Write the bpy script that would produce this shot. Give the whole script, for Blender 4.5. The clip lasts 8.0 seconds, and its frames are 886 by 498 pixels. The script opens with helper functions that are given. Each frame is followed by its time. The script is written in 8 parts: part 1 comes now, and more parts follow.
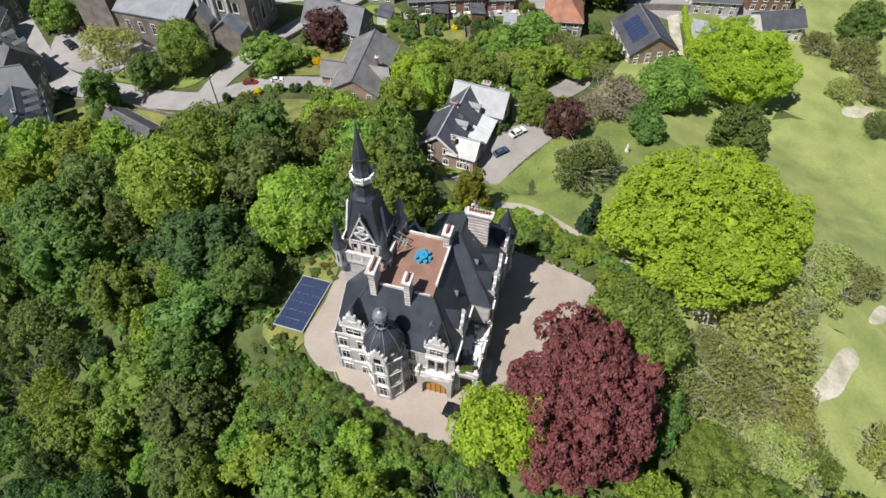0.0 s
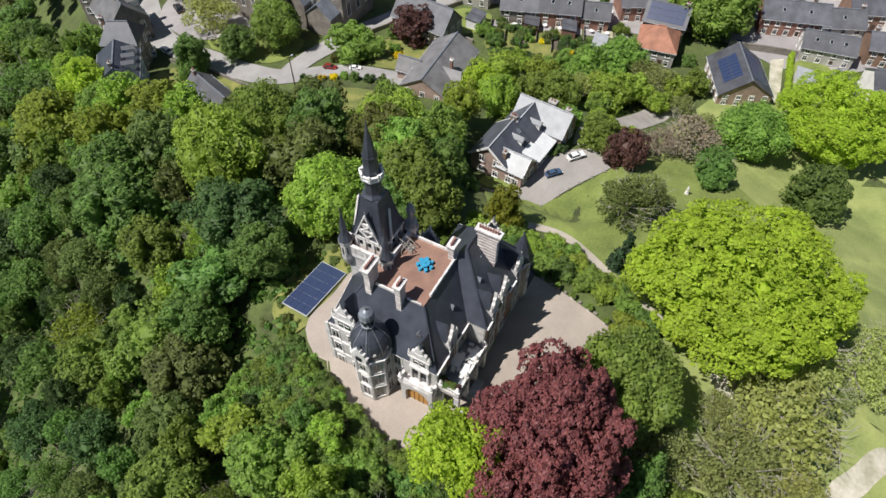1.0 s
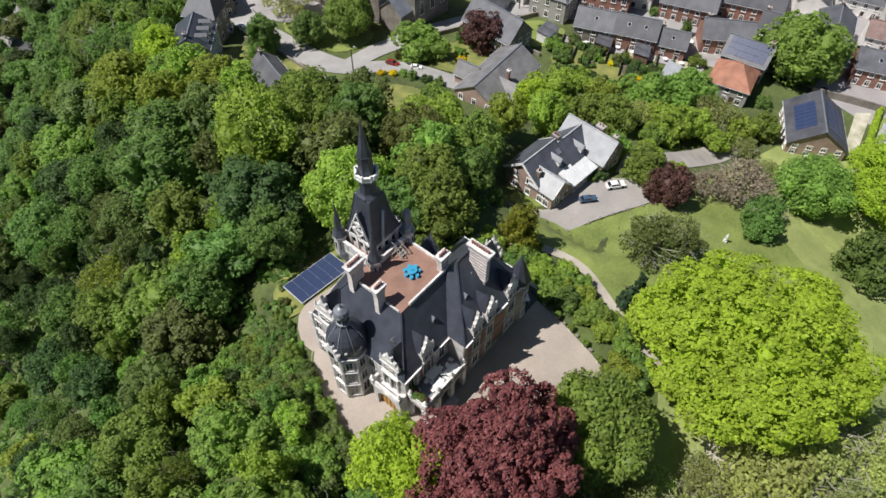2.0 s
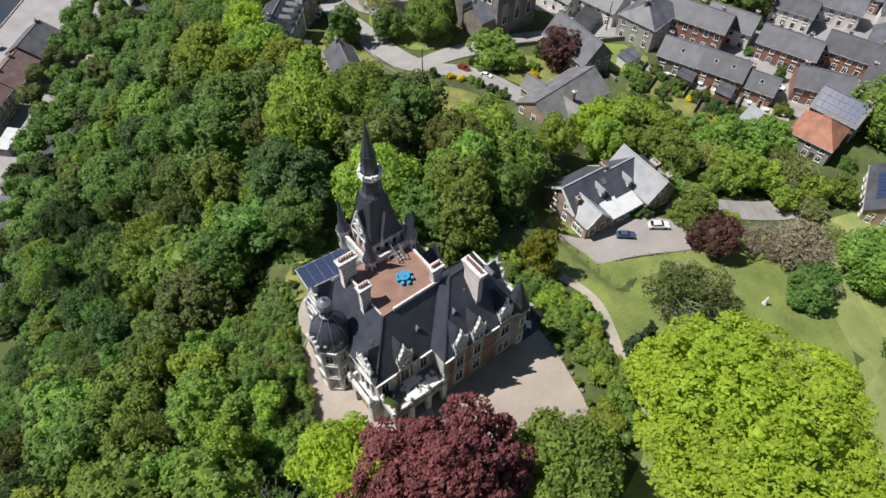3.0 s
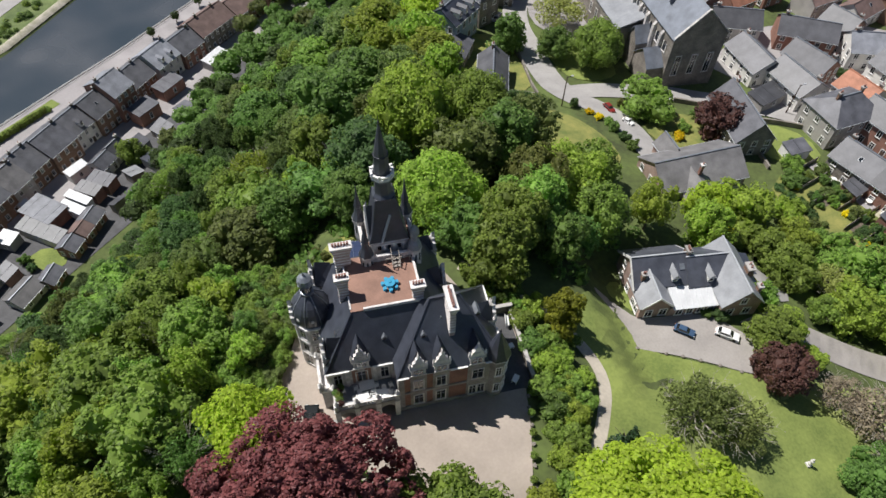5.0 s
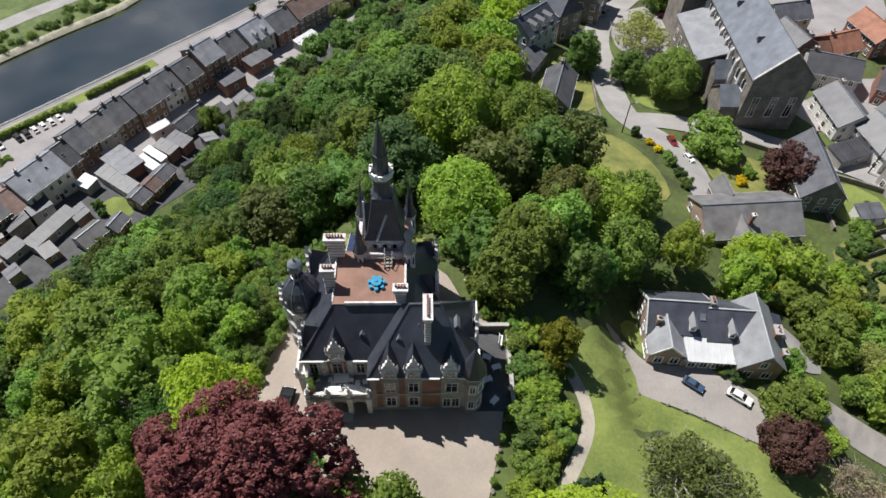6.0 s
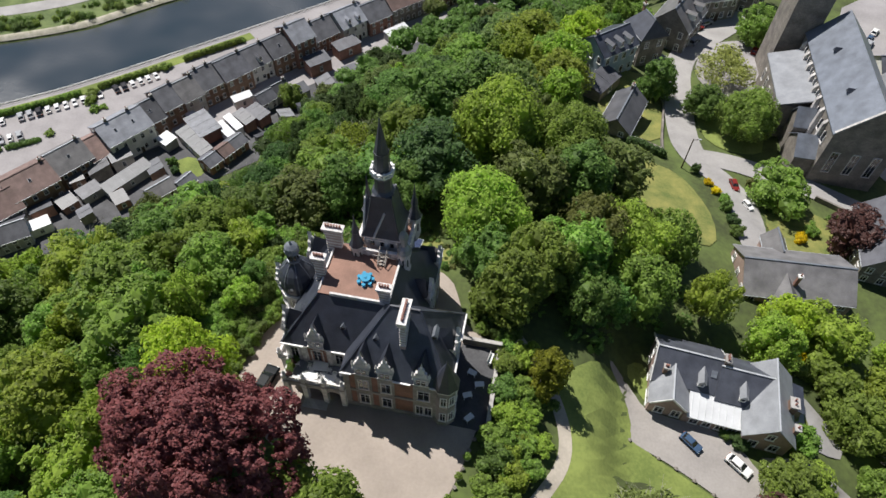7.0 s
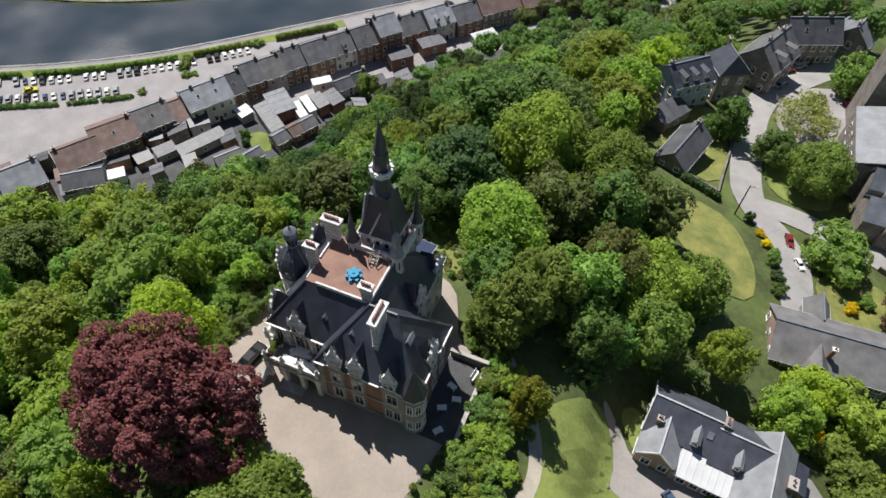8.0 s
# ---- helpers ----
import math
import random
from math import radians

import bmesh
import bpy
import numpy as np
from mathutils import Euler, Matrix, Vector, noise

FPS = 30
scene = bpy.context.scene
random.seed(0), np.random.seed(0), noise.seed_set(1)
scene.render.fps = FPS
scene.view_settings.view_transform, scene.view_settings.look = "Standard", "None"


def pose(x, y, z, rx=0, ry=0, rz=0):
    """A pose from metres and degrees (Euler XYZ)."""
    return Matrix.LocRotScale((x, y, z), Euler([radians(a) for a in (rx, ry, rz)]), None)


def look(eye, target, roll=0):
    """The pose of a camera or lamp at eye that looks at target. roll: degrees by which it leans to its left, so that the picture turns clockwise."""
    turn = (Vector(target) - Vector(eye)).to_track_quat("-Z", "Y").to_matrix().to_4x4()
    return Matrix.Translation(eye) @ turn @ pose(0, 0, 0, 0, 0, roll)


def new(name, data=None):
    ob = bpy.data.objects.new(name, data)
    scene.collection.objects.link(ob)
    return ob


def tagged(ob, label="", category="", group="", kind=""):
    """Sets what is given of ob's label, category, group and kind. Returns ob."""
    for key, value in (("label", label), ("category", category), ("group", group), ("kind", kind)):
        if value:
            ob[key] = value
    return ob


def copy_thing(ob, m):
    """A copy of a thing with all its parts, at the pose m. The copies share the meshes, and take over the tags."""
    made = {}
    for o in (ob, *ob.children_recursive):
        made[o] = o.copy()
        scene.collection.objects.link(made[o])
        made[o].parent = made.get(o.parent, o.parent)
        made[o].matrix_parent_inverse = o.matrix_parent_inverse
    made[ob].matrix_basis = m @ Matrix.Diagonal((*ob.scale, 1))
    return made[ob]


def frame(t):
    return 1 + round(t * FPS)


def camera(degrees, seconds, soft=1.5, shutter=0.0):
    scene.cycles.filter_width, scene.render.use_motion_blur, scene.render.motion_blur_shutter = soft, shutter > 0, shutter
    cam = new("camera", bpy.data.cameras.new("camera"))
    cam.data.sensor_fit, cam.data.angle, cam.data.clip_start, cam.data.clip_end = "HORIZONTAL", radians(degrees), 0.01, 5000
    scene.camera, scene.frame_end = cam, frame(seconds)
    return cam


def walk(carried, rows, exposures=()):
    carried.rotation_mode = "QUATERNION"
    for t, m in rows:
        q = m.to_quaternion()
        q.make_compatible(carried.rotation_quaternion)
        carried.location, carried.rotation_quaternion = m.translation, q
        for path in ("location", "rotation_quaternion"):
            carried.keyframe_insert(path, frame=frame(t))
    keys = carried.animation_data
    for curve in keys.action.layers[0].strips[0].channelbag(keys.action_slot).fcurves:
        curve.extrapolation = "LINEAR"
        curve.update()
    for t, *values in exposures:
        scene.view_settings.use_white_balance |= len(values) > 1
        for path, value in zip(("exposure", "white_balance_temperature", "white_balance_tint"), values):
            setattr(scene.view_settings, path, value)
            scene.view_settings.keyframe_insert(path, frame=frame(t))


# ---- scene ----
cam = camera(68.1, 8.0, soft=1.55)
PATH = [
    (0, (-45.332, -15.286, 79.358), (-44.163, -14.957, 77.769), 0.1),
    (0.5, (-42.942, -19.827, 79.232), (-41.815, -19.367, 77.645), 0.2),
    (1, (-40.128, -24.259, 79.079), (-39.054, -23.676, 77.496), 0.2),
    (1.5, (-36.822, -28.314, 78.922), (-35.805, -27.63, 77.341), 0.3),
    (3, (-24.843, -38.189, 78.625), (-24.07, -37.225, 77.053), 0.9),
    (3.5, (-20.234, -40.657, 78.606), (-19.568, -39.612, 77.035), 1.1),
    (4, (-15.4, -42.64, 78.674), (-14.85, -41.529, 77.105), 1.4),
    (4.5, (-10.391, -44.08, 78.689), (-9.962, -42.916, 77.121), 1.6),
    (6, (5.49, -45.137, 78.699), (5.551, -43.895, 77.133), 2.0),
    (6.5, (10.72, -44.489, 78.705), (10.65, -43.249, 77.137), 2.2),
    (7, (15.807, -43.199, 78.691), (15.617, -41.972, 77.123), 2.4),
    (7.5, (20.764, -41.469, 78.719), (20.448, -40.268, 77.151), 2.6),
    (8, (25.627, -39.187, 78.751), (25.197, -38.023, 77.183), 2.6),
]
walk(cam, [(t, look(eye, target, roll)) for t, eye, target, roll in PATH])

# ---------------------------------------------------------------- sky, sun
SUN_FROM = Vector((-0.48, 0.37, 1.0)).normalized()
world = bpy.data.worlds.new("sky")
scene.world = world
world.use_nodes = True
wn = world.node_tree.nodes
sky = wn.new("ShaderNodeTexSky")
sky.sky_type = "NISHITA"
sky.sun_disc = False
sky.sun_elevation = math.asin(SUN_FROM.z)
sky.sun_rotation = math.atan2(SUN_FROM.x, SUN_FROM.y)
sky.air_density, sky.dust_density, sky.ozone_density = 0.7, 0.3, 1.0
wn["Background"].inputs["Strength"].default_value = 0.068
world.node_tree.links.new(sky.outputs["Color"], wn["Background"].inputs["Color"])
sun = new("sun", bpy.data.lights.new("sun", "SUN"))
sun.data.energy, sun.data.angle, sun.data.color = 5.55, radians(0.55), (1.0, 0.965, 0.92)
sun.matrix_world = look(SUN_FROM * 400, (0, 0, 0))
scene.view_settings.exposure = 0.0

# ---------------------------------------------------------------- helpers


def part(name, bm, material, parent, label=""):
    me = bpy.data.meshes.new(name)
    bmesh.ops.recalc_face_normals(bm, faces=bm.faces)
    bm.to_mesh(me)
    bm.free()
    me.materials.append(material)
    ob = new(name, me)
    ob.parent = parent
    return tagged(ob, label)


def shared(name, me, parent, m, label=""):
    ob = new(name, me)
    ob.parent = parent
    ob.matrix_basis = m
    return tagged(ob, label)


def thing(name, m, label, category, group=""):
    ob = new(name)
    ob.empty_display_size = 0.3
    ob.matrix_basis = m
    return tagged(ob, label, category, group)


def mesh_of(name, bm, material):
    me = bpy.data.meshes.new(name)
    bmesh.ops.recalc_face_normals(bm, faces=bm.faces)
    bm.to_mesh(me)
    bm.free()
    me.materials.append(material)
    return me


def box(bm, x0, x1, y0, y1, z0, z1):
    v = [bm.verts.new(p) for p in ((x0, y0, z0), (x1, y0, z0), (x1, y1, z0), (x0, y1, z0), (x0, y0, z1), (x1, y0, z1), (x1, y1, z1), (x0, y1, z1))]
    for f in ((0, 3, 2, 1), (4, 5, 6, 7), (0, 1, 5, 4), (1, 2, 6, 5), (2, 3, 7, 6), (3, 0, 4, 7)):
        bm.faces.new([v[i] for i in f])


def loft(bm, *rings):
    """A closed solid through rings of as many points each; a ring of one point is a tip."""
    made = [[bm.verts.new(p) for p in ring] for ring in rings]
    for a, b in zip(made, made[1:]):
        n = max(len(a), len(b))
        for i in range(n):
            j = (i + 1) % n
            if len(b) == 1:
                bm.faces.new((a[i], a[j], b[0]))
            elif len(a) == 1:
                bm.faces.new((a[0], b[j], b[i]))
            else:
                bm.faces.new((a[i], a[j], b[j], b[i]))
    for ring in (made[0], made[-1]):
        if len(ring) > 2:
            bm.faces.new(ring)


def rect(x0, x1, y0, y1, z):
    return [(x0, y0, z), (x1, y0, z), (x1, y1, z), (x0, y1, z)]


def ngon(cx, cy, r, z, n, turn=0.0):
    return [(cx + r * math.cos(turn + 2 * math.pi * i / n), cy + r * math.sin(turn + 2 * math.pi * i / n), z) for i in range(n)]


def lathe(bm, cx, cy, profile, n=12, turn=0.0):
    loft(bm, *[[(cx, cy, z)] if r < 0.001 else ngon(cx, cy, r, z, n, turn) for r, z in profile])


def beam(bm, p, q, w, h=0.0):
    p, q = Vector(p), Vector(q)
    d = (q - p).normalized()
    side = d.cross(Vector((0, 0, 1)))
    side = side.normalized() if side.length > 0.01 else Vector((1, 0, 0))
    up = side.cross(d)
    a, b = side * w / 2, up * (h or w) / 2
    loft(bm, [p - a - b, p + a - b, p + a + b, p - a + b], [q - a - b, q + a - b, q + a + b, q - a + b])


def plate(bm, outline, y0, y1):
    """An upright plate: outline of (x, z), from y0 to y1."""
    loft(bm, [(x, y0, z) for x, z in outline], [(x, y1, z) for x, z in outline])


def turned(bm, m):
    bmesh.ops.transform(bm, matrix=m, verts=bm.verts)


# ---------------------------------------------------------------- materials
def surface(name, colour, rough=0.8, coarse=1.5, fine=14.0, change=0.28, bump=0.25, metal=0.0, each=0.0, gloss=0.5, second=None):
    """A painted, mineral or metal surface: coarse stains and fine grain on its base colour."""
    m = bpy.data.materials.new(name)
    m.use_nodes = True
    n, l = m.node_tree.nodes, m.node_tree.links
    shader = n["Principled BSDF"]
    shader.inputs["Roughness"].default_value = rough
    shader.inputs["Metallic"].default_value = metal
    shader.inputs["Specular IOR Level"].default_value = gloss
    where = n.new("ShaderNodeTexCoord")
    big, small = n.new("ShaderNodeTexNoise"), n.new("ShaderNodeTexNoise")
    for tex, scale, detail in ((big, 1 / coarse, 5.0), (small, fine, 3.0)):
        tex.inputs["Scale"].default_value, tex.inputs["Detail"].default_value = scale, detail
        l.new(where.outputs["Object"], tex.inputs["Vector"])
    both = n.new("ShaderNodeMath")
    both.operation = "MULTIPLY_ADD"
    both.inputs[1].default_value = 0.45
    l.new(small.outputs["Fac"], both.inputs[0])
    l.new(big.outputs["Fac"], both.inputs[2])
    ramp = n.new("ShaderNodeValToRGB")
    ramp.color_ramp.elements[0].position, ramp.color_ramp.elements[1].position = 0.5, 0.95
    lo = second or [c * (1 - change) for c in colour]
    hi = [min(1.0, c * (1 + change)) for c in colour]
    ramp.color_ramp.elements[0].color, ramp.color_ramp.elements[1].color = (*lo, 1), (*hi, 1)
    l.new(both.outputs[0], ramp.inputs["Fac"])
    out = ramp.outputs["Color"]
    if each:
        info, hsv = n.new("ShaderNodeObjectInfo"), n.new("ShaderNodeHueSaturation")
        span = n.new("ShaderNodeMapRange")
        span.inputs["To Min"].default_value, span.inputs["To Max"].default_value = 1 - each, 1 + each
        l.new(info.outputs["Random"], span.inputs["Value"])
        l.new(span.outputs[0], hsv.inputs["Value"])
        l.new(out, hsv.inputs["Color"])
        out = hsv.outputs["Color"]
    l.new(out, shader.inputs["Base Color"])
    if bump:
        rise = n.new("ShaderNodeBump")
        rise.inputs["Strength"].default_value, rise.inputs["Distance"].default_value = bump, 0.05
        l.new(both.outputs[0], rise.inputs["Height"])
        l.new(rise.outputs[0], shader.inputs["Normal"])
    return m


def coursed(name, colour, joint, width, height, rough=0.85, across="wall", change=0.25):
    """Bricks, stone blocks or slates in courses at their real size, with joints and stains."""
    m = surface(name, colour, rough, coarse=2.2, fine=9.0, change=change)
    n, l = m.node_tree.nodes, m.node_tree.links
    where = [x for x in n if x.bl_idname == "ShaderNodeTexCoord"][0]
    old = n["Principled BSDF"].inputs["Base Color"].links[0].from_socket
    cut, put, add = n.new("ShaderNodeSeparateXYZ"), n.new("ShaderNodeCombineXYZ"), n.new("ShaderNodeMath")
    l.new(where.outputs["Object"], cut.inputs[0])
    l.new(cut.outputs[0], add.inputs[0])
    l.new(cut.outputs[1], add.inputs[1])
    l.new(add.outputs[0], put.inputs[0])
    l.new(cut.outputs[2], put.inputs[1])
    bricks = n.new("ShaderNodeTexBrick")
    bricks.inputs["Scale"].default_value = 1.0
    bricks.inputs["Brick Width"].default_value, bricks.inputs["Row Height"].default_value = width, height
    bricks.inputs["Mortar Size"].default_value = min(0.02, height * 0.1)
    bricks.inputs["Color1"].default_value, bricks.inputs["Color2"].default_value = (1, 1, 1, 1), (0.72, 0.72, 0.72, 1)
    bricks.inputs["Mortar"].default_value = (*joint, 1)
    l.new(put.outputs[0], bricks.inputs["Vector"])
    mix = n.new("ShaderNodeMix")
    mix.data_type, mix.blend_type = "RGBA", "MULTIPLY"
    mix.inputs["Factor"].default_value = 0.8
    l.new(old, mix.inputs["A"])
    l.new(bricks.outputs["Color"], mix.inputs["B"])
    l.new(mix.outputs["Result"], n["Principled BSDF"].inputs["Base Color"])
    return m


def leafage(name, colour, warm=0.07, change=0.45, through_light=0.56, gloss=0.25, vary=1.0):
    """Leaves: each one its own tone, each plant its own hue."""
    m = bpy.data.materials.new(name)
    m.use_nodes = True
    n, l = m.node_tree.nodes, m.node_tree.links
    shader = n["Principled BSDF"]
    shader.inputs["Roughness"].default_value = 0.5
    shader.inputs["Specular IOR Level"].default_value = gloss
    geo, info, hsv = n.new("ShaderNodeNewGeometry"), n.new("ShaderNodeObjectInfo"), n.new("ShaderNodeHueSaturation")
    where, tex = n.new("ShaderNodeTexCoord"), n.new("ShaderNodeTexNoise")
    tex.inputs["Scale"].default_value, tex.inputs["Detail"].default_value = 3.2, 2.0
    l.new(where.outputs["Object"], tex.inputs["Vector"])
    mean = n.new("ShaderNodeMath")
    mean.operation = "MULTIPLY_ADD"
    mean.inputs[1].default_value = 0.5
    l.new(geo.outputs["Random Per Island"], mean.inputs[0])
    half = n.new("ShaderNodeMath")
    half.operation = "MULTIPLY"
    half.inputs[1].default_value = 0.5
    l.new(tex.outputs["Fac"], half.inputs[0])
    l.new(half.outputs[0], mean.inputs[2])
    ramp = n.new("ShaderNodeValToRGB")
    ramp.color_ramp.elements[0].position, ramp.color_ramp.elements[1].position = 0.2, 0.8
    ramp.color_ramp.elements[0].color = (*[c * (1 - change) for c in colour], 1)
    ramp.color_ramp.elements[1].color = (colour[0] * (1 + change + warm), colour[1] * (1 + change), colour[2] * (1 + change * 0.5), 1)
    l.new(mean.outputs[0], ramp.inputs["Fac"])
    for key, lo, hi in (("Hue", 0.5 - (0.022 + warm * 0.12) * vary, 0.5 + 0.006 * vary), ("Value", 1 - 0.22 * vary, 1 + 0.22 * vary)):
        span = n.new("ShaderNodeMapRange")
        span.inputs["To Min"].default_value, span.inputs["To Max"].default_value = lo, hi
        l.new(info.outputs["Random"], span.inputs["Value"])
        l.new(span.outputs[0], hsv.inputs[key])
    l.new(ramp.outputs["Color"], hsv.inputs["Color"])
    l.new(hsv.outputs["Color"], shader.inputs["Base Color"])
    glow, mix = n.new("ShaderNodeBsdfTranslucent"), n.new("ShaderNodeMixShader")
    l.new(hsv.outputs["Color"], glow.inputs["Color"])
    mix.inputs[0].default_value = through_light
    l.new(shader.outputs[0], mix.inputs[1])
    l.new(glow.outputs[0], mix.inputs[2])
    l.new(mix.outputs[0], n["Material Output"].inputs["Surface"])
    return m


def glassy(name, colour, rough=0.06):
    m = bpy.data.materials.new(name)
    m.use_nodes = True
    s = m.node_tree.nodes["Principled BSDF"]
    s.inputs["Base Color"].default_value = (*colour, 1)
    s.inputs["Roughness"].default_value = rough
    s.inputs["Specular IOR Level"].default_value = 0.8
    return m


STONE = coursed("limestone", (0.61, 0.585, 0.565), (0.55, 0.53, 0.52), 0.9, 0.42, 0.85, change=0.2)
STONE_TRIM = surface("carved_limestone", (0.66, 0.635, 0.615), 0.8, 0.9, 10, 0.30, 0.5)
BRICK = coursed("red_brick", (0.31, 0.165, 0.125), (0.8, 0.78, 0.72), 0.23, 0.075, 0.88)
BRICK_BROWN = coursed("brown_brick", (0.27, 0.17, 0.12), (0.8, 0.78, 0.72), 0.23, 0.075, 0.88)
LODGE_BRICK = coursed("weathered_pink_brick", (0.38, 0.275, 0.235), (0.9, 0.88, 0.84), 0.23, 0.075, 0.88)
PINK_BRICK = coursed("pale_pink_brick", (0.50, 0.385, 0.35), (0.9, 0.88, 0.86), 0.23, 0.075, 0.88)
# limestone made darker: the shade of the south front is in its colour
SHADED_STONE = coursed("shade_darkened_limestone", (0.36, 0.335, 0.315), (0.7, 0.68, 0.66), 0.7, 0.35, 0.88, change=0.35)
RUBBLE = coursed("grey_rubble_stone", (0.25, 0.225, 0.20), (0.7, 0.68, 0.62), 0.5, 0.25, 0.9, change=0.35)
SLATE = surface("slate", (0.048, 0.054, 0.072), 0.42, 1.6, 7.0, 0.3, 0.2, gloss=0.6)
SLATE_LIGHT = surface("weathered_slate", (0.105, 0.107, 0.122), 0.52, 2.2, 6.0, 0.34, 0.14, each=0.3, gloss=0.4)
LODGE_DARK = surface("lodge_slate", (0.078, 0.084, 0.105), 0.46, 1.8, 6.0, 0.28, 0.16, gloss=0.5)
# paler than the main slate: sun glare of west-facing slopes put into the colour
PALE_GLARE_SLATE = surface("pale_glare_slate", (0.27, 0.28, 0.30), 0.42, 1.8, 6.0, 0.2, 0.14, gloss=0.7)
SLATE_PALE = surface("bleached_slate", (0.235, 0.245, 0.275), 0.52, 2.2, 6.0, 0.26, 0.16, each=0.25, gloss=0.4)
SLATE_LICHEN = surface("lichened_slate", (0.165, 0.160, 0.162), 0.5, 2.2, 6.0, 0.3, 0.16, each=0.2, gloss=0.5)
SLATE_CHURCH = surface("church_slate", (0.172, 0.19, 0.225), 0.42, 2.2, 6.0, 0.28, 0.14, gloss=0.7)
SLATE_TOWN = surface("town_slate", (0.095, 0.096, 0.106), 0.48, 2.5, 6.0, 0.3, 0.2, each=0.35)
LEAD = surface("lead_sheet", (0.23, 0.25, 0.28), 0.42, 1.2, 5.0, 0.2, 0.2, metal=0.3)
ZINC = surface("zinc_sheet", (0.52, 0.54, 0.56), 0.42, 2.0, 4.0, 0.14, 0.1, metal=0.25)
GREY_SHEET = surface("grey_roof_sheet", (0.24, 0.245, 0.255), 0.55, 2.5, 4.0, 0.2, 0.1, each=0.3)
WHITE_SHEET = surface("white_roof_sheet", (0.64, 0.65, 0.66), 0.5, 2.5, 4.0, 0.1, 0.1)
TILE_BROWN = surface("brown_roof_tile", (0.20, 0.135, 0.12), 0.75, 2.0, 6.0, 0.3, 0.4, each=0.25)
TILE_ORANGE = surface("orange_roof_tile", (0.36, 0.165, 0.105), 0.75, 2.0, 6.0, 0.28, 0.4, each=0.15)
DECK = surface("terracotta_paving", (0.27, 0.155, 0.115), 0.8, 1.8, 5.0, 0.2, 0.2)
GRAVEL = surface("pale_gravel", (0.365, 0.312, 0.268), 0.95, 5.0, 3.0, 0.13, 0.5)
DRIVE = surface("grey_gravel", (0.33, 0.305, 0.285), 0.95, 5.0, 3.0, 0.15, 0.5)
ASPHALT = surface("worn_asphalt", (0.35, 0.335, 0.325), 0.9, 5.0, 2.5, 0.16, 0.3)
PATHWAY = surface("trodden_path", (0.45, 0.40, 0.33), 0.95, 3.0, 3.0, 0.18, 0.4)
QUAY = surface("quay_paving", (0.325, 0.305, 0.305), 0.9, 7.0, 2.0, 0.16, 0.3)
# paving with shade put into its colour, for yards lying in shadow
SHADE_PAVING = surface("shade_darkened_paving", (0.085, 0.085, 0.09), 0.85, 3.0, 3.0, 0.3, 0.3)
BANK_GRASS = surface("rank_bank_grass", (0.135, 0.17, 0.062), 0.95, 5.0, 2.0, 0.3, 0.9, second=(0.07, 0.105, 0.035))
SAND = surface("bare_chalky_soil", (0.52, 0.475, 0.40), 0.95, 3.0, 1.6, 0.25, 0.5, second=(0.33, 0.32, 0.21))
GRASS = surface("mown_grass", (0.205, 0.245, 0.062), 0.95, 7.0, 2.2, 0.26, 0.9, second=(0.118, 0.158, 0.038))
DRY_GRASS = surface("dry_grass", (0.225, 0.215, 0.062), 0.95, 3.0, 3.0, 0.25, 0.9, second=(0.115, 0.15, 0.038))
MEADOW = surface("pale_meadow_grass", (0.285, 0.315, 0.105), 0.95, 6.0, 2.0, 0.2, 0.9, second=(0.20, 0.25, 0.075))
RENDER_WHITE = surface("white_render", (0.72, 0.70, 0.66), 0.9, 2.5, 5.0, 0.14, 0.2, each=0.1)
RENDER_GREY = surface("grey_render", (0.40, 0.38, 0.36), 0.9, 2.5, 5.0, 0.2, 0.2, each=0.25)
RENDER_BLUE = surface("blue_grey_render", (0.36, 0.44, 0.55), 0.85, 2.5, 5.0, 0.12, 0.1)
WHITE_PAINT = surface("white_paint", (0.80, 0.79, 0.77), 0.55, 1.0, 10, 0.1, 0.1)
DARK_WOOD = surface("dark_wood", (0.07, 0.045, 0.03), 0.7, 0.8, 20, 0.3, 0.3)
OCHRE_DOOR = surface("ochre_varnished_wood", (0.52, 0.25, 0.045), 0.5, 0.6, 16, 0.2, 0.2)
GREY_WOOD = surface("weathered_wood", (0.30, 0.27, 0.24), 0.85, 0.8, 18, 0.3, 0.3)
POT_PALE = surface("sooty_clay_pot", (0.30, 0.15, 0.12), 0.85, 0.3, 12, 0.5, 0.2)
POT = surface("terracotta_pot", (0.40, 0.16, 0.11), 0.8, 0.5, 12, 0.2, 0.2)
IRON = surface("dark_iron", (0.035, 0.035, 0.04), 0.5, 0.5, 12, 0.2, 0.1, metal=0.6)
PANE = glassy("window_glass", (0.018, 0.021, 0.026))
CAR_GLASS = glassy("car_glass", (0.02, 0.022, 0.026), 0.04)
PANEL = glassy("solar_cell", (0.034, 0.050, 0.110), 0.3)
BLUE_CLOTH = surface("blue_parasol_cloth", (0.03, 0.29, 0.48), 0.7, 0.6, 14, 0.15, 0.2)
WHITE_PLASTIC = surface("white_plastic", (0.82, 0.82, 0.80), 0.45, 0.6, 8, 0.06, 0.0)
RUBBER = surface("black_rubber", (0.02, 0.02, 0.02), 0.8, 0.3, 20, 0.2, 0.1)
BARK = surface("bark", (0.13, 0.105, 0.08), 0.95, 0.6, 12, 0.35, 0.8)
PALE_BARK = surface("pale_bark", (0.36, 0.33, 0.28), 0.95, 0.6, 12, 0.3, 0.6)


def woodland_floor():
    m = surface("woodland_floor", (0.085, 0.115, 0.030), 0.95, 7.0, 1.2, 0.4, 1.0, second=(0.05, 0.062, 0.022))
    return m


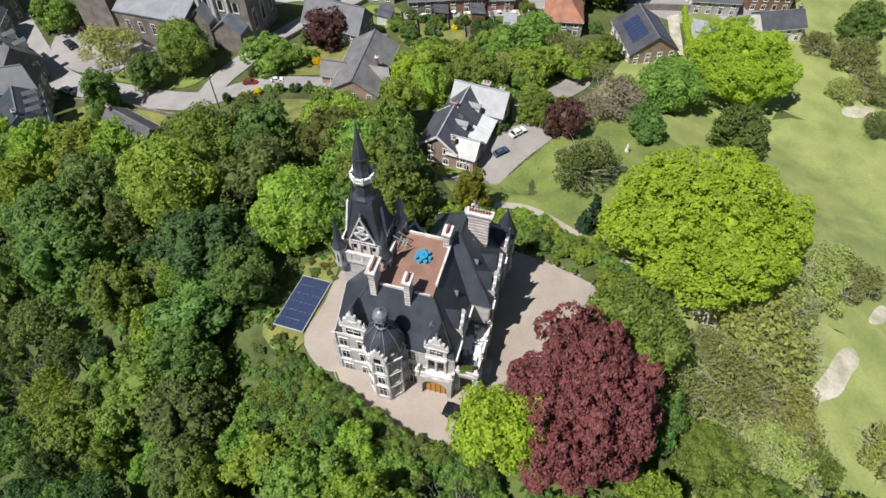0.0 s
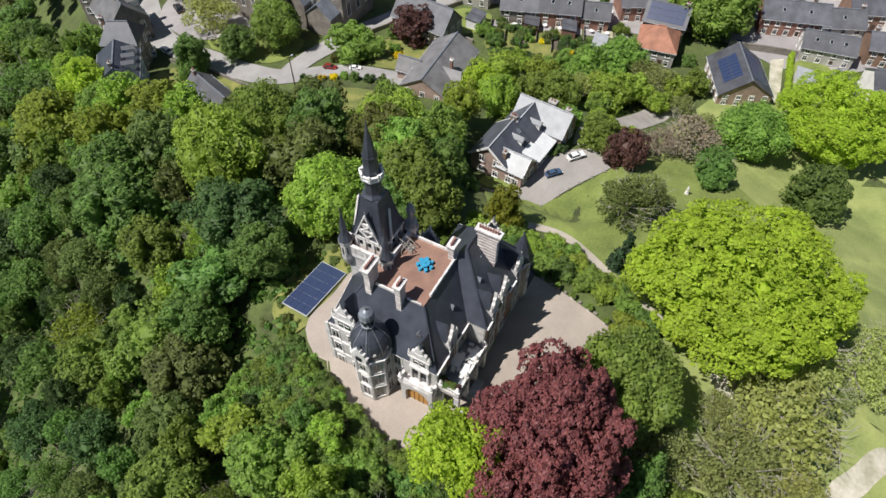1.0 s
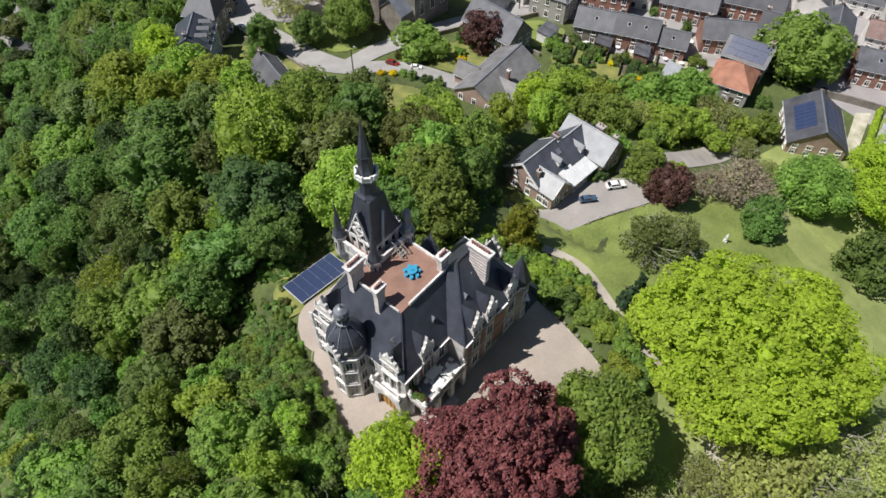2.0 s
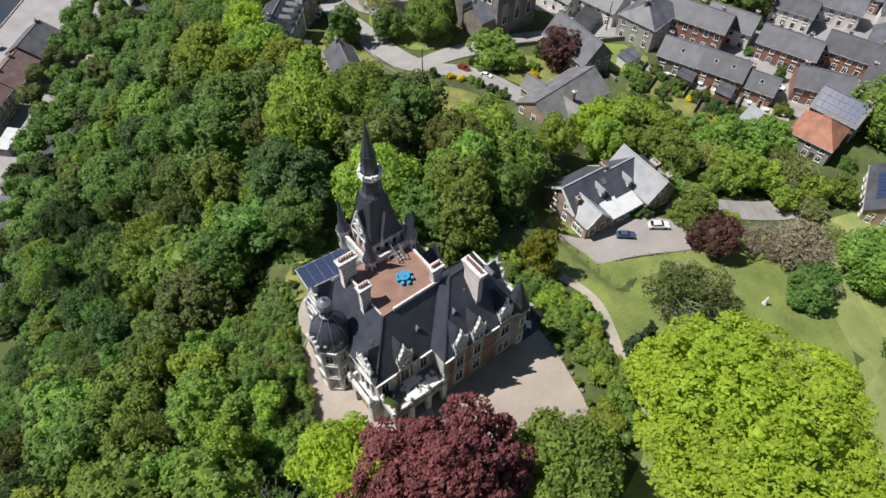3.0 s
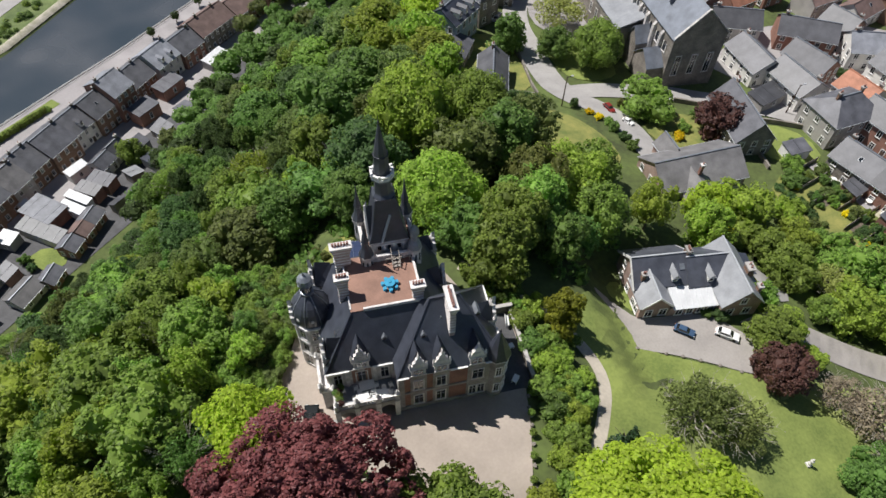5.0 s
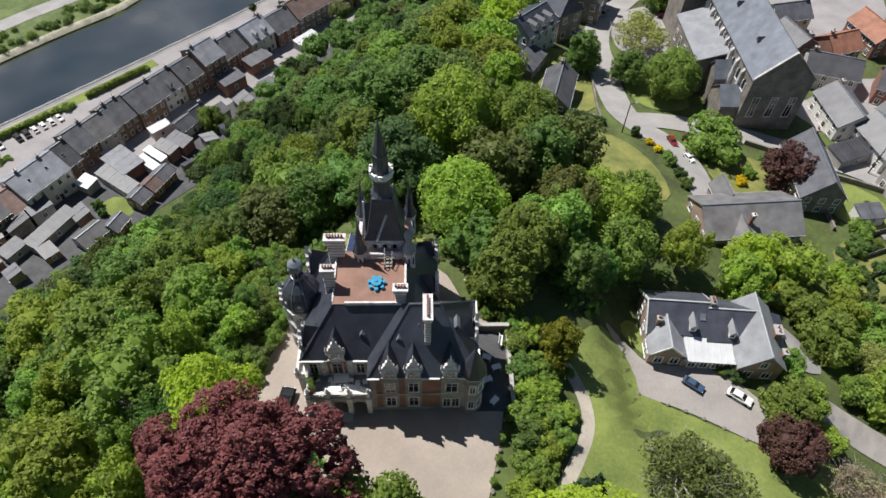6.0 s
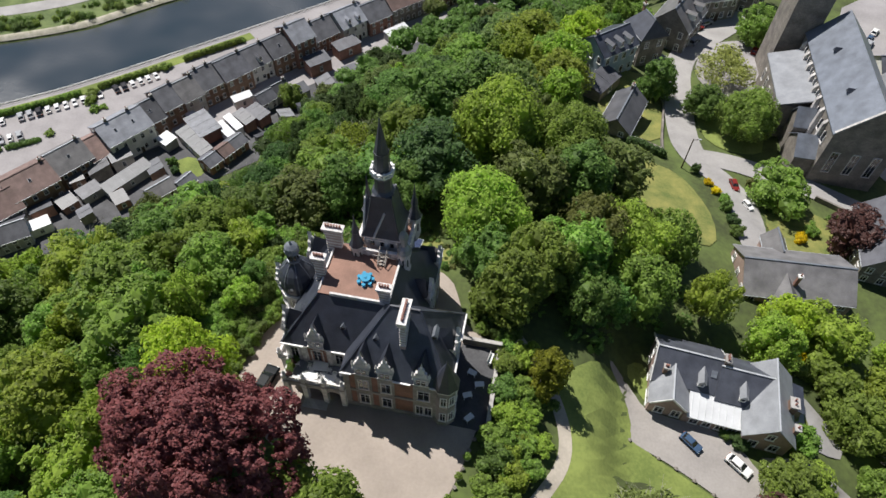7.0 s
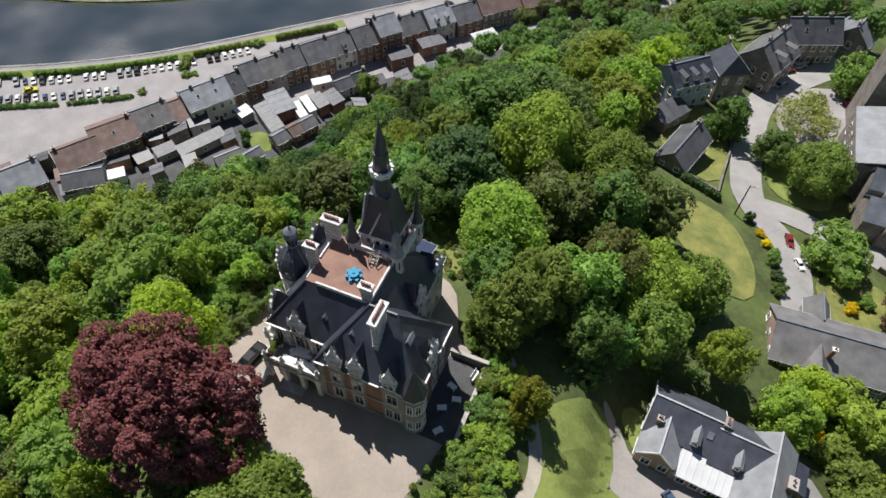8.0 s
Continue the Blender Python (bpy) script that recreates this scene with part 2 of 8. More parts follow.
FLOOR = woodland_floor()
LEAF = {
    "mid": leafage("leaf_mid_green", (0.160, 0.292, 0.084)),
    "fresh": leafage("leaf_fresh_green", (0.226, 0.372, 0.088)),
    "dark": leafage("leaf_dark_green", (0.098, 0.178, 0.068)),
    "olive": leafage("leaf_olive", (0.182, 0.262, 0.092)),
    "lime": leafage("leaf_lime", (0.290, 0.435, 0.080)),
    "yellow": leafage("leaf_yellow_lime", (0.420, 0.575, 0.066), 0.02, 0.34, vary=0.2),
    "red": leafage("leaf_copper", (0.212, 0.072, 0.080), 0.02, 0.42, 0.3, 0.25, 0.2),
    "plum": leafage("leaf_plum_brown", (0.105, 0.058, 0.046), 0.02, 0.4, 0.2, 0.25),
    "gold": leafage("leaf_golden_conifer", (0.215, 0.235, 0.035)),
    "fir": leafage("leaf_fir", (0.034, 0.072, 0.036), 0.02, 0.4, 0.1),
    "twig": leafage("bare_twigs_in_bud", (0.290, 0.255, 0.185), 0.02, 0.35, 0.2),
    "grey": leafage("leaf_grey_green", (0.300, 0.365, 0.145), 0.05, 0.4),
    "pale": leafage("leaf_pale_green", (0.420, 0.510, 0.180), 0.05, 0.35),
    "flower": leafage("blossom_yellow", (0.74, 0.64, 0.02), 0.02, 0.25),
    "brown": leafage("leaf_bronze", (0.190, 0.215, 0.070), 0.04, 0.4, vary=0.3),
}


# ---------------------------------------------------------------- lie of the land
def ease(a, b, x):
    k = min(1.0, max(0.0, (x - a) / (b - a)))
    return k * k * (3 - 2 * k)


def bank_line(u):
    """How far from the castle, towards the river, the quay wall stands, at u metres along the valley."""
    return float(np.interp(u, (-190, -120, -67, -49, -33, -15, 4, 24, 42, 60, 80, 240), (216, 203, 185, 179.4, 175.7, 172.9, 171.7, 171, 170.4, 170, 169.4, 172)))


def river_width(u):
    return float(np.interp(u, (-190, -120, -56, -37, -25, -8, 5, 14, 34, 60, 120, 240), (278, 255, 231.8, 221, 216, 210.5, 207.6, 207.8, 208, 206.5, 219, 232))) - bank_line(u)


def wood_edge(u):
    """How far down the slope and over its foot the trees reach, at u metres along the valley."""
    return float(np.interp(u, (-130, -55, -32, 8, 30, 50, 90, 120, 220), (101, 99, 90, 91, 104, 115, 126, 140, 143)))


def along(x, y):
    return 0.68 * x + 0.73 * y, -0.73 * x + 0.68 * y


def land(x, y):
    q = math.hypot(max(-16 - x, 0, x - 15), max(-21 - y, 0, y - 14))
    top = -0.27 * min(q, 66) - 0.05 * max(0, min(q, 160) - 66)
    flat = ease(30, 38, x) * (1 - ease(58, 70, x)) * ease(-15, -8, y) * (1 - ease(13, 20, y))
    top += (-10.1 - top) * flat
    u, d = along(x, y)
    z = min(top, -0.66 * max(0, d - 16) - 0.45 * max(0, d - 80) * (1 - ease(15, 45, u)))
    if x < -9:
        z -= 1.6 * ease(9, 11.5, -x) * ease(-9, -4, y) * (1 - ease(14, 25, -x))
    z = max(z, -62.0)
    w = bank_line(u)
    if d > w:
        over = d - w - river_width(u)
        z = -62.0 - 4.0 * ease(0, 0.8, d - w) + 3.6 * ease(-5, 1, over) + 3.0 * ease(27, 107, over)
    return z


def hummock(x, y):
    n = noise.noise(Vector((x * 0.08, y * 0.08, 1.7)))
    q = math.hypot(max(-16 - x, 0, x - 15), max(-21 - y, 0, y - 14))
    u, d = along(x, y)
    return 0.35 * n * ease(4, 20, q) * (1 - ease(95, 112, d))


def ground_z(x, y):
    return land(x, y) + hummock(x, y)


STEP = 2.5


def lattice(lo, hi):
    inner = list(np.arange(lo, hi + 0.1, STEP))
    out = [lo - s for s in (2500, 1400, 800, 450, 240, 120, 60, 30, 12)] + inner + [hi + s for s in (12, 30, 60, 120, 240, 450, 800, 1400, 2500)]
    return out


def build_ground():
    xs, ys = lattice(-240, 190), lattice(-130, 250)
    verts = [(x, y, ground_z(x, y)) for y in ys for x in xs]
    w = len(xs)
    faces = []
    for j in range(len(ys) - 1):
        for i in range(w - 1):
            a, b = j * w + i, (j + 1) * w + i
            faces += [(a, a + 1, b + 1), (a, b + 1, b)]
    me = bpy.data.meshes.new("ground")
    me.from_pydata(verts, [], faces)
    me.materials.append(FLOOR)
    me.polygons.foreach_set("use_smooth", [True] * len(faces))
    return tagged(new("ground", me), "sloping woodland floor of soil, ivy and rough grass", "ground", kind="structure")


def drape(name, outline, material, rise, label, category, flat=None):
    """A surface laid over the land inside an outline."""
    bm = bmesh.new()
    bm.faces.new([bm.verts.new((x, y, 0)) for x, y in outline])
    bmesh.ops.triangulate(bm, faces=bm.faces)
    for k in (0, 1):
        lo, hi = min(p[k] for p in outline), max(p[k] for p in outline)
        c = math.ceil(lo / STEP) * STEP
        while c < hi:
            at, way = Vector((0, 0, 0)), Vector((0, 0, 0))
            at[k], way[k] = c, 1
            bmesh.ops.bisect_plane(bm, geom=[*bm.verts, *bm.edges, *bm.faces], plane_co=at, plane_no=way)
            c += STEP
    lo, hi = min(x - y for x, y in outline), max(x - y for x, y in outline)
    c = math.ceil(lo / STEP) * STEP
    while c < hi:
        bmesh.ops.bisect_plane(bm, geom=[*bm.verts, *bm.edges, *bm.faces], plane_co=(c, 0, 0), plane_no=(1, -1, 0))
        c += STEP
    for v in bm.verts:
        v.co.z = (ground_z(v.co.x, v.co.y) if flat is None else flat) + rise + 0.1
    for f in bm.faces:
        f.smooth = True
    ob = part(name, bm, material, None)
    return tagged(ob, label, category, kind="structure")


def smooth_line(points, turns=2):
    for _ in range(turns):
        out = [points[0]]
        for a, b in zip(points, points[1:]):
            out += [(a[0] * 0.75 + b[0] * 0.25, a[1] * 0.75 + b[1] * 0.25), (a[0] * 0.25 + b[0] * 0.75, a[1] * 0.25 + b[1] * 0.75)]
        points = out + [points[-1]]
    return points


def smooth_ring(points, turns=2):
    for _ in range(turns):
        out = []
        for a, b in zip(points, points[1:] + points[:1]):
            out += [(a[0] * 0.75 + b[0] * 0.25, a[1] * 0.75 + b[1] * 0.25), (a[0] * 0.25 + b[0] * 0.75, a[1] * 0.25 + b[1] * 0.75)]
        points = out
    return points


def ribbon(points, width):
    pts = [Vector(p) for p in smooth_line(points)]
    left, right = [], []
    for i, p in enumerate(pts):
        d = (pts[min(i + 1, len(pts) - 1)] - pts[max(i - 1, 0)]).normalized()
        s = Vector((-d.y, d.x)) * width / 2
        left.append(tuple(p + s))
        right.append(tuple(p - s))
    return left + right[::-1]


build_ground()


# court, drive, paths, roads, lawns
drape("court", smooth_ring([(15.6, -10), (14.9, -14), (13.8, -18), (12.4, -23.0), (8, -24.0), (-2, -20.5), (-12, -14), (-17.0, -7.2), (-16.2, -2), (-14.2, 3), (-11.4, 10.2), (-8.8, 14.6), (-5.6, 16.0), (-2.0, 14.9), (4, 15.0), (8.6, 13.2), (10.6, 9.0), (12.0, 5.2), (17.0, 3.2), (16.9, -4)], 1),
      GRAVEL, 0.06, "pale gravel forecourt round the castle", "court")
# dark sheet over the gravel that deepens the castle's shadow
drape("yard_paving", [(11.9, -9.4), (16.8, -9.4), (16.8, 2.5), (11.9, 2.5)], SHADE_PAVING, 0.075, "dark paved yard beside the castle wing, its shade painted in", "yard")
drape("path", ribbon([(12, 12), (18, 7), (24, 1), (27.2, -5), (27.6, -10), (25.0, -15.0), (22, -19.5), (19.6, -24.5), (17.5, -31)], 1.8), PATHWAY, 0.09, "narrow trodden gravel path across the lawn", "path")
drape("drive", smooth_ring([(33.6, 8.6), (35.6, 7.4), (37.6, 5.4), (39.0, 3.2), (41, 2.4), (50, 1.6), (53.0, -0.8), (54.6, -3.0), (57.5, -5.5), (58.5, -9), (54.5, -10.8), (51.4, -9.4), (48.3, -7.5), (43.3, -5.0), (38.6, -3.0), (37.0, -2.0), (37.3, 1.5), (35.6, 5.0), (33.6, 7.2)], 1),
      DRIVE, 0.10, "light gravel drive in front of the brick lodge", "drive")
drape("lane", ribbon([(56, -4), (64, -2.5), (74, -9), (84, -13), (96, -14)], 5.6), DRIVE, 0.09, "grey service lane behind the shrubs", "lane")
drape("lodge_grass", smooth_ring([(35.8, 8.8), (38.6, 11), (40.2, 8), (39.9, 4.0), (39.0, 4.4), (37.6, 6.6)], 1), GRASS, 0.085, "small patch of grass beside the lodge", "lawn")
drape("yard_grass", smooth_ring([(58.5, -5), (62, -2), (64, 4), (62.5, 9), (60.4, 8), (59.8, 1)], 1), DRY_GRASS, 0.085, "strip of dry grass beside the lodge", "lawn")
drape("lodge_yard", smooth_ring([(57.5, 8), (62, 11), (68, 7.5), (70, 3), (65, 2), (60, 3)], 1), ASPHALT, 0.10, "grey paved yard beside the lodge", "yard")
drape("lawn", smooth_ring([(25.5, 1.2), (29, 5.2), (33.5, 7.4), (36.4, 4.2), (37.6, 0), (39.5, -3.6), (44, -5.8), (49, -8.2), (53, -10.4), (60, -14), (66, -24), (62, -36), (50, -45), (36, -40), (22, -30), (19.5, -25), (21.6, -20.5), (24.6, -16), (27.2, -11), (27.6, -7), (26.8, -3)], 1),
      GRASS, 0.07, "mown green lawn below the castle", "lawn")
drape("meadow", smooth_ring([(30, -44), (44, -46), (62, -38), (82, -52), (84, -80), (50, -100), (24, -92), (20, -70), (24, -54)], 1), MEADOW, 0.07, "open sunlit meadow at the edge of the park", "meadow")
drape("park_grass", smooth_ring([(52, -11.5), (60, -12), (72, -14), (84, -18), (96, -22), (100, -34), (98, -58), (80, -56), (60, -44), (58, -30)], 1), MEADOW, 0.03, "rough park grass under scattered trees", "grass")
drape("bare_soil", smooth_ring([(14.6, -36.5), (16.6, -38.0), (16.0, -40.2), (13.6, -42.4), (11.8, -42.6), (11.4, -40.8), (13.0, -38.6)], 2), SAND, 0.10, "bare chalky ground worn between thin trees", "soil")
drape("chalk_patch", smooth_ring([(7.0, -55.6), (10.0, -55.8), (13.6, -58.4), (18.4, -60.6), (20.6, -63.4), (18.0, -64.6), (14.4, -62.2), (10.6, -60.6), (8.8, -58.0)], 2), SAND, 0.10, "bare chalky track through the rough grass", "soil")
drape("chalk_patch", smooth_ring([(26.0, -66.4), (29.6, -68.0), (32.6, -70.6), (30.2, -71.6), (27.2, -69.4)], 2), SAND, 0.10, "small bare chalky patch in the grass", "soil")
drape("rough_grass", smooth_ring([(-12, -36), (0, -33), (12, -31.5), (20, -27), (30, -42), (28, -58), (30, -76), (10, -84), (-10, -72), (-20, -50)], 1), MEADOW, 0.05, "pale rough grass under thin trees", "grass")
drape("dry_bank", smooth_ring([(-8.5, 15.0), (-3, 15.2), (5, 14.9), (8.4, 16), (7, 20.5), (2, 23), (-6, 23.5), (-9.5, 19)], 1), DRY_GRASS, 0.05, "dry unmown grass behind the castle", "grass")
drape("upper_lawn", smooth_ring([(34, 60), (40, 61.5), (47.5, 59.5), (51, 53), (53.4, 46), (53, 38.5), (47, 37), (40, 44), (35, 52)], 1), DRY_GRASS, 0.07, "sunlit sloping lawn beside the village road", "lawn")
drape("village_road", ribbon([(72, 135), (61, 121), (52.5, 110), (49.6, 99), (49.8, 88), (49.6, 76), (52, 66), (59, 59.5), (61.0, 52), (60.5, 44), (63, 37)], 6.6), ASPHALT, 0.09, "pale worn asphalt village road", "road")
drape("church_square", smooth_ring([(96, 112), (112, 104), (128, 106), (140, 124), (140, 150), (120, 156), (100, 150), (94, 130)], 1), QUAY, 0.1, "pale paved square behind the church", "square")
drape("church_lane", ribbon([(52, 68), (60, 68.3), (68, 66.3), (77, 63.5), (88, 58.5), (98, 54), (110, 44)], 5.4), ASPHALT, 0.12, "pale asphalt lane below the church", "road")
drape("verge", smooth_ring([(53.6, 94), (53.2, 84), (54.0, 76), (58, 72.2), (64, 71.6), (68, 74), (68, 90), (62, 98)], 1), GRASS, 0.08, "green grass verge with trees by the church", "grass")
drape("church_forecourt", smooth_ring([(55, 96), (54.5, 106), (60, 116), (70, 120), (73, 112), (69.6, 100), (68.4, 82), (63.5, 80), (61, 90)], 1), QUAY, 0.1, "pale worn gravel beside the church", "yard")
drape("far_meadow", smooth_ring([(99, -34), (112, -52), (140, -66), (170, -90), (160, -126), (90, -122), (78, -84), (84, -56)], 1), MEADOW, 0.02, "open meadow beyond the park trees", "meadow")
drape("sand_track", smooth_ring([(86.7, -69.9), (91.7, -71.4), (93.2, -78.4), (88.2, -77.4)], 2), SAND, 0.1, "pale bare track at the edge of the meadow", "soil")
drape("hall_lawn", smooth_ring([(64, 52), (68, 57), (76, 57), (82, 52), (80, 43), (73, 39), (66, 42)], 1), DRY_GRASS, 0.08, "sunlit lawn between the hall and the lane", "lawn")
drape("garden_lawn", smooth_ring([(88, 48), (94, 50), (101, 44), (100, 36), (92, 36), (87, 40)], 1), GRASS, 0.08, "green back-garden lawn", "lawn")
drape("back_gardens", smooth_ring([(84, 34), (98, 33), (102, 14), (98, 4), (88, 6), (82, 20)], 1), DRY_GRASS, 0.06, "narrow back gardens with worn grass", "garden")
drape("town_street", ribbon([(92, 78), (104, 60), (121, 40), (119, 18), (116, 4), (124, -14), (130, -20)], 7), ASPHALT, 0.09, "grey town street between brick terraces", "road")
drape("town_ground", smooth_ring([(96, 86), (150, 90), (172, 40), (170, -50), (136, -62), (112, -40), (121, -12), (109, 0), (109, 34), (98, 52)], 1), QUAY, 0.05, "paved yards between the town houses", "ground")
drape("cottage_garden", smooth_ring([(34, 72), (45.2, 69), (46, 84), (44, 96), (34, 97), (30, 84)], 1), DRY_GRASS, 0.07, "small cottage gardens beside the road", "garden")
drape("garden_path", [(116.6, -30.2), (118.8, -33.0), (99.6, -35.2), (99.75, -32.6)], SAND, 0.1, "pale concrete path beside the bungalow", "path")
drape("far_garden", smooth_ring([(104, -36), (121, -34), (121, -46), (104, -48)], 1), GRASS, 0.07, "fenced green garden lawn", "lawn")


def riverside():
    """The quay, its road, its grass strips and the water beyond the wall."""
    us = list(range(-190, 241, 6))

    def at(u, d):
        return (0.683 * u - 0.7335 * d, 0.733 * u + 0.683 * d)

    drape("quay_ground", [at(u, 129) for u in us] + [at(u, bank_line(u) - 0.3) for u in us[::-1]], QUAY, 0.05, "pale paved quay with its riverside road", "quay")
    # the shadow over these back yards is painted into the paving colour
    drape("yards", [at(u, 106) for u in us] + [at(u, 129.5) for u in us[::-1]], SHADE_PAVING, 0.04, "paved back yards below the wooded slope, darkened by painted shade", "yard")
    drape("quay_grass", [at(u, bank_line(u) - 6.6) for u in us if u < 52] + [at(u, bank_line(u) - 2.4) for u in us[::-1] if u < 52], GRASS, 0.12, "strip of grass along the river wall", "grass")
    bm = bmesh.new()
    ring = [at(u, bank_line(u) + 0.25) for u in us]
    for (ax, ay), (bx, by) in zip(ring, ring[1:]):
        beam(bm, (ax, ay, -63.4), (bx, by, -63.4), 0.5, 3.6)
    tagged(part("river_wall", bm, RENDER_GREY, None), "dark concrete river wall along the quay", "wall", kind="structure")
    bm = bmesh.new()
    near, far = [at(u, bank_line(u) + 0.3) for u in us], [at(u, bank_line(u) + river_width(u) + 1) for u in us]
    for i in range(len(us) - 1):
        bm.faces.new([bm.verts.new((x, y, -64.2)) for x, y in (near[i], near[i + 1], far[i + 1], far[i])])
    bmesh.ops.remove_doubles(bm, verts=bm.verts, dist=0.01)
    water = bpy.data.materials.new("river_water")
    water.use_nodes = True
    n, l = water.node_tree.nodes, water.node_tree.links
    s = n["Principled BSDF"]
    s.inputs["Base Color"].default_value = (0.075, 0.098, 0.118, 1)
    s.inputs["Roughness"].default_value = 0.12
    s.inputs["Specular IOR Level"].default_value = 0.7
    where, tex, tex2, b = n.new("ShaderNodeTexCoord"), n.new("ShaderNodeTexNoise"), n.new("ShaderNodeTexNoise"), n.new("ShaderNodeBump")
    tex.inputs["Scale"].default_value, tex.inputs["Detail"].default_value = 0.7, 4
    tex2.inputs["Scale"].default_value = 0.03
    mix = n.new("ShaderNodeMath")
    mix.operation = "MULTIPLY"
    l.new(where.outputs["Object"], tex.inputs["Vector"])
    l.new(where.outputs["Object"], tex2.inputs["Vector"])
    l.new(tex.outputs["Fac"], mix.inputs[0])
    l.new(tex2.outputs["Fac"], mix.inputs[1])
    b.inputs["Strength"].default_value, b.inputs["Distance"].default_value = 0.5, 0.25
    l.new(mix.outputs[0], b.inputs["Height"])
    calm = n.new("ShaderNodeMapRange")
    calm.inputs["From Min"].default_value, calm.inputs["From Max"].default_value = 0.35, 0.65
    calm.inputs["To Min"].default_value, calm.inputs["To Max"].default_value = 0.04, 0.3
    l.new(tex2.outputs["Fac"], calm.inputs["Value"])
    l.new(calm.outputs[0], s.inputs["Roughness"])
    silt = n.new("ShaderNodeValToRGB")
    silt.color_ramp.elements[0].position, silt.color_ramp.elements[1].position = 0.3, 0.7
    silt.color_ramp.elements[0].color, silt.color_ramp.elements[1].color = (0.030, 0.044, 0.054, 1), (0.070, 0.077, 0.085, 1)
    l.new(tex2.outputs["Fac"], silt.inputs["Fac"])
    l.new(silt.outputs["Color"], s.inputs["Base Color"])
    l.new(b.outputs[0], s.inputs["Normal"])
    tagged(part("river", bm, water, None), "calm grey-blue river with a rippled surface", "water", kind="structure")
    for name, d0, d1, material, rise, label, category in (("far_bank", 0.4, 40, BANK_GRASS, 0.12, "grassy far river bank", "bank"), ("far_shore", -1.4, 0.9, SAND, 0.2, "pale pebble shore of the far bank", "shore"),
                                                          ("far_road", 14, 21, ASPHALT, 0.24, "road along the far bank", "road")):
        bm = bmesh.new()
        steps = [d0 + (d1 - d0) * i / 10 for i in range(11)]
        rows = [[bm.verts.new((*at(u, bank_line(u) + river_width(u) + d), ground_z(*at(u, bank_line(u) + river_width(u) + d)) + rise)) for d in steps] for u in us]
        for a, b in zip(rows, rows[1:]):
            for i in range(10):
                bm.faces.new((a[i], a[i + 1], b[i + 1], b[i]))
        tagged(part(name, bm, material, None), label, category, kind="structure")


riverside()


# ---------------------------------------------------------------- plants
def cards(rng, centres, radii, count, leaf, up_bias=0.3, spread=0.42, keep_out=0.82):
    """Leaf sprays on the outside of round clumps: a folded rhombus each, as one array of corners."""
    centres, radii = np.asarray(centres), np.asarray(radii)
    pick = rng.choice(len(radii), size=count, p=radii ** 2 / np.sum(radii ** 2))
    way = rng.normal(size=(count, 3))
    way[:, 2] += up_bias
    way /= np.linalg.norm(way, axis=1)[:, None]
    at = centres[pick] + way * (radii[pick] * rng.uniform(0.88, 1.12, count))[:, None]
    gap = np.linalg.norm(at[:, None, :] - centres[None], axis=2) / radii[None]
    gap[np.arange(count), pick] = 9
    ok = gap.min(axis=1) > keep_out
    at, way = at[ok], way[ok]
    k = len(at)
    out = way + rng.normal(size=(k, 3)) * spread + np.array((0, 0, 0.45))
    out /= np.linalg.norm(out, axis=1)[:, None]
    a = np.cross(out, rng.normal(size=(k, 3)))
    a /= np.linalg.norm(a, axis=1)[:, None]
    b = np.cross(out, a)
    size = (leaf * rng.uniform(0.6, 1.35, k))[:, None]
    dip = out * size * 0.18
    return np.stack([at - a * size, at - b * size * 0.62 - dip, at + a * size, at + b * size * 0.62 - dip], axis=1)


ICO = None


def core_ball():
    global ICO
    if ICO is None:
        bm = bmesh.new()
        bmesh.ops.create_icosphere(bm, subdivisions=1, radius=1)
        ICO = (np.array([v.co[:] for v in bm.verts]), np.array([[v.index for v in f.verts] for f in bm.faces]))
        bm.free()
    return ICO


def leaf_mesh(name, quads, cores=(), squash=1.0):
    """One mesh of leaf sprays, and of rough inner clumps that close the crown."""
    verts, faces = [quads.reshape(-1, 3)], []
    k = len(quads)
    faces += [tuple(range(4 * i, 4 * i + 4)) for i in range(k)]
    base = 4 * k
    bv, bf = core_ball()
    for c, r, seed in cores:
        wob = 1 + 0.16 * np.sin(bv @ np.array([5.1, 3.3, 4.2]) + seed) + 0.1 * np.sin(bv @ np.array([-7.0, 6.1, 5.5]) + 2 * seed)
        verts.append(np.asarray(c) + bv * r * wob[:, None])
        faces += [tuple(base + f) for f in bf]
        base += len(bv)
    me = bpy.data.meshes.new(name)
    me.from_pydata(np.concatenate(verts).tolist(), [], [tuple(int(i) for i in f) for f in faces])
    return me


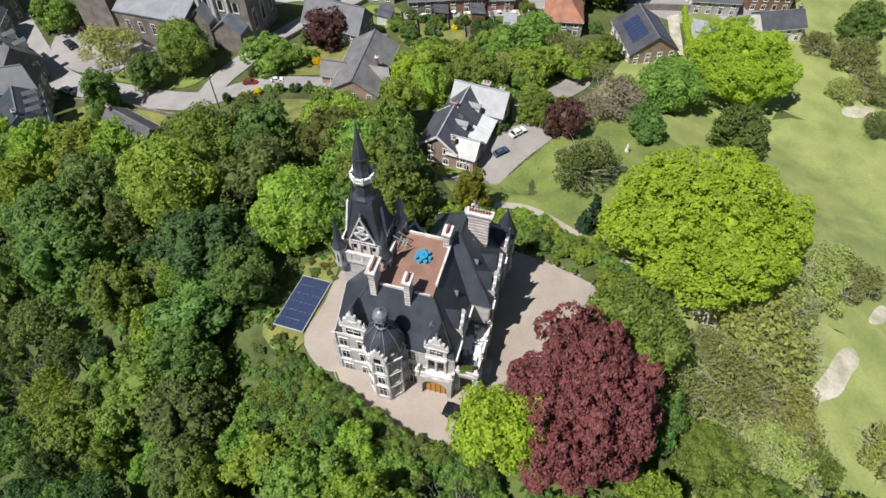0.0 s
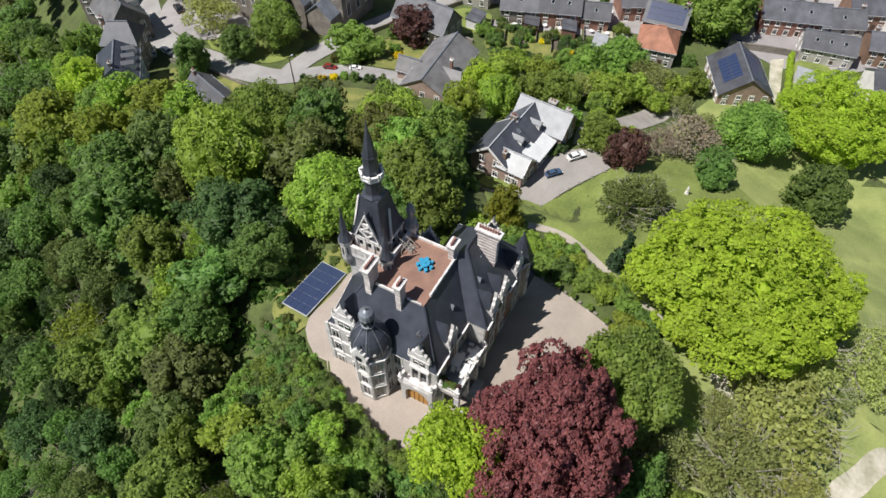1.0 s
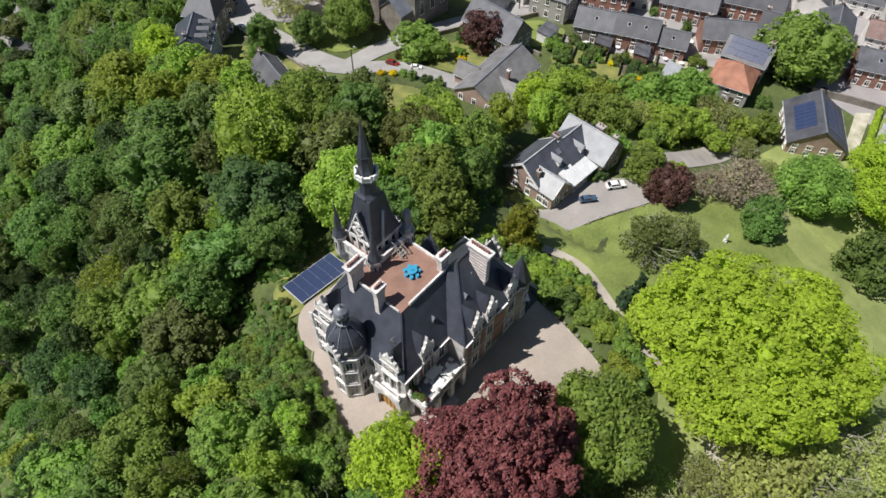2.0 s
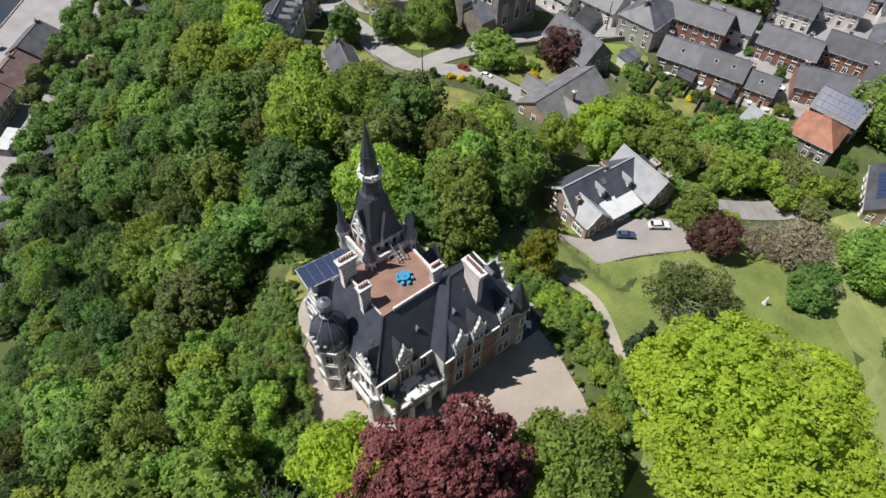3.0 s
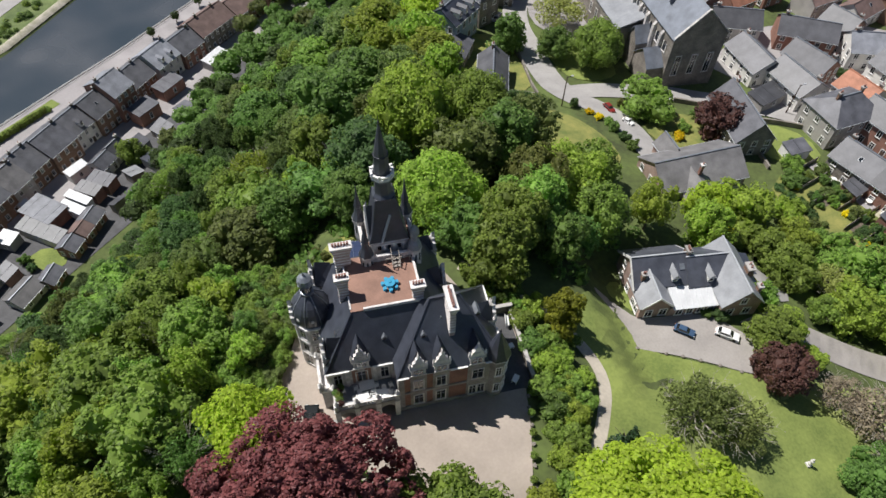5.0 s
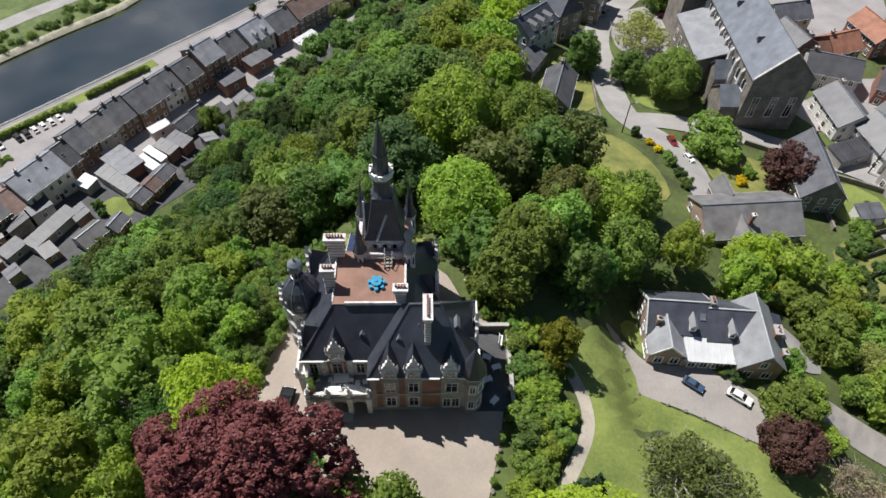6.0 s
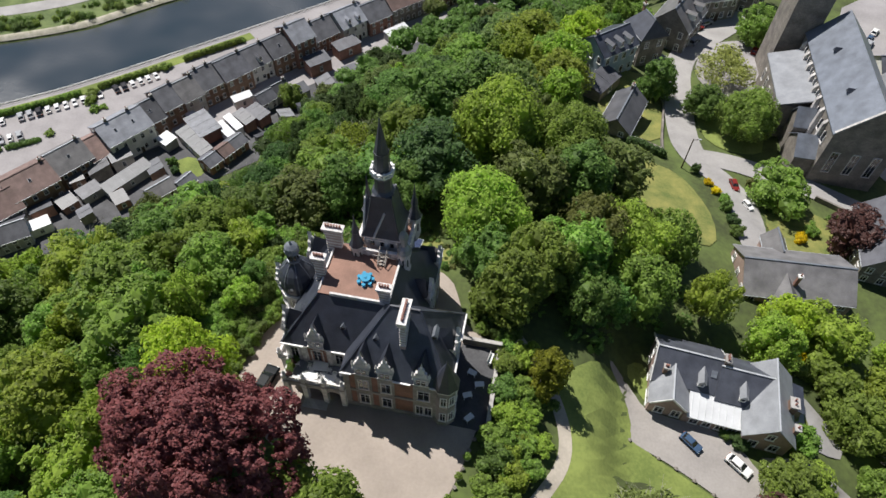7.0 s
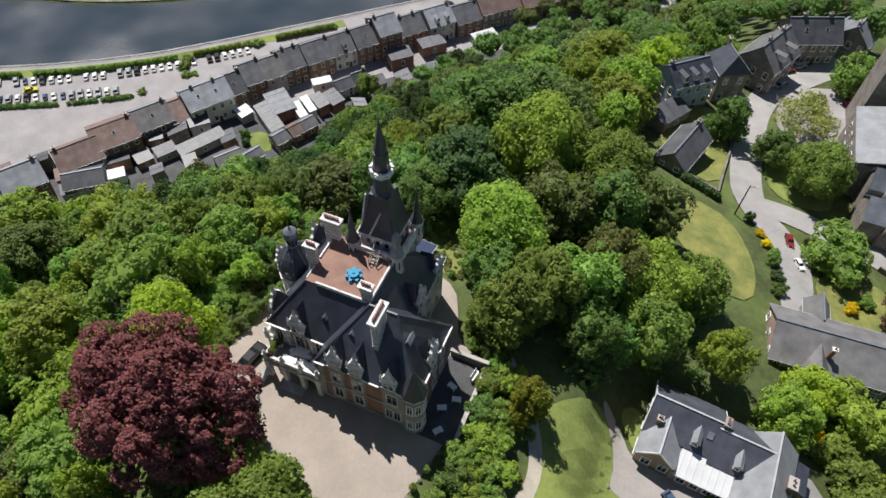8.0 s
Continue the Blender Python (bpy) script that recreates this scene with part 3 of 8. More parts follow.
def round_crown(seed, lobes=30, count=1900, leaf=0.085, low=-0.55, tall=1.0, ragged=0.16, cored=True, core=0.78, spread=0.5):
    """A crown of unit spread, centred on its widest part: billowing clumps over a dome."""
    rng = np.random.default_rng(seed)
    centres, radii = [(0, 0, 0.05)], [0.52]
    for i in range(lobes):
        z = 1 - (i + 0.5) / lobes * (1 - low)
        a = i * 2.39996 + rng.uniform(-0.5, 0.5)
        s = math.sqrt(max(0.0, 1 - z * z)) if z > 0 else math.sqrt(max(0.05, 1 - (z / low) ** 2 * 0.75))
        k = rng.uniform(0.62 - ragged, 0.76)
        centres.append((s * math.cos(a) * k, s * math.sin(a) * k, z * k * tall))
        radii.append(rng.uniform(0.21, 0.36))
    centres, radii = np.array(centres), np.array(radii)
    reach = np.quantile(np.hypot(centres[:, 0], centres[:, 1]) + radii, 0.8)
    centres[:, :2] /= reach
    quads = cards(rng, centres, radii, count, leaf, spread=spread)
    cores = [(c, r * core, i) for i, (c, r) in enumerate(zip(centres, radii))] if cored else [((0, 0, 0), 0.42, 1)]
    return leaf_mesh("crown", quads, cores)


def clumped_crown(seed, lobes, count, leaf, tall=1.0, low=-0.6, small=24, core=0.32, ragged=0.0, big=(0.17, 0.30), peak=0.0):
    """A large crown of unit spread: billows that are themselves made of small leafy clumps."""
    rng = np.random.default_rng(seed)
    centres, radii = [], []
    for i in range(lobes):
        z = 1 - (i + 0.5) / lobes * (1 - low)
        a = i * 2.39996 + rng.uniform(-0.5, 0.5)
        flat = math.sqrt(max(0.05, 1 - z * z)) if z > 0 else math.sqrt(max(0.05, 1 - (z / low) ** 2 * 0.75))
        flat *= 1 - peak * max(z, 0)
        k = rng.uniform(0.64 - ragged, 0.80)
        centres.append((flat * math.cos(a) * k, flat * math.sin(a) * k, z * k * tall))
        radii.append(rng.uniform(*big))
    centres, radii = np.array(centres), np.array(radii)
    centres[:, :2] /= np.quantile(np.hypot(centres[:, 0], centres[:, 1]) + radii, 0.8)
    way = rng.normal(size=(lobes, small, 3)) + centres[:, None, :] * 1.1
    way /= np.linalg.norm(way, axis=2)[..., None]
    bits = (centres[:, None, :] + way * (radii * rng.uniform(0.78, 1.0, lobes))[:, None, None]).reshape(-1, 3)
    sizes = np.repeat(radii, small) * rng.uniform(0.26, 0.44, lobes * small) * (24 / small) ** 0.3
    pick = rng.integers(0, len(sizes), count)
    out = rng.normal(size=(count, 3)) * 0.8 + np.repeat(way.reshape(-1, 3), 1, axis=0)[pick]
    out[:, 2] += 0.25
    out /= np.linalg.norm(out, axis=1)[:, None]
    at = bits[pick] + out * (sizes[pick] * rng.uniform(0.7, 1.15, count))[:, None]
    face = out + rng.normal(size=(count, 3)) * 0.5 + np.array((0, 0, 0.6))
    face /= np.linalg.norm(face, axis=1)[:, None]
    a = np.cross(face, rng.normal(size=(count, 3)))
    a /= np.linalg.norm(a, axis=1)[:, None]
    b = np.cross(face, a)
    s = (leaf * rng.uniform(0.6, 1.35, count))[:, None]
    quads = np.stack([at - a * s, at - b * s * 0.62 - face * s * 0.18, at + a * s, at + b * s * 0.62 - face * s * 0.18], axis=1)
    cores = [((0, 0, 0.05), 0.5, 1)] + [(c, r * core, i) for i, (c, r) in enumerate(zip(centres, radii))]
    return leaf_mesh("crown", quads, cores)


def airy_crown(seed, count=3300, leaf=0.035, core=0.0):
    rng = np.random.default_rng(seed)
    way = rng.normal(size=(46, 3))
    way /= np.linalg.norm(way, axis=1)[:, None]
    way[:, 2] = np.abs(way[:, 2]) * 0.9 - 0.25
    centres = way * rng.uniform(0.45, 0.9, 46)[:, None]
    radii = rng.uniform(0.12, 0.26, 46)
    return leaf_mesh("crown", cards(rng, centres, radii, count, leaf, 0.1, 0.9, 0.0), [((0, 0, 0.05), core, 1)] + [(c, r * 0.6, i) for i, (c, r) in enumerate(zip(centres, radii))] if core else ())


def conifer_crown(seed):
    rng = np.random.default_rng(seed)
    centres, radii = [], []
    for tier in range(11):
        h = tier / 11
        for i in range(max(3, int(9 * (1 - h)))):
            a = rng.uniform(0, 6.28)
            centres.append((math.cos(a) * (1 - h) * 0.7, math.sin(a) * (1 - h) * 0.7, -1 + 2.0 * h))
            radii.append(0.16 + 0.2 * (1 - h))
    quads = cards(rng, centres, radii, 1500, 0.1, -0.1, 0.5, 0.6)
    return leaf_mesh("crown", quads, [(c, r * 0.75, i) for i, (c, r) in enumerate(zip(centres, radii))])


def trunk_mesh(seed, limbs=6, material=None, spread=0.6, twigs=0):
    """A tapered trunk with limbs: foot at 0, the crown's middle at 1, limbs reaching spread."""
    rng = np.random.default_rng(seed)
    bm = bmesh.new()
    lathe(bm, 0, 0, [(0.062, -0.12), (0.042, 0.05), (0.034, 0.5), (0.022, 1.0), (0.006, 1.3)], 8)

    def limb(p, q, r0, r1):
        p, q = Vector(p), Vector(q)
        d = (q - p).normalized()
        s = d.orthogonal().normalized()
        t = d.cross(s)
        ring = lambda c, r: [c + s * r * math.cos(k * 1.2566) + t * r * math.sin(k * 1.2566) for k in range(5)]
        loft(bm, ring(p, r0), ring(q, r1))

    for i in range(limbs):
        a, z = 2.4 * i + rng.uniform(0, 0.6), rng.uniform(0.45, 0.95)
        mid = (math.cos(a) * spread * 0.5, math.sin(a) * spread * 0.5, z + 0.22)
        tip = (math.cos(a + 0.25) * spread, math.sin(a + 0.25) * spread, z + rng.uniform(0.25, 0.5))
        limb((0, 0, z), mid, 0.02, 0.013)
        limb(mid, tip, 0.013, 0.005)
        for j in range(twigs):
            b = a + rng.uniform(-0.9, 0.9)
            end = Vector(mid) + Vector((math.cos(b), math.sin(b), rng.uniform(0.0, 0.9))) * rng.uniform(0.25, 0.55)
            limb(mid, end, 0.008, 0.003)
            for k in range(2):
                c = b + rng.uniform(-1.1, 1.1)
                limb(end, end + Vector((math.cos(c), math.sin(c), rng.uniform(-0.2, 0.7))) * rng.uniform(0.12, 0.3), 0.004, 0.002)
    return mesh_of("trunk", bm, material or BARK)


CROWNS = [clumped_crown(11, 18, 4700, 0.052, 1.0, -0.6, 22, 0.78, 0.06, (0.30, 0.46)), clumped_crown(12, 22, 4700, 0.050, 1.2, -0.6, 20, 0.78, 0.10, (0.26, 0.44)), clumped_crown(13, 15, 4500, 0.053, 0.9, -0.5, 24, 0.76, 0.16, (0.30, 0.48)),
          clumped_crown(14, 20, 4700, 0.051, 1.3, -0.55, 20, 0.78, 0.14, (0.27, 0.44)), clumped_crown(15, 16, 4600, 0.052, 1.0, -0.55, 24, 0.76, 0.20, (0.28, 0.46)), clumped_crown(16, 26, 4900, 0.048, 1.05, -0.6, 18, 0.80, 0.04, (0.25, 0.40))]
FINE = [round_crown(21, 70, 12000, 0.040, -0.6, 1.0, 0.10, core=0.82), round_crown(22, 54, 12000, 0.040, -0.6, 0.9, 0.22, core=0.82), round_crown(23, 44, 12000, 0.044, -0.8, 1.0, 0.36, core=0.66)]
BROAD = [clumped_crown(61, 62, 46000, 0.0215, 0.95), clumped_crown(62, 70, 42000, 0.0240, 1.05), clumped_crown(63, 90, 46000, 0.0235, 1.05, ragged=0.14, big=(0.12, 0.26), peak=0.34)]
SMALL = [round_crown(17, 22, 1900, 0.080, -0.6, 1.1, 0.3, spread=0.6), round_crown(18, 26, 2100, 0.076, -0.55, 1.3, 0.26, spread=0.6), round_crown(19, 20, 1800, 0.082, -0.6, 0.9, 0.34, spread=0.6)]
AIRY = [airy_crown(31, 3600, 0.042), airy_crown(32, 3600, 0.042), airy_crown(33, 3800, 0.038)]
FEATHER = [airy_crown(34, 4200, 0.050, 0.5), airy_crown(35, 4200, 0.048, 0.5)]
CONE = conifer_crown(41)
TRUNKS = [trunk_mesh(51), trunk_mesh(52, 8)]
BARE = [trunk_mesh(53, 11, PALE_BARK, 0.8, 4), trunk_mesh(54, 12, PALE_BARK, 0.75, 4)]


def leafy(name, me, leaf, parent, m):
    ob = new(name, me)
    if not me.materials:
        me.materials.append(None)
    ob.material_slots[0].link = "OBJECT"
    ob.material_slots[0].material = LEAF[leaf]
    ob.parent = parent
    ob.matrix_basis = m
    return ob


WORDS = {"mid": "broadleaf tree in full green leaf", "fresh": "fresh green broadleaf tree with a billowing crown", "dark": "dark green broadleaf tree with a dense crown",
         "olive": "olive-green tree with a loose uneven crown", "lime": "bright lime-green tree with a rounded crown", "yellow": "yellow-green tree in new leaf", "red": "copper beech with a broad dark red crown",
         "plum": "small round purple-leaved plum tree", "gold": "dense golden-green garden conifer", "fir": "dark green conical fir tree", "grey": "thin grey-green tree with bare twigs showing",
         "pale": "pale thinly leaved tree with bare branches", "brown": "bronze-green broadleaf tree in leaf", "twig": "grey-brown twiggy tree barely in leaf"}


def tree(x, y, r, height, leaf="mid", crown=None, kind="tree", tall=None, label="", group="", seed=0, base=None, wide=None):
    """A tree whose crown spreads r metres round (x, y) and whose top stands height metres over the ground."""
    rng = random.Random(int(x * 13 + y * 101) + seed)
    crown = crown or rng.choice(SMALL if r < 4.3 else CROWNS)
    z = ground_z(x, y) if base is None else base
    top = tall or max(r * 0.8, height * 0.38)
    mid = max(height - top, height * 0.3)
    t = thing(kind, pose(x, y, z), label or WORDS[leaf], "tree", group)
    turn, odd = rng.uniform(0, 360), rng.uniform(0.9, 1.1)
    if wide:
        turn, odd = 0, wide
    leafy("crown", crown, leaf, t, pose(0, 0, mid, 0, 0, turn) @ Matrix.Diagonal((r, r * odd, top, 1)))
    woody = crown in AIRY
    shared("trunk", rng.choice(BARE if woody else TRUNKS), t, pose(0, 0, 0, 0, 0, turn) @ Matrix.Diagonal((r if woody else max(r, 4), r if woody else max(r, 4), mid, 1)))
    return t


def shrub(x, y, r, height, leaf="mid", label="rounded green garden shrub", group="shrubs", kind="shrub", base=None):
    rng = random.Random(int(x * 17 + y * 91))
    z = ground_z(x, y) if base is None else base
    ob = leafy(kind, rng.choice(CROWNS if r > 3 else SMALL), leaf, None, pose(x, y, z + height * 0.42, 0, 0, rng.uniform(0, 360)) @ Matrix.Diagonal((r, r * rng.uniform(0.85, 1.15), height * 0.62, 1)))
    return tagged(ob, label, "shrub", group)


# the trees that can be told apart
tree(-12.0, -21.5, 10.1, 22.8, "red", BROAD[2], "copper_beech", 9.6, wide=0.80)
tree(23.8, -36.2, 14.3, 19.4, "yellow", BROAD[0], "maple", 9.2, "broad maple in bright yellow-green new leaf")
tree(-17.4, -13.4, 5.0, 19.6, "yellow", FINE[2], "lime_tree", 6.5, "yellow-green lime tree beside the forecourt")
tree(0.9, -26.6, 6.7, 16.4, "fresh", FINE[1], "tree", 7.4)
tree(11.4, 45.6, 7.6, 20.5, "lime", FINE[0], "tree", 9.0)
tree(23.6, 47.0, 6.4, 17.0, "fresh", FINE[1], tall=8.0)
tree(11.4, 24.0, 6.9, 14.0, "lime", FINE[0], tall=7.5)
tree(34.2, 27.0, 7.2, 12.8, "lime", FINE[1], tall=8.0)
tree(42.0, 32.0, 4.8, 8.6, "fresh", CROWNS[0], tall=6.5)
tree(21.0, 15.2, 5.2, 12.0, "fresh", CROWNS[5], tall=6.0)
tree(17.4, 9.6, 5.2, 11.0, "fresh", CROWNS[1], tall=5.5)
tree(13.6, 14.6, 4.2, 9.0, "mid", CROWNS[4], tall=4.6)
tree(10.6, 18.4, 3.4, 7.5, "fresh", CROWNS[2], tall=3.8)
for x, y, r, h in ((14.6, 5.2, 1.3, 2.2), (16.6, 4.8, 1.4, 2.4), (13.4, 7.4, 1.5, 2.6), (15.4, 7.2, 1.8, 3.0), (12.4, 10.0, 1.4, 2.4), (18.4, 5.6, 1.8, 3.0)):
    shrub(x, y, r, h, "fresh" if x < 15 else "mid", "leafy bush beside the yard wall", "shrubbery")
tree(26.0, 20.0, 5.5, 12.0, "fresh", CROWNS[2], tall=6.0)
tree(28.0, 13.2, 4.2, 9.5, "mid", CROWNS[4], tall=5.0)
tree(31.8, 14.6, 3.4, 8.0, "mid", CROWNS[0], tall=4.4)
tree(28.5, 25.5, 5.4, 12.5, "brown", CROWNS[5], tall=6.4)
tree(36.5, 19.0, 5.0, 10.0, "fresh", CROWNS[1], tall=5.6)
tree(18.0, 33.0, 6.0, 14.0, "olive", CROWNS[2], tall=6.5)
tree(26.0, 36.0, 5.6, 14.0, "mid", CROWNS[3], tall=6.5)
tree(33.0, 42.5, 5.8, 13.0, "olive", CROWNS[4], tall=6.2)
tree(24.0, -0.6, 3.0, 7.9, "gold", CROWNS[3], "conifer", 4.6)
tree(25.4, -19.9, 2.6, 8.2, "fir", CONE, "fir_tree", 4.6)
tree(37.6, -16.6, 5.4, 9.0, "olive", AIRY[0], tall=4.6, label="loose olive-green tree on the lawn")
tree(42.6, -18.6, 5.2, 8.0, "olive", AIRY[2], tall=4.2, label="loose green tree on the lawn")
tree(56.0, -11.4, 4.1, 7.2, "plum", CROWNS[5], "plum_tree", 4.2)
shrub(58.0, -5.6, 4.2, 5.6, "fresh", "fresh green shrub beside the lodge drive")
shrub(61.0, -4.6, 3.4, 4.6, "lime", "fresh green shrub beside the lodge drive")
shrub(63.6, -9.6, 2.4, 3.0, "lime", "bright green bush beside the service lane")
tree(78.0, -32.0, 7.0, 12.0, "fresh", FINE[1], "willow", 6.5, "green weeping willow with a soft crown")
tree(60.4, -27.6, 3.6, 6.0, "mid", CROWNS[4], tall=3.4)
tree(69.0, -20.6, 6.4, 9.0, "twig", AIRY[0], tall=5.0)
tree(64.4, -16.0, 4.2, 6.5, "twig", AIRY[2], tall=3.6)
tree(65.6, -27.0, 4.2, 7.0, "mid", AIRY[1], tall=4.0, label="loose green shrub tree by the lawn")
tree(88.0, -46.0, 11.5, 16.0, "yellow", BROAD[0], "maple", 8.5, "broad maple in yellow-green leaf by the meadow")
tree(67.0, -46.4, 6.0, 9.0, "mid", CROWNS[0], tall=5.0)
tree(22.0, -46.0, 8.6, 12.0, "pale", AIRY[1], tall=6.5)
tree(12.0, -47.0, 8.8, 12.5, "pale", AIRY[0], tall=7.0)
tree(2.0, -42.0, 6.0, 11.0, "grey", AIRY[2], tall=6.0)
tree(-1.5, -33.5, 5.2, 9.0, "grey", AIRY[1], tall=5.0)
tree(28.0, -56.0, 6.0, 8.0, "pale", AIRY[2], tall=4.6)
tree(2.0, -49.0, 6.0, 9.0, "pale", AIRY[0], tall=5.0)
tree(-8.4, -38.6, 4.6, 9.0, "fresh", FINE[1], tall=4.8)
for x, y, r, h, c, k in ((17.5, -39.0, 3.2, 5.0, "pale", 2), (8.5, -39.5, 3.6, 6.0, "grey", 1), (13.5, -50.5, 4.4, 6.5, "pale", 0), (31.0, -51.0, 5.0, 6.5, "pale", 2), (21.0, -53.0, 4.0, 6.0, "grey", 1), (35.0, -60.0, 5.0, 6.5, "pale", 0),
                         (-4.0, -48.0, 5.5, 8.0, "pale", 2), (2.0, -66.0, 5.5, 8.0, "pale", 1), (33.0, -64.0, 5.0, 7.0, "grey", 0), (-9.0, -41.0, 5.0, 9.0, "grey", 0), (3.0, -35.0, 3.4, 5.0, "pale", 0), (28.5, -44.0, 3.6, 5.0, "grey", 1), (-3.5, -54.0, 4.6, 6.0, "fresh", 1)):
    tree(x, y, r, h, c, AIRY[k], tall=h * 0.55)
for x, y, r, h, c in ((78.2, 5.1, 4, 7, "pale"), (78.9, -0.1, 4.2, 7.5, "olive"), (82.9, -5.1, 4.2, 8, "olive"), (82.5, -10.9, 3.6, 6, "lime"), (84.5, -16.1, 3.4, 5.5, "grey"),
                      (72.8, -0.7, 3.2, 5.5, "fresh"), (71.6, 6.7, 3.4, 6, "lime"), (91.0, -4.9, 4.2, 8, "grey"), (90.3, 1.2, 3.6, 6.5, "brown"), (93.8, -17.1, 3.4, 5.5, "mid"),
                      (61.4, 1.7, 2.4, 4, "fresh"), (67.7, 13.1, 4, 7, "fresh"), (81.0, 21.9, 3.6, 6, "olive"), (88.3, -12.9, 3.8, 7, "olive"), (81.5, 14.4, 3, 5, "mid"),
                      (80.7, -22.8, 3.4, 5, "grey"), (85.1, -35.9, 3.6, 6, "fresh")):
    c = {"mid": "fresh", "dark": "mid", "olive": "lime", "brown": "grey"}.get(c, c)
    tree(x, y, r, h, c, AIRY[1] if c in ("grey", "pale") else None, tall=h * 0.55, group="trees behind the lodge")
for x, y, r, h, c in ((108.2, -73.9, 6.5, 9, "grey"), (96.4, -76.4, 5.5, 8, "grey"), (94.4, -70.6, 4.2, 6, "pale"), (83.1, -76.9, 4, 6, "olive"), (111.3, -65.9, 4, 7, "grey"), (121.3, -77.0, 6, 9, "mid")):
    tree(x, y, r, h, c, AIRY[0] if c != "mid" else None, tall=h * 0.6, group="trees round the meadow")
tree(62.6, 77.6, 6.2, 12.5, "fresh", FINE[0], tall=6.6, label="round fresh green tree beside the church")
tree(58.6, 95.6, 7.6, 12.0, "pale", AIRY[0], tall=6.5, label="airy pale green tree beside the road")
tree(54.2, 82.8, 4.0, 8.0, "mid", CROWNS[0], tall=4.2)
tree(43.6, 87.2, 4.4, 9.5, "mid", CROWNS[3], tall=5.6)
tree(67.4, 57.8, 5.8, 8.0, "fresh", CROWNS[4], "willow", 4.8, "green weeping tree at the lane corner")
tree(80.5, 49.5, 5.6, 8.5, "plum", CROWNS[0], "plum_tree", 4.8)
tree(25.0, 99.0, 6.0, 14.0, "yellow", CROWNS[1], tall=6.5)
tree(122.0, -13.0, 9.5, 14.0, "fresh", CROWNS[5], tall=8.0)
tree(47.6, 19.4, 3.8, 11.5, "lime", CROWNS[4], tall=5.4)
tree(58.5, 16.2, 4.4, 8.0, "lime", CROWNS[1], tall=4.8)
tree(68.7, 21.5, 6.0, 9.0, "lime", CROWNS[2], tall=5.2)
tree(71.0, 8.5, 4.6, 7.5, "fresh", CROWNS[5], tall=4.6)
tree(78.0, -1.5, 5.4, 7.5, "lime", CROWNS[0], tall=4.8)
tree(84.1, 7.9, 5.3, 8.0, "fresh", CROWNS[4], tall=4.6)
tree(90.6, 1.0, 5.8, 8.5, "fresh", CROWNS[1], tall=5.0)
tree(87.7, -9.6, 5.6, 8.5, "grey", AIRY[0], tall=5.0)
tree(76.0, 13.6, 4.8, 6.6, "lime", CROWNS[3], tall=4.6)
tree(62.0, 22.5, 4.2, 8.0, "yellow", CROWNS[0], tall=4.4)
tree(133.0, 47.0, 8.5, 13.0, "fresh", CROWNS[1], tall=7.0)
tree(140.0, 38.0, 7.0, 11.0, "mid", CROWNS[5], tall=6.0)
for x, y, r, h, c in ((71.0, 48.0, 1.4, 2.2, "flower"), (79.0, 54.5, 2.2, 3.0, "mid"), (73.5, 51.0, 1.8, 2.4, "fresh"), (53.6, 58.2, 1.1, 1.4, "flower"), (54.8, 55.6, 1.2, 1.5, "flower"),
                      (51.2, 61.4, 1.2, 2.6, "dark"), (56.2, 51.0, 1.5, 1.9, "mid"), (57.0, 47.5, 1.5, 1.9, "dark"), (57.3, 44.0, 1.6, 2.0, "mid"), (56.4, 53.6, 1.3, 1.6, "fresh"),
                      (63.2, 61.5, 1.1, 1.8, "brown"), (91.0, 35.2, 2.6, 3.4, "fresh"), (88.0, 31.0, 2.6, 3.2, "mid"), (94.5, 40.8, 1.8, 2.2, "dark"), (64.6, 17.5, 1.2, 2.0, "flower")):
    shrub(x, y, r, h, c, "bush with bright yellow flowers" if c == "flower" else "rounded green garden shrub")

# the shrubbery between the forecourt and the path
for x, y, r, h in ((17.8, -9.5, 2.3, 2.6), (19.5, -6.5, 2.4, 3.0), (18.4, -3.2, 2.2, 3.0), (20.8, -2.4, 2.3, 3.2), (18.2, 0.5, 2.1, 3.0), (20.2, 2.6, 2.3, 3.4), (17.8, 3.9, 1.8, 2.6), (22.2, -6.0, 2.3, 2.6),
                   (21.5, -10.0, 2.5, 2.6), (18.6, -12.8, 2.4, 2.6), (21.0, -13.8, 2.3, 2.4), (17.8, -16.2, 2.2, 2.6), (19.6, -17.6, 2.2, 2.5), (17.2, -19.6, 2.1, 2.6), (17.0, -22.8, 2.2, 3.0), (13.0, -24.4, 2.6, 3.4),
                   (15.4, -26.8, 2.6, 3.4), (10.2, -26.2, 2.6, 4.0), (24.0, -9.0, 2.0, 2.3), (18.6, -20.8, 1.9, 2.3), (23.4, -12.4, 1.8, 2.2), (24.0, -3.0, 1.9, 2.4)):
    shrub(x, y, r, h, ("fresh", "lime", "fresh", "mid")[int(x * 7 + y * 3) % 4], "dense green shrub between court and path", "shrubbery")
thick = random.Random(41)
for i in range(46):
    k = i / 45
    x, y = 18.4 + 3.0 * math.sin(k * 3.0) + thick.uniform(-1.6, 1.8), 3.4 - 26.5 * k + thick.uniform(-0.6, 0.6)
    r = thick.uniform(0.9, 1.5)
    shrub(max(x, 18.0), y, r, r * thick.uniform(1.2, 1.7), thick.choice(("fresh", "fresh", "lime", "mid")), "dense green shrub between court and path", "shrubbery")


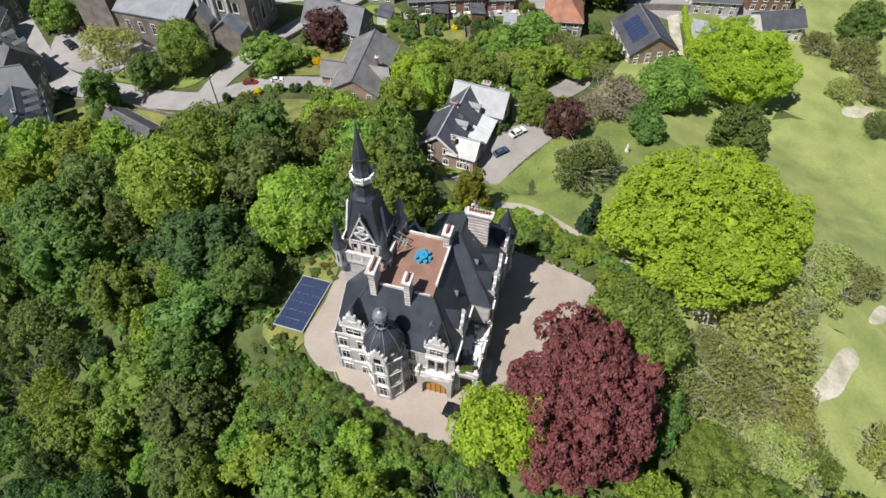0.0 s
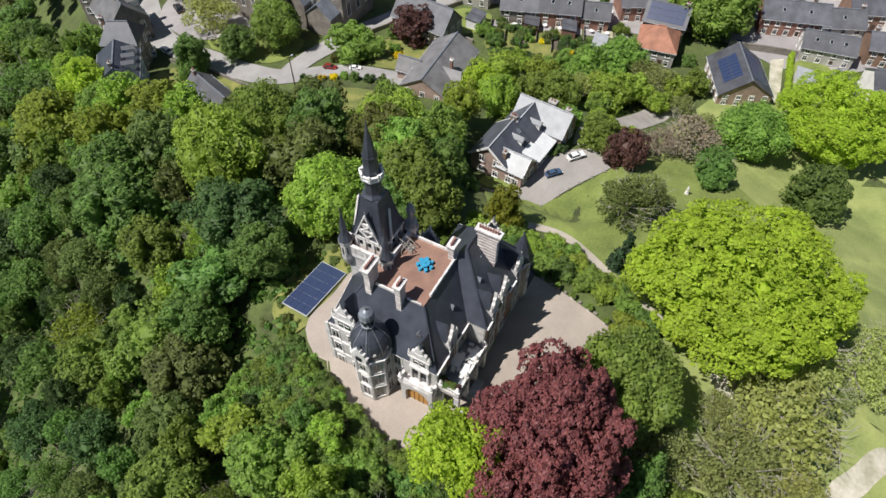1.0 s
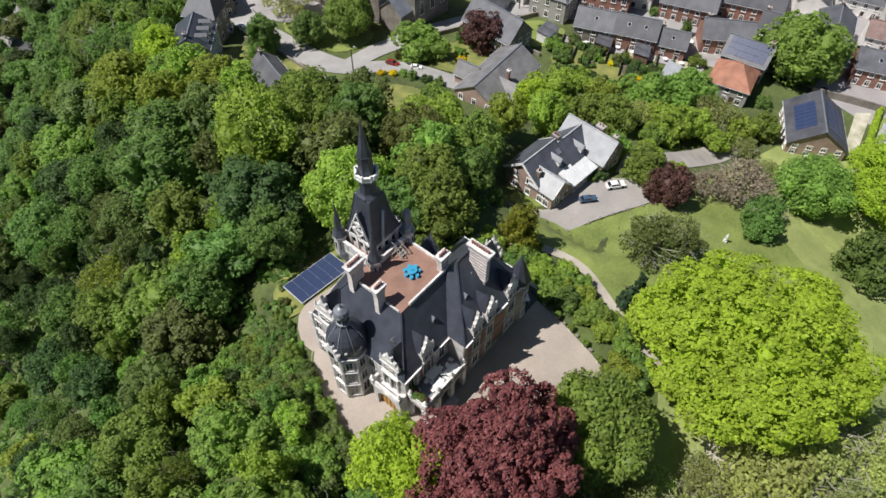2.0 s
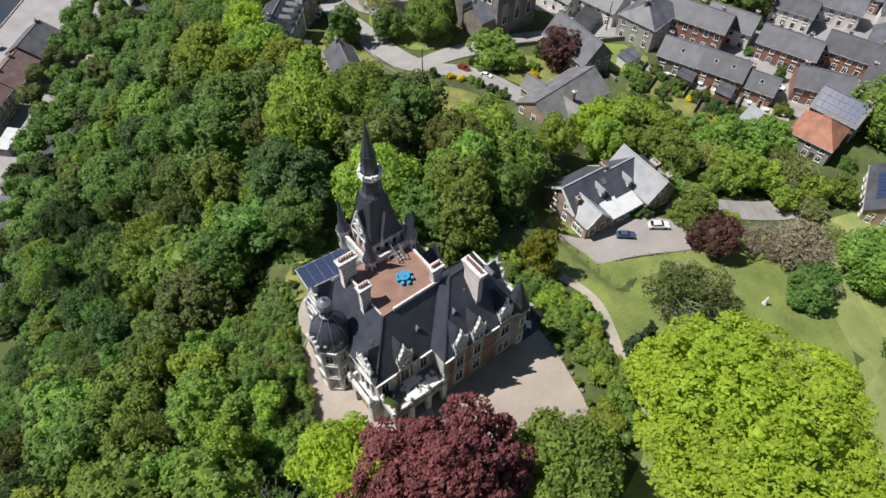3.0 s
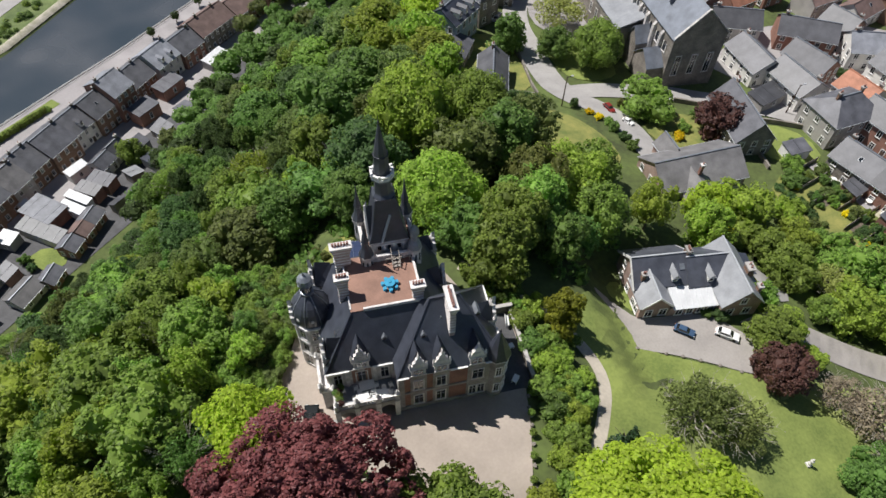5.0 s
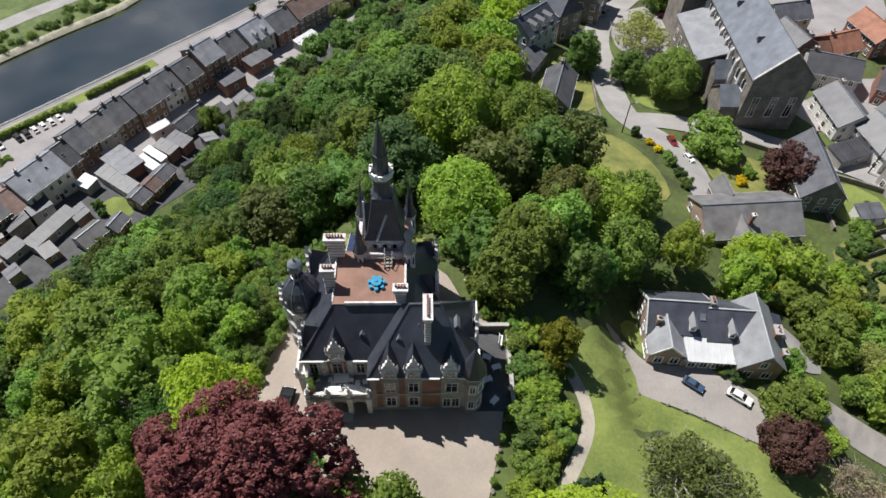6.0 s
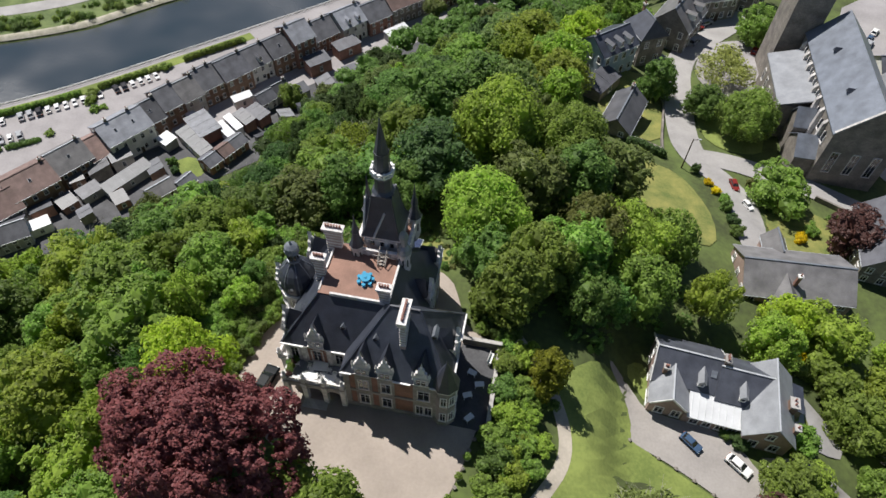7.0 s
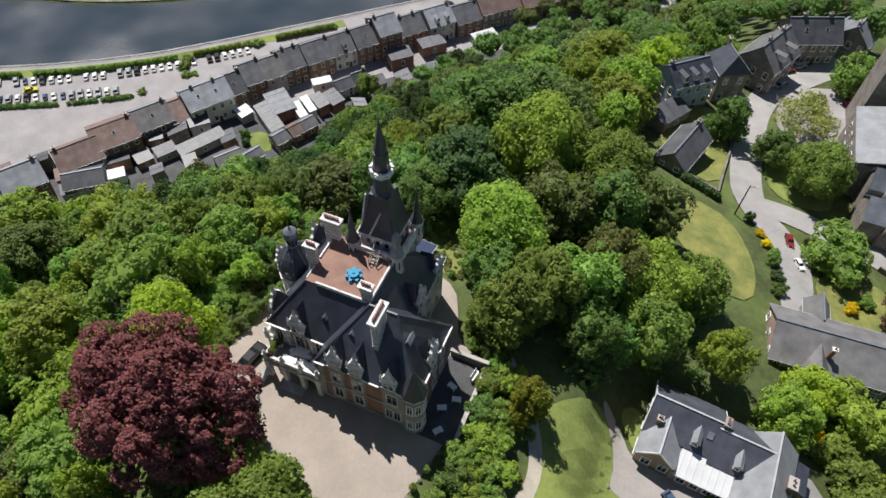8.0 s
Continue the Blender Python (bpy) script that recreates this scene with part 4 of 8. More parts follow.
def woods():
    """Trees on the slope towards the river and south of the castle, a trunk's distance apart."""
    rng = random.Random(5)
    kept, far = [], []
    taken = [(o.location.x, o.location.y, 5.0) for o in scene.objects if o.parent is None and o.get("category") == "tree"]
    taken += [(-10.7, -21.5, 11), (-17.5, -9.5, 6), (9.8, 43.3, 8), (11, 24, 7.5), (33.5, 29, 9)]
    for _ in range(16000):
        x, y = rng.uniform(-150, 75), rng.uniform(-70, 235)
        u, d = along(x, y)
        q = math.hypot(max(-15.6 - x, 0, x - 16), max(-20 - y, 0, y - 17))
        wood = (11.0 < d < wood_edge(u) and u > -130 and q > 1.6) or (x < -4 and y < -16 and d > -26 and x > -70)
        back = 40 < y and x > 22 and 150 < u < 215 and d > 30
        if not (wood or back) or (x > 22 and y > 56 and not back and d < 52) or (x > 37 and y > 36 and not back) or u > 215:
            continue
        if -8.5 < x < 9 and 13 < y < 23.5 or -14 < x < 4 and 14 < y < 27:
            continue
        if x > 26 and y < 66 and d < 16:
            continue
        edge = q < 6.5
        near = q < 34
        r = rng.uniform(1.9, 3.0) if edge else rng.choice((2.8, 3.6, 4.6, 5.6, 6.4)) * rng.uniform(0.9, 1.1) if near else rng.choice((3.4, 4.6, 5.6, 6.8, 7.8)) * rng.uniform(0.9, 1.1) if d < 80 else rng.uniform(3.4, 5.8)
        if any((x - a) ** 2 + (y - b) ** 2 < (0.64 * (r + c)) ** 2 for a, b, c in kept) or any((x - a) ** 2 + (y - b) ** 2 < (0.75 * (r + c)) ** 2 for a, b, c in taken):
            continue
        kept.append((x, y, r))
        n = noise.noise(Vector((x * 0.03, y * 0.03, 4.0)))
        leaf = rng.choices(("mid", "fresh", "dark", "olive", "lime"), (30, 36 + 20 * n, 7 - 6 * n, 13, 16) if not (d < 62 and x < -8 and y < 14) else (12, 44, 0, 4, 40))[0]
        h = rng.uniform(4.5, 7.5) if edge else rng.uniform(6, 10) + r * 0.9 if near else rng.uniform(8, 12) + r * 0.9
        loose = 46 < d < 106 and -45 < u < 70 and rng.random() < 0.7
        if loose:
            tone = rng.choice(("olive", "dark", "mid", "dark", "mid"))
            leaf = tone if y > 14 else leaf
        if d > 100:
            h *= 0.8
        if d > 62 and -60 < u < 20:
            h, r = min(h, rng.uniform(4.2, 6.4) if d > 72 else rng.uniform(6, 9)), min(r, 3.8)
        if d > 92 or u < -70 or u > 150:
            far.append((x, y, r, h, leaf))
        else:
            tree(x, y, r, h, leaf, rng.choice(FEATHER) if loose else AIRY[rng.randrange(2)] if rng.random() < 0.05 else None, group="trees on the slope")
    return far


def far_wood(spots):
    """The trees at the foot of the slope, too many and too far off to tell apart."""
    rng = np.random.default_rng(3)
    for tone in ("mid", "dark", "olive"):
        mine = [s for s in spots if (s[4] if s[4] in ("dark", "olive") else "mid") == tone]
        quads, cores = [], []
        for x, y, r, h, _ in mine:
            z = ground_z(x, y) + h - r
            way = rng.normal(size=(12, 3))
            way /= np.linalg.norm(way, axis=1)[:, None]
            way[:, 2] = np.abs(way[:, 2]) - 0.2
            c = np.array([(x, y, z)]) + np.concatenate([[(0, 0, 0)], way * 0.62]) * r
            s = np.concatenate([[0.6], rng.uniform(0.3, 0.45, 12)]) * r
            quads.append(cards(rng, c, s, 800, r * 0.085))
            cores += [(a, b * 0.86, i) for i, (a, b) in enumerate(zip(c, s))]
        ob = leafy("distant_wood", leaf_mesh("distant_wood", np.concatenate(quads), cores), tone, None, Matrix())
        tagged(ob, "distant mass of green treetops at the foot of the slope", "woodland", kind="stuff")


far_wood(woods())
tree(-27.0, -29.5, 5.2, 11.5, "grey", AIRY[0], tall=6.0, label="airy grey-green tree below the copper beech")


def undergrowth():
    rng = np.random.default_rng(77)
    spots, sizes = [], []
    for _ in range(5200):
        x, y = rng.uniform(-130, 60), rng.uniform(-70, 150)
        u, d = along(x, y)
        q = math.hypot(max(-18.0 - x, 0, x - 22), max(-20 - y, 0, y - 17))
        if ((14 < d < wood_edge(u) + 2 and q > 0.5) or (x < -5 and y < -15 and d > -30) or (14 < x < 46 and 8 < y < 50 and d < 16)) and not (x > 22 and y > 62) and not (x > 40 and y > 38) and not (-8 < x < 15 and 14 < y < 23) and not (x > 33 and y < 14):
            r = rng.uniform(0.8, 1.9)
            spots.append((x, y, ground_z(x, y) + r * 0.35))
            sizes.append(r)
    spots, sizes = np.array(spots), np.array(sizes)
    pick = np.repeat(np.arange(len(sizes)), 16)
    way = rng.normal(size=(len(pick), 3))
    way[:, 2] = np.abs(way[:, 2]) + 0.2
    way /= np.linalg.norm(way, axis=1)[:, None]
    at = spots[pick] + way * sizes[pick][:, None]
    out = way + rng.normal(size=way.shape) * 0.6
    out /= np.linalg.norm(out, axis=1)[:, None]
    a = np.cross(out, rng.normal(size=way.shape))
    a /= np.linalg.norm(a, axis=1)[:, None]
    b = np.cross(out, a)
    s = rng.uniform(0.3, 0.75, len(pick))[:, None]
    quads = np.stack([at - a * s, at - b * s * 0.7, at + a * s, at + b * s * 0.7], axis=1)
    ob = leafy("undergrowth", leaf_mesh("undergrowth", quads), "mid", None, Matrix())
    tagged(ob, "tangled green undergrowth and ivy on the woodland floor", "undergrowth", kind="stuff")


undergrowth()


def court_edge():
    """Bushes pressed against the edge of the forecourt and the path behind the castle."""
    rng = random.Random(14)
    line = [(-14.8, -11.2), (-17.0, -7.0), (-16.4, -2.6), (-14.8, 1.8), (-13.2, 5.6), (-12.2, 8.6), (-11.2, 11.6), (-9.8, 14.6), (-8.8, 17.6)]
    for (ax, ay), (bx, by) in zip(line, line[1:]):
        side = Vector((ay - by, bx - ax)).normalized()
        for k in (0.12, 0.45, 0.8):
            for row in (0, 1, 2, 3):
                off = 0.9 + row * 2.2 + rng.uniform(-0.3, 0.5)
                x, y = ax + (bx - ax) * k + side.x * off, ay + (by - ay) * k + side.y * off
                r = rng.uniform(1.3, 1.9) + 0.3 * row
                shrub(x, y, r, r * rng.uniform(1.3, 1.9), rng.choice(("mid", "fresh", "fresh", "olive")), "leafy bush at the edge of the gravel", "edge bushes")


court_edge()


def bank_tufts():
    """Tussocks and low bramble round the solar panels and in the unmown grass."""
    rng = random.Random(19)
    for _ in range(90):
        x, y = rng.uniform(-9.5, 9.0), rng.uniform(15.0, 24.0)
        if -7.0 < x < 3.4 and 14.6 < y < 21.0:
            continue
        r = rng.uniform(0.35, 0.95)
        shrub(x, y, r, r * rng.uniform(0.8, 1.5), rng.choice(("olive", "mid", "brown", "grey")), "tussock in the unmown grass", "tussocks", "tussock")


bank_tufts()


# ---------------------------------------------------------------- windows, chimneys, houses
WINDOWS = {}


def window_meshes(w, h, frame_mat):
    key = (w, h, frame_mat.name)
    if key not in WINDOWS:
        bm = bmesh.new()
        t = 0.13
        box(bm, -w / 2 - t, -w / 2, -0.10, 0.05, -0.05, h + t)
        box(bm, w / 2, w / 2 + t, -0.10, 0.05, -0.05, h + t)
        box(bm, -w / 2, w / 2, -0.10, 0.05, h, h + t)
        box(bm, -w / 2 - t * 1.5, w / 2 + t * 1.5, -0.18, 0.05, -0.18, -0.05)
        box(bm, -0.035, 0.035, -0.07, 0.03, -0.05, h)
        box(bm, -w / 2, -0.035, -0.06, 0.03, h * 0.66, h * 0.66 + 0.06)
        box(bm, 0.035, w / 2, -0.06, 0.03, h * 0.66, h * 0.66 + 0.06)
        fr = mesh_of("window", bm, frame_mat)
        bm = bmesh.new()
        box(bm, -w / 2, w / 2, -0.035, 0.03, -0.05, h)
        WINDOWS[key] = fr, mesh_of("pane", bm, PANE)
    return WINDOWS[key]


def window(parent, x, y, z, w, h, facing, frame_mat=None, label=""):
    """A window with its surround; facing: degrees that its outside is turned from -y."""
    fr, pane = window_meshes(w, h, frame_mat or WHITE_PAINT)
    ob = shared("window", fr, parent, pose(x, y, z, 0, 0, facing), label)
    if pane:
        shared("pane", pane, ob, Matrix())
    return ob


POTS = None


def chimney(parent, x, y, z0, z1, w, d, material, pots=2, turn=0, cap=None, label="", bands=False):
    """A stack with its cap and pots, under parent."""
    global POTS
    bm = bmesh.new()
    if bands:
        H = z1 - z0
        loft(bm, *[rect(-w / 2 * k, w / 2 * k, -d / 2 * k, d / 2 * k, zz) for k, zz in ((0.74, 0), (0.78, H - 1.5), (0.86, H - 0.9), (1.0, H - 0.35), (1.0, H))])
    else:
        loft(bm, rect(-w / 2, w / 2, -d / 2, d / 2, 0), rect(-w / 2, w / 2, -d / 2, d / 2, z1 - z0))
    stack = part("chimney", bm, material, parent, label)
    stack.matrix_basis = pose(x, y, z0, 0, 0, turn)
    bm = bmesh.new()
    e = 0.14
    loft(bm, rect(-w / 2 - e * 0.4, w / 2 + e * 0.4, -d / 2 - e * 0.4, d / 2 + e * 0.4, z1 - z0 - 0.3), rect(-w / 2 - e, w / 2 + e, -d / 2 - e, d / 2 + e, z1 - z0 - 0.05),
         rect(-w / 2 - e, w / 2 + e, -d / 2 - e, d / 2 + e, z1 - z0 + 0.16))
    part("cap", bm, cap or STONE_TRIM, stack)
    if bands:
        k = 0
        zz = z1 - z0 - 0.75
        while zz > 1.0 and k < 9:
            bm = bmesh.new()
            a, b = w / 2 * (0.90 if k == 0 else 0.79) + 0.03, d / 2 * (0.90 if k == 0 else 0.79) + 0.03
            box(bm, -a, a, -b, b, zz - 0.13, zz + 0.13)
            part("stone_band", bm, STONE_TRIM, stack)
            zz -= 0.55
            k += 1
    if POTS is None:
        bm = bmesh.new()
        lathe(bm, 0, 0, [(0.15, 0), (0.12, 0.3), (0.15, 0.42), (0.15, 0.48)], 8)
        POTS = mesh_of("pot", bm, POT_PALE)
    for i in range(pots):
        k = (i + 0.5) / pots - 0.5
        shared("pot", POTS, stack, pose(k * w * 0.86 if w >= d else 0, 0 if w >= d else k * d * 0.86, z1 - z0 + 0.16))
    return stack


def gable_roof(bm, L, W, rise, over=0.35, thick=0.16, hip=0.0):
    """Two slopes (hip: metres by which the ridge falls short at each end), with thickness, over a plan L by W, eaves at 0."""
    s = rise / (W / 2)
    a, b = L / 2 + over, W / 2 + over
    z = -over * s
    r = L / 2 + over - hip
    if hip <= 0:
        for k in (-1, 1):
            loft(bm, [(-a, k * b, z), (a, k * b, z), (a, 0, rise), (-a, 0, rise)], [(-a, k * b, z + thick), (a, k * b, z + thick), (a, 0, rise + thick), (-a, 0, rise + thick)])
    else:
        low = [(-a, -b, z), (a, -b, z), (a, b, z), (-a, b, z)]
        v = [bm.verts.new(p) for p in low] + [bm.verts.new((x, y, zz + thick)) for x, y, zz in low] + [bm.verts.new((-r, 0, rise + thick)), bm.verts.new((r, 0, rise + thick))]
        for f in ((0, 3, 2, 1), (0, 1, 5, 4), (1, 2, 6, 5), (2, 3, 7, 6), (3, 0, 4, 7), (4, 5, 9, 8), (5, 6, 9), (6, 7, 8, 9), (7, 4, 8)):
            bm.faces.new([v[i] for i in f])


def house(x, y, turn, L, W, eaves, rise, wall_mat, roof_mat, name="house", label="", group="", hip=0.0, base=None, chimneys=1, floors=2, sides=(1, 1, 1, 1), skylights=0, frame_mat=None, dormers=0):
    """A house: turn is the ridge's direction. sides: windows on the front, back, near end and far end."""
    z = (ground_z(x, y) if base is None else base)
    t = thing(name, pose(x, y, z, 0, 0, turn), label, "house" if name != "shed" else "shed", group)
    rng = random.Random(int(x * 31 + y * 7))
    bm = bmesh.new()
    if hip > 0:
        box(bm, -L / 2, L / 2, -W / 2, W / 2, -3.5, eaves)
    else:
        outline = [(-W / 2, -3.5), (W / 2, -3.5), (W / 2, eaves), (0, eaves + rise), (-W / 2, eaves)]
        loft(bm, [(-L / 2, yy, zz) for yy, zz in outline], [(L / 2, yy, zz) for yy, zz in outline])
    part("wall", bm, wall_mat, t)
    bm = bmesh.new()
    gable_roof(bm, L, W, rise, hip=hip)
    roof = part("roof", bm, roof_mat, t)
    roof.matrix_basis = pose(0, 0, eaves + 0.02)
    bm = bmesh.new()
    rl = L / 2 + 0.35 - hip
    beam(bm, (-rl, 0, eaves + rise + 0.22), (rl, 0, eaves + rise + 0.22), 0.3, 0.14)
    part("ridge_cap", bm, LEAD if roof_mat in (SLATE, SLATE_TOWN, SLATE_LIGHT, SLATE_LICHEN) else roof_mat, roof).matrix_basis = pose(0, 0, -eaves - 0.02)
    for k in (-1, 1) if not group else (-1,):
        bm = bmesh.new()
        yy = k * (W / 2 + 0.40)
        zz = eaves - 0.35 * rise / (W / 2) + 0.04
        beam(bm, (-L / 2 - 0.3, yy, zz), (L / 2 + 0.3, yy, zz), 0.14, 0.12)
        part("gutter", bm, ZINC, t)
    for i in range(chimneys):
        k = (-0.5 + (i + 0.5) / chimneys) * L if chimneys > 1 else rng.choice((-0.42, 0.42)) * L
        chimney(t, k, 0.25, eaves + rise - 0.9, eaves + rise + 1.0, 0.8, 0.5, BRICK_BROWN, 1 if group else 2, cap=RENDER_GREY)
    storey = eaves / floors
    w, h = 0.95, min(1.5, storey * 0.55)
    for k, (on, n, length) in enumerate(zip(sides, (0, 0, 0, 0), (L, L, W, W))):
        if not on:
            continue
        count = max(1, int(length / 2.6))
        for f in range(floors):
            for i in range(count):
                s = ((i + 0.5) / count - 0.5) * length
                zz = f * storey + storey * 0.32
                if k == 0:
                    window(t, s, -W / 2, zz, w, h, 0, frame_mat)
                elif k == 1:
                    window(t, s, W / 2, zz, w, h, 180, frame_mat)
                elif k == 2:
                    window(t, -L / 2, s, zz, w, h, -90, frame_mat)
                else:
                    window(t, L / 2, s, zz, w, h, 90, frame_mat)
    if sides[0]:
        bm = bmesh.new()
        box(bm, -0.5, 0.5, -0.08, 0.02, 0, 2.1)
        part("door", bm, DARK_WOOD, t).matrix_basis = pose(L * 0.5 / max(1, int(L / 2.6)) * (1 if int(L / 2.6) > 1 else 0), -W / 2 - 0.01, 0.0)
    slope = math.degrees(math.atan2(rise, W / 2))
    for i in range(skylights):
        bm = bmesh.new()
        box(bm, -0.4, 0.4, -0.5, 0.5, 0.0, 0.1)
        s = ((i + 0.5) / skylights - 0.5) * L * 0.8
        light = part("skylight", bm, ZINC, t)
        light.matrix_basis = pose(s, -W / 4, eaves + rise / 2 + 0.2, slope)
        bm = bmesh.new()
        box(bm, -0.33, 0.33, -0.43, 0.43, 0.1, 0.12)
        part("pane", bm, PANE, light)
    for i in range(dormers):
        s = ((i + 0.5) / dormers - 0.5) * L * 0.8
        bm = bmesh.new()
        box(bm, -0.55, 0.55, -1.5, 0.6, -0.6, 1.0)
        d = part("dormer", bm, WHITE_PAINT, t)
        d.matrix_basis = pose(s, -W / 2 + 1.6, eaves + rise * 0.42)
        bm = bmesh.new()
        loft(bm, [(-0.7, -1.65, 0.95), (0.7, -1.65, 0.95), (0, -1.65, 1.55)], [(-0.7, 1.2, 0.95), (0.7, 1.2, 0.95), (0, 1.2, 1.55)])
        part("dormer_roof", bm, roof_mat, d)
        bm = bmesh.new()
        box(bm, -0.38, 0.38, -1.54, -1.49, -0.1, 0.8)
        part("pane", bm, PANE, d)
    return t


def flat_roofed(x, y, turn, L, W, h, wall_mat, roof_mat, name="shed", label="flat-roofed outbuilding in a back yard", group="outbuildings", base=None, fall=0.5):
    z = ground_z(x, y) if base is None else base
    t = thing(name, pose(x, y, z, 0, 0, turn), label, "shed", group)
    bm = bmesh.new()
    loft(bm, rect(-L / 2, L / 2, -W / 2, W / 2, -1.5), [(-L / 2, -W / 2, h), (L / 2, -W / 2, h), (L / 2, W / 2, h + fall), (-L / 2, W / 2, h + fall)])
    part("wall", bm, wall_mat, t)
    bm = bmesh.new()
    e = 0.2
    low = [(-L / 2 - e, -W / 2 - e, h), (L / 2 + e, -W / 2 - e, h), (L / 2 + e, W / 2 + e, h + fall), (-L / 2 - e, W / 2 + e, h + fall)]
    loft(bm, [(a, b, c + 0.02) for a, b, c in low], [(a, b, c + 0.16) for a, b, c in low])
    part("roof", bm, roof_mat, t)
    n = max(1, int(L / 3))
    for i in range(n):
        bm = bmesh.new()
        box(bm, -0.05, 0.05, -W / 2, W / 2, 0.0, 0.06)
        part("seam", bm, roof_mat, t).matrix_basis = Matrix.Translation((((i + 0.5) / n - 0.5) * L, 0, h + fall / 2 + 0.16)) @ pose(0, 0, 0, math.degrees(math.atan2(fall, W)))
    window(t, 0, -W / 2, h * 0.35, 0.9, h * 0.4, 0)
    return t


R = "terraced houses along the quay"
ROW = "slate-roofed terraced house along the quay"
house(-129.5, 37.5, 58, 11, 11.5, 6.2, 3.9, BRICK_BROWN, SLATE_PALE, label=ROW, group=R, sides=(1, 0, 0, 0))
house(-122.34, 51.51, 58, 12, 11.5, 5.6, 3.5, RENDER_GREY, TILE_BROWN, label="quayside house with a brown tiled roof", group=R, sides=(1, 0, 0, 0))
house(-118.23, 62.16, 57, 12.4, 12.5, 6.7, 3.3, BRICK_BROWN, TILE_BROWN, label="large quayside house with a maroon tiled roof", group=R, sides=(1, 0, 0, 0), skylights=1)
house(-113.29, 73.27, 58, 10.4, 11.5, 6, 3.7, BRICK_BROWN, SLATE_LICHEN, label=ROW, group=R, sides=(1, 0, 0, 0), skylights=1)
house(-108.79, 79.45, 58, 6.2, 11.8, 5.1, 3.5, BRICK_BROWN, TILE_BROWN, label="narrow quayside house with a brown roof", group=R, sides=(1, 0, 0, 0))
house(-103.2, 87.3, 58, 14, 12.2, 7.6, 3.5, RENDER_WHITE, SLATE_PALE, label="long quayside house with a pale slate roof", group=R, sides=(1, 0, 0, 0), skylights=2, chimneys=2)
house(-100.06, 96.59, 56, 6.8, 11.8, 5.8, 3.9, BRICK_BROWN, SLATE_TOWN, label=ROW, group=R, sides=(1, 0, 0, 0), skylights=1)
house(-96.97, 102.94, 56, 6.6, 12, 6.9, 3.9, BRICK_BROWN, SLATE_TOWN, label=ROW, group=R, sides=(1, 0, 0, 0))
house(-92.75, 108.16, 56, 6.8, 11.8, 6.8, 3.7, RENDER_GREY, SLATE_LICHEN, label=ROW, group=R, sides=(1, 0, 0, 0))
house(-89.56, 115.21, 55, 8, 12.4, 6.7, 3.9, BRICK_BROWN, SLATE_TOWN, label=ROW, group=R, sides=(1, 0, 0, 0), chimneys=2)
house(-83.3, 121.6, 54, 9.6, 12.4, 7.3, 3.7, BRICK_BROWN, SLATE_LIGHT, label=ROW, group=R, sides=(1, 0, 0, 0))
house(-78.64, 129.91, 53, 8.2, 12, 6.4, 3.7, RENDER_WHITE, SLATE_TOWN, label=ROW, group=R, sides=(1, 0, 0, 0), dormers=1)
house(-72.63, 135.86, 53, 8.4, 12, 7.2, 3.7, BRICK_BROWN, SLATE_TOWN, label=ROW, group=R, sides=(1, 0, 0, 0), skylights=1)
house(-66.89, 141.27, 52, 8, 12.4, 10.2, 3.5, BRICK, SLATE_PALE, label="tall brick quayside house with a pale roof", group=R, floors=3, sides=(1, 0, 0, 0))
house(-62.59, 150.55, 52, 10.5, 12, 5.7, 3.7, BRICK_BROWN, SLATE_TOWN, label=ROW, group=R, sides=(1, 0, 0, 0), chimneys=2)
house(-54.4, 158.6, 51, 10, 12, 6.9, 3.7, RENDER_WHITE, SLATE_PALE, label=ROW, group=R, sides=(1, 0, 0, 0), dormers=2)
house(-46.76, 166.19, 50, 10, 12, 5.8, 3.7, BRICK, SLATE_TOWN, label=ROW, group=R, sides=(1, 0, 0, 0))
house(-37.87, 176.34, 48, 16, 12, 6.9, 3.7, RUBBLE, TILE_BROWN, label="long quayside house with a red-brown roof", group=R, sides=(1, 0, 0, 0), chimneys=2)
house(-25.85, 188.36, 47, 15, 12, 5.9, 3.7, BRICK_BROWN, TILE_BROWN, label="brick quayside house with a red-brown roof", group=R, sides=(1, 0, 0, 0), chimneys=2)
house(-14.66, 200.61, 46, 15, 12, 6.4, 3.7, BRICK_BROWN, SLATE_TOWN, label=ROW, group=R, sides=(1, 0, 0, 0))
house(-136, 26, 59, 13, 12, 6.2, 3.7, RENDER_GREY, SLATE_PALE, label=ROW, group=R, sides=(1, 0, 0, 0))
house(-115.5, 45.5, 40, 10.5, 8.0, 4.2, 2.2, RENDER_GREY, SLATE_LIGHT, name="house", label="low house with a pale slate roof behind the quay row", sides=(1, 1, 1, 1), chimneys=0)
flat_roofed(-109.6, 50.5, 45, 5.5, 3.2, 3.0, RENDER_WHITE, WHITE_SHEET, label="low shed with a white sheet roof")
flat_roofed(-95.1, 72.0, 63, 14.6, 3.8, 3.0, RENDER_GREY, GREY_SHEET, label="long low shed with a grey sheet roof", fall=0.8)
flat_roofed(-103.0, 65.0, 60, 6.0, 4.0, 2.8, RENDER_GREY, SLATE_LIGHT)
flat_roofed(-107.2, 60.0, 60, 4.6, 4.6, 2.6, BRICK, SLATE_TOWN, label="small brick outbuilding with a dark roof")
YARD = "pitched outbuildings behind the quay row"
house(-84.3, 70.0, 57, 7.4, 6.2, 2.7, 1.6, RENDER_GREY, SLATE_LICHEN, name="shed", label="low outbuilding with a pitched slate roof", group=YARD, floors=1, chimneys=0, base=-62)
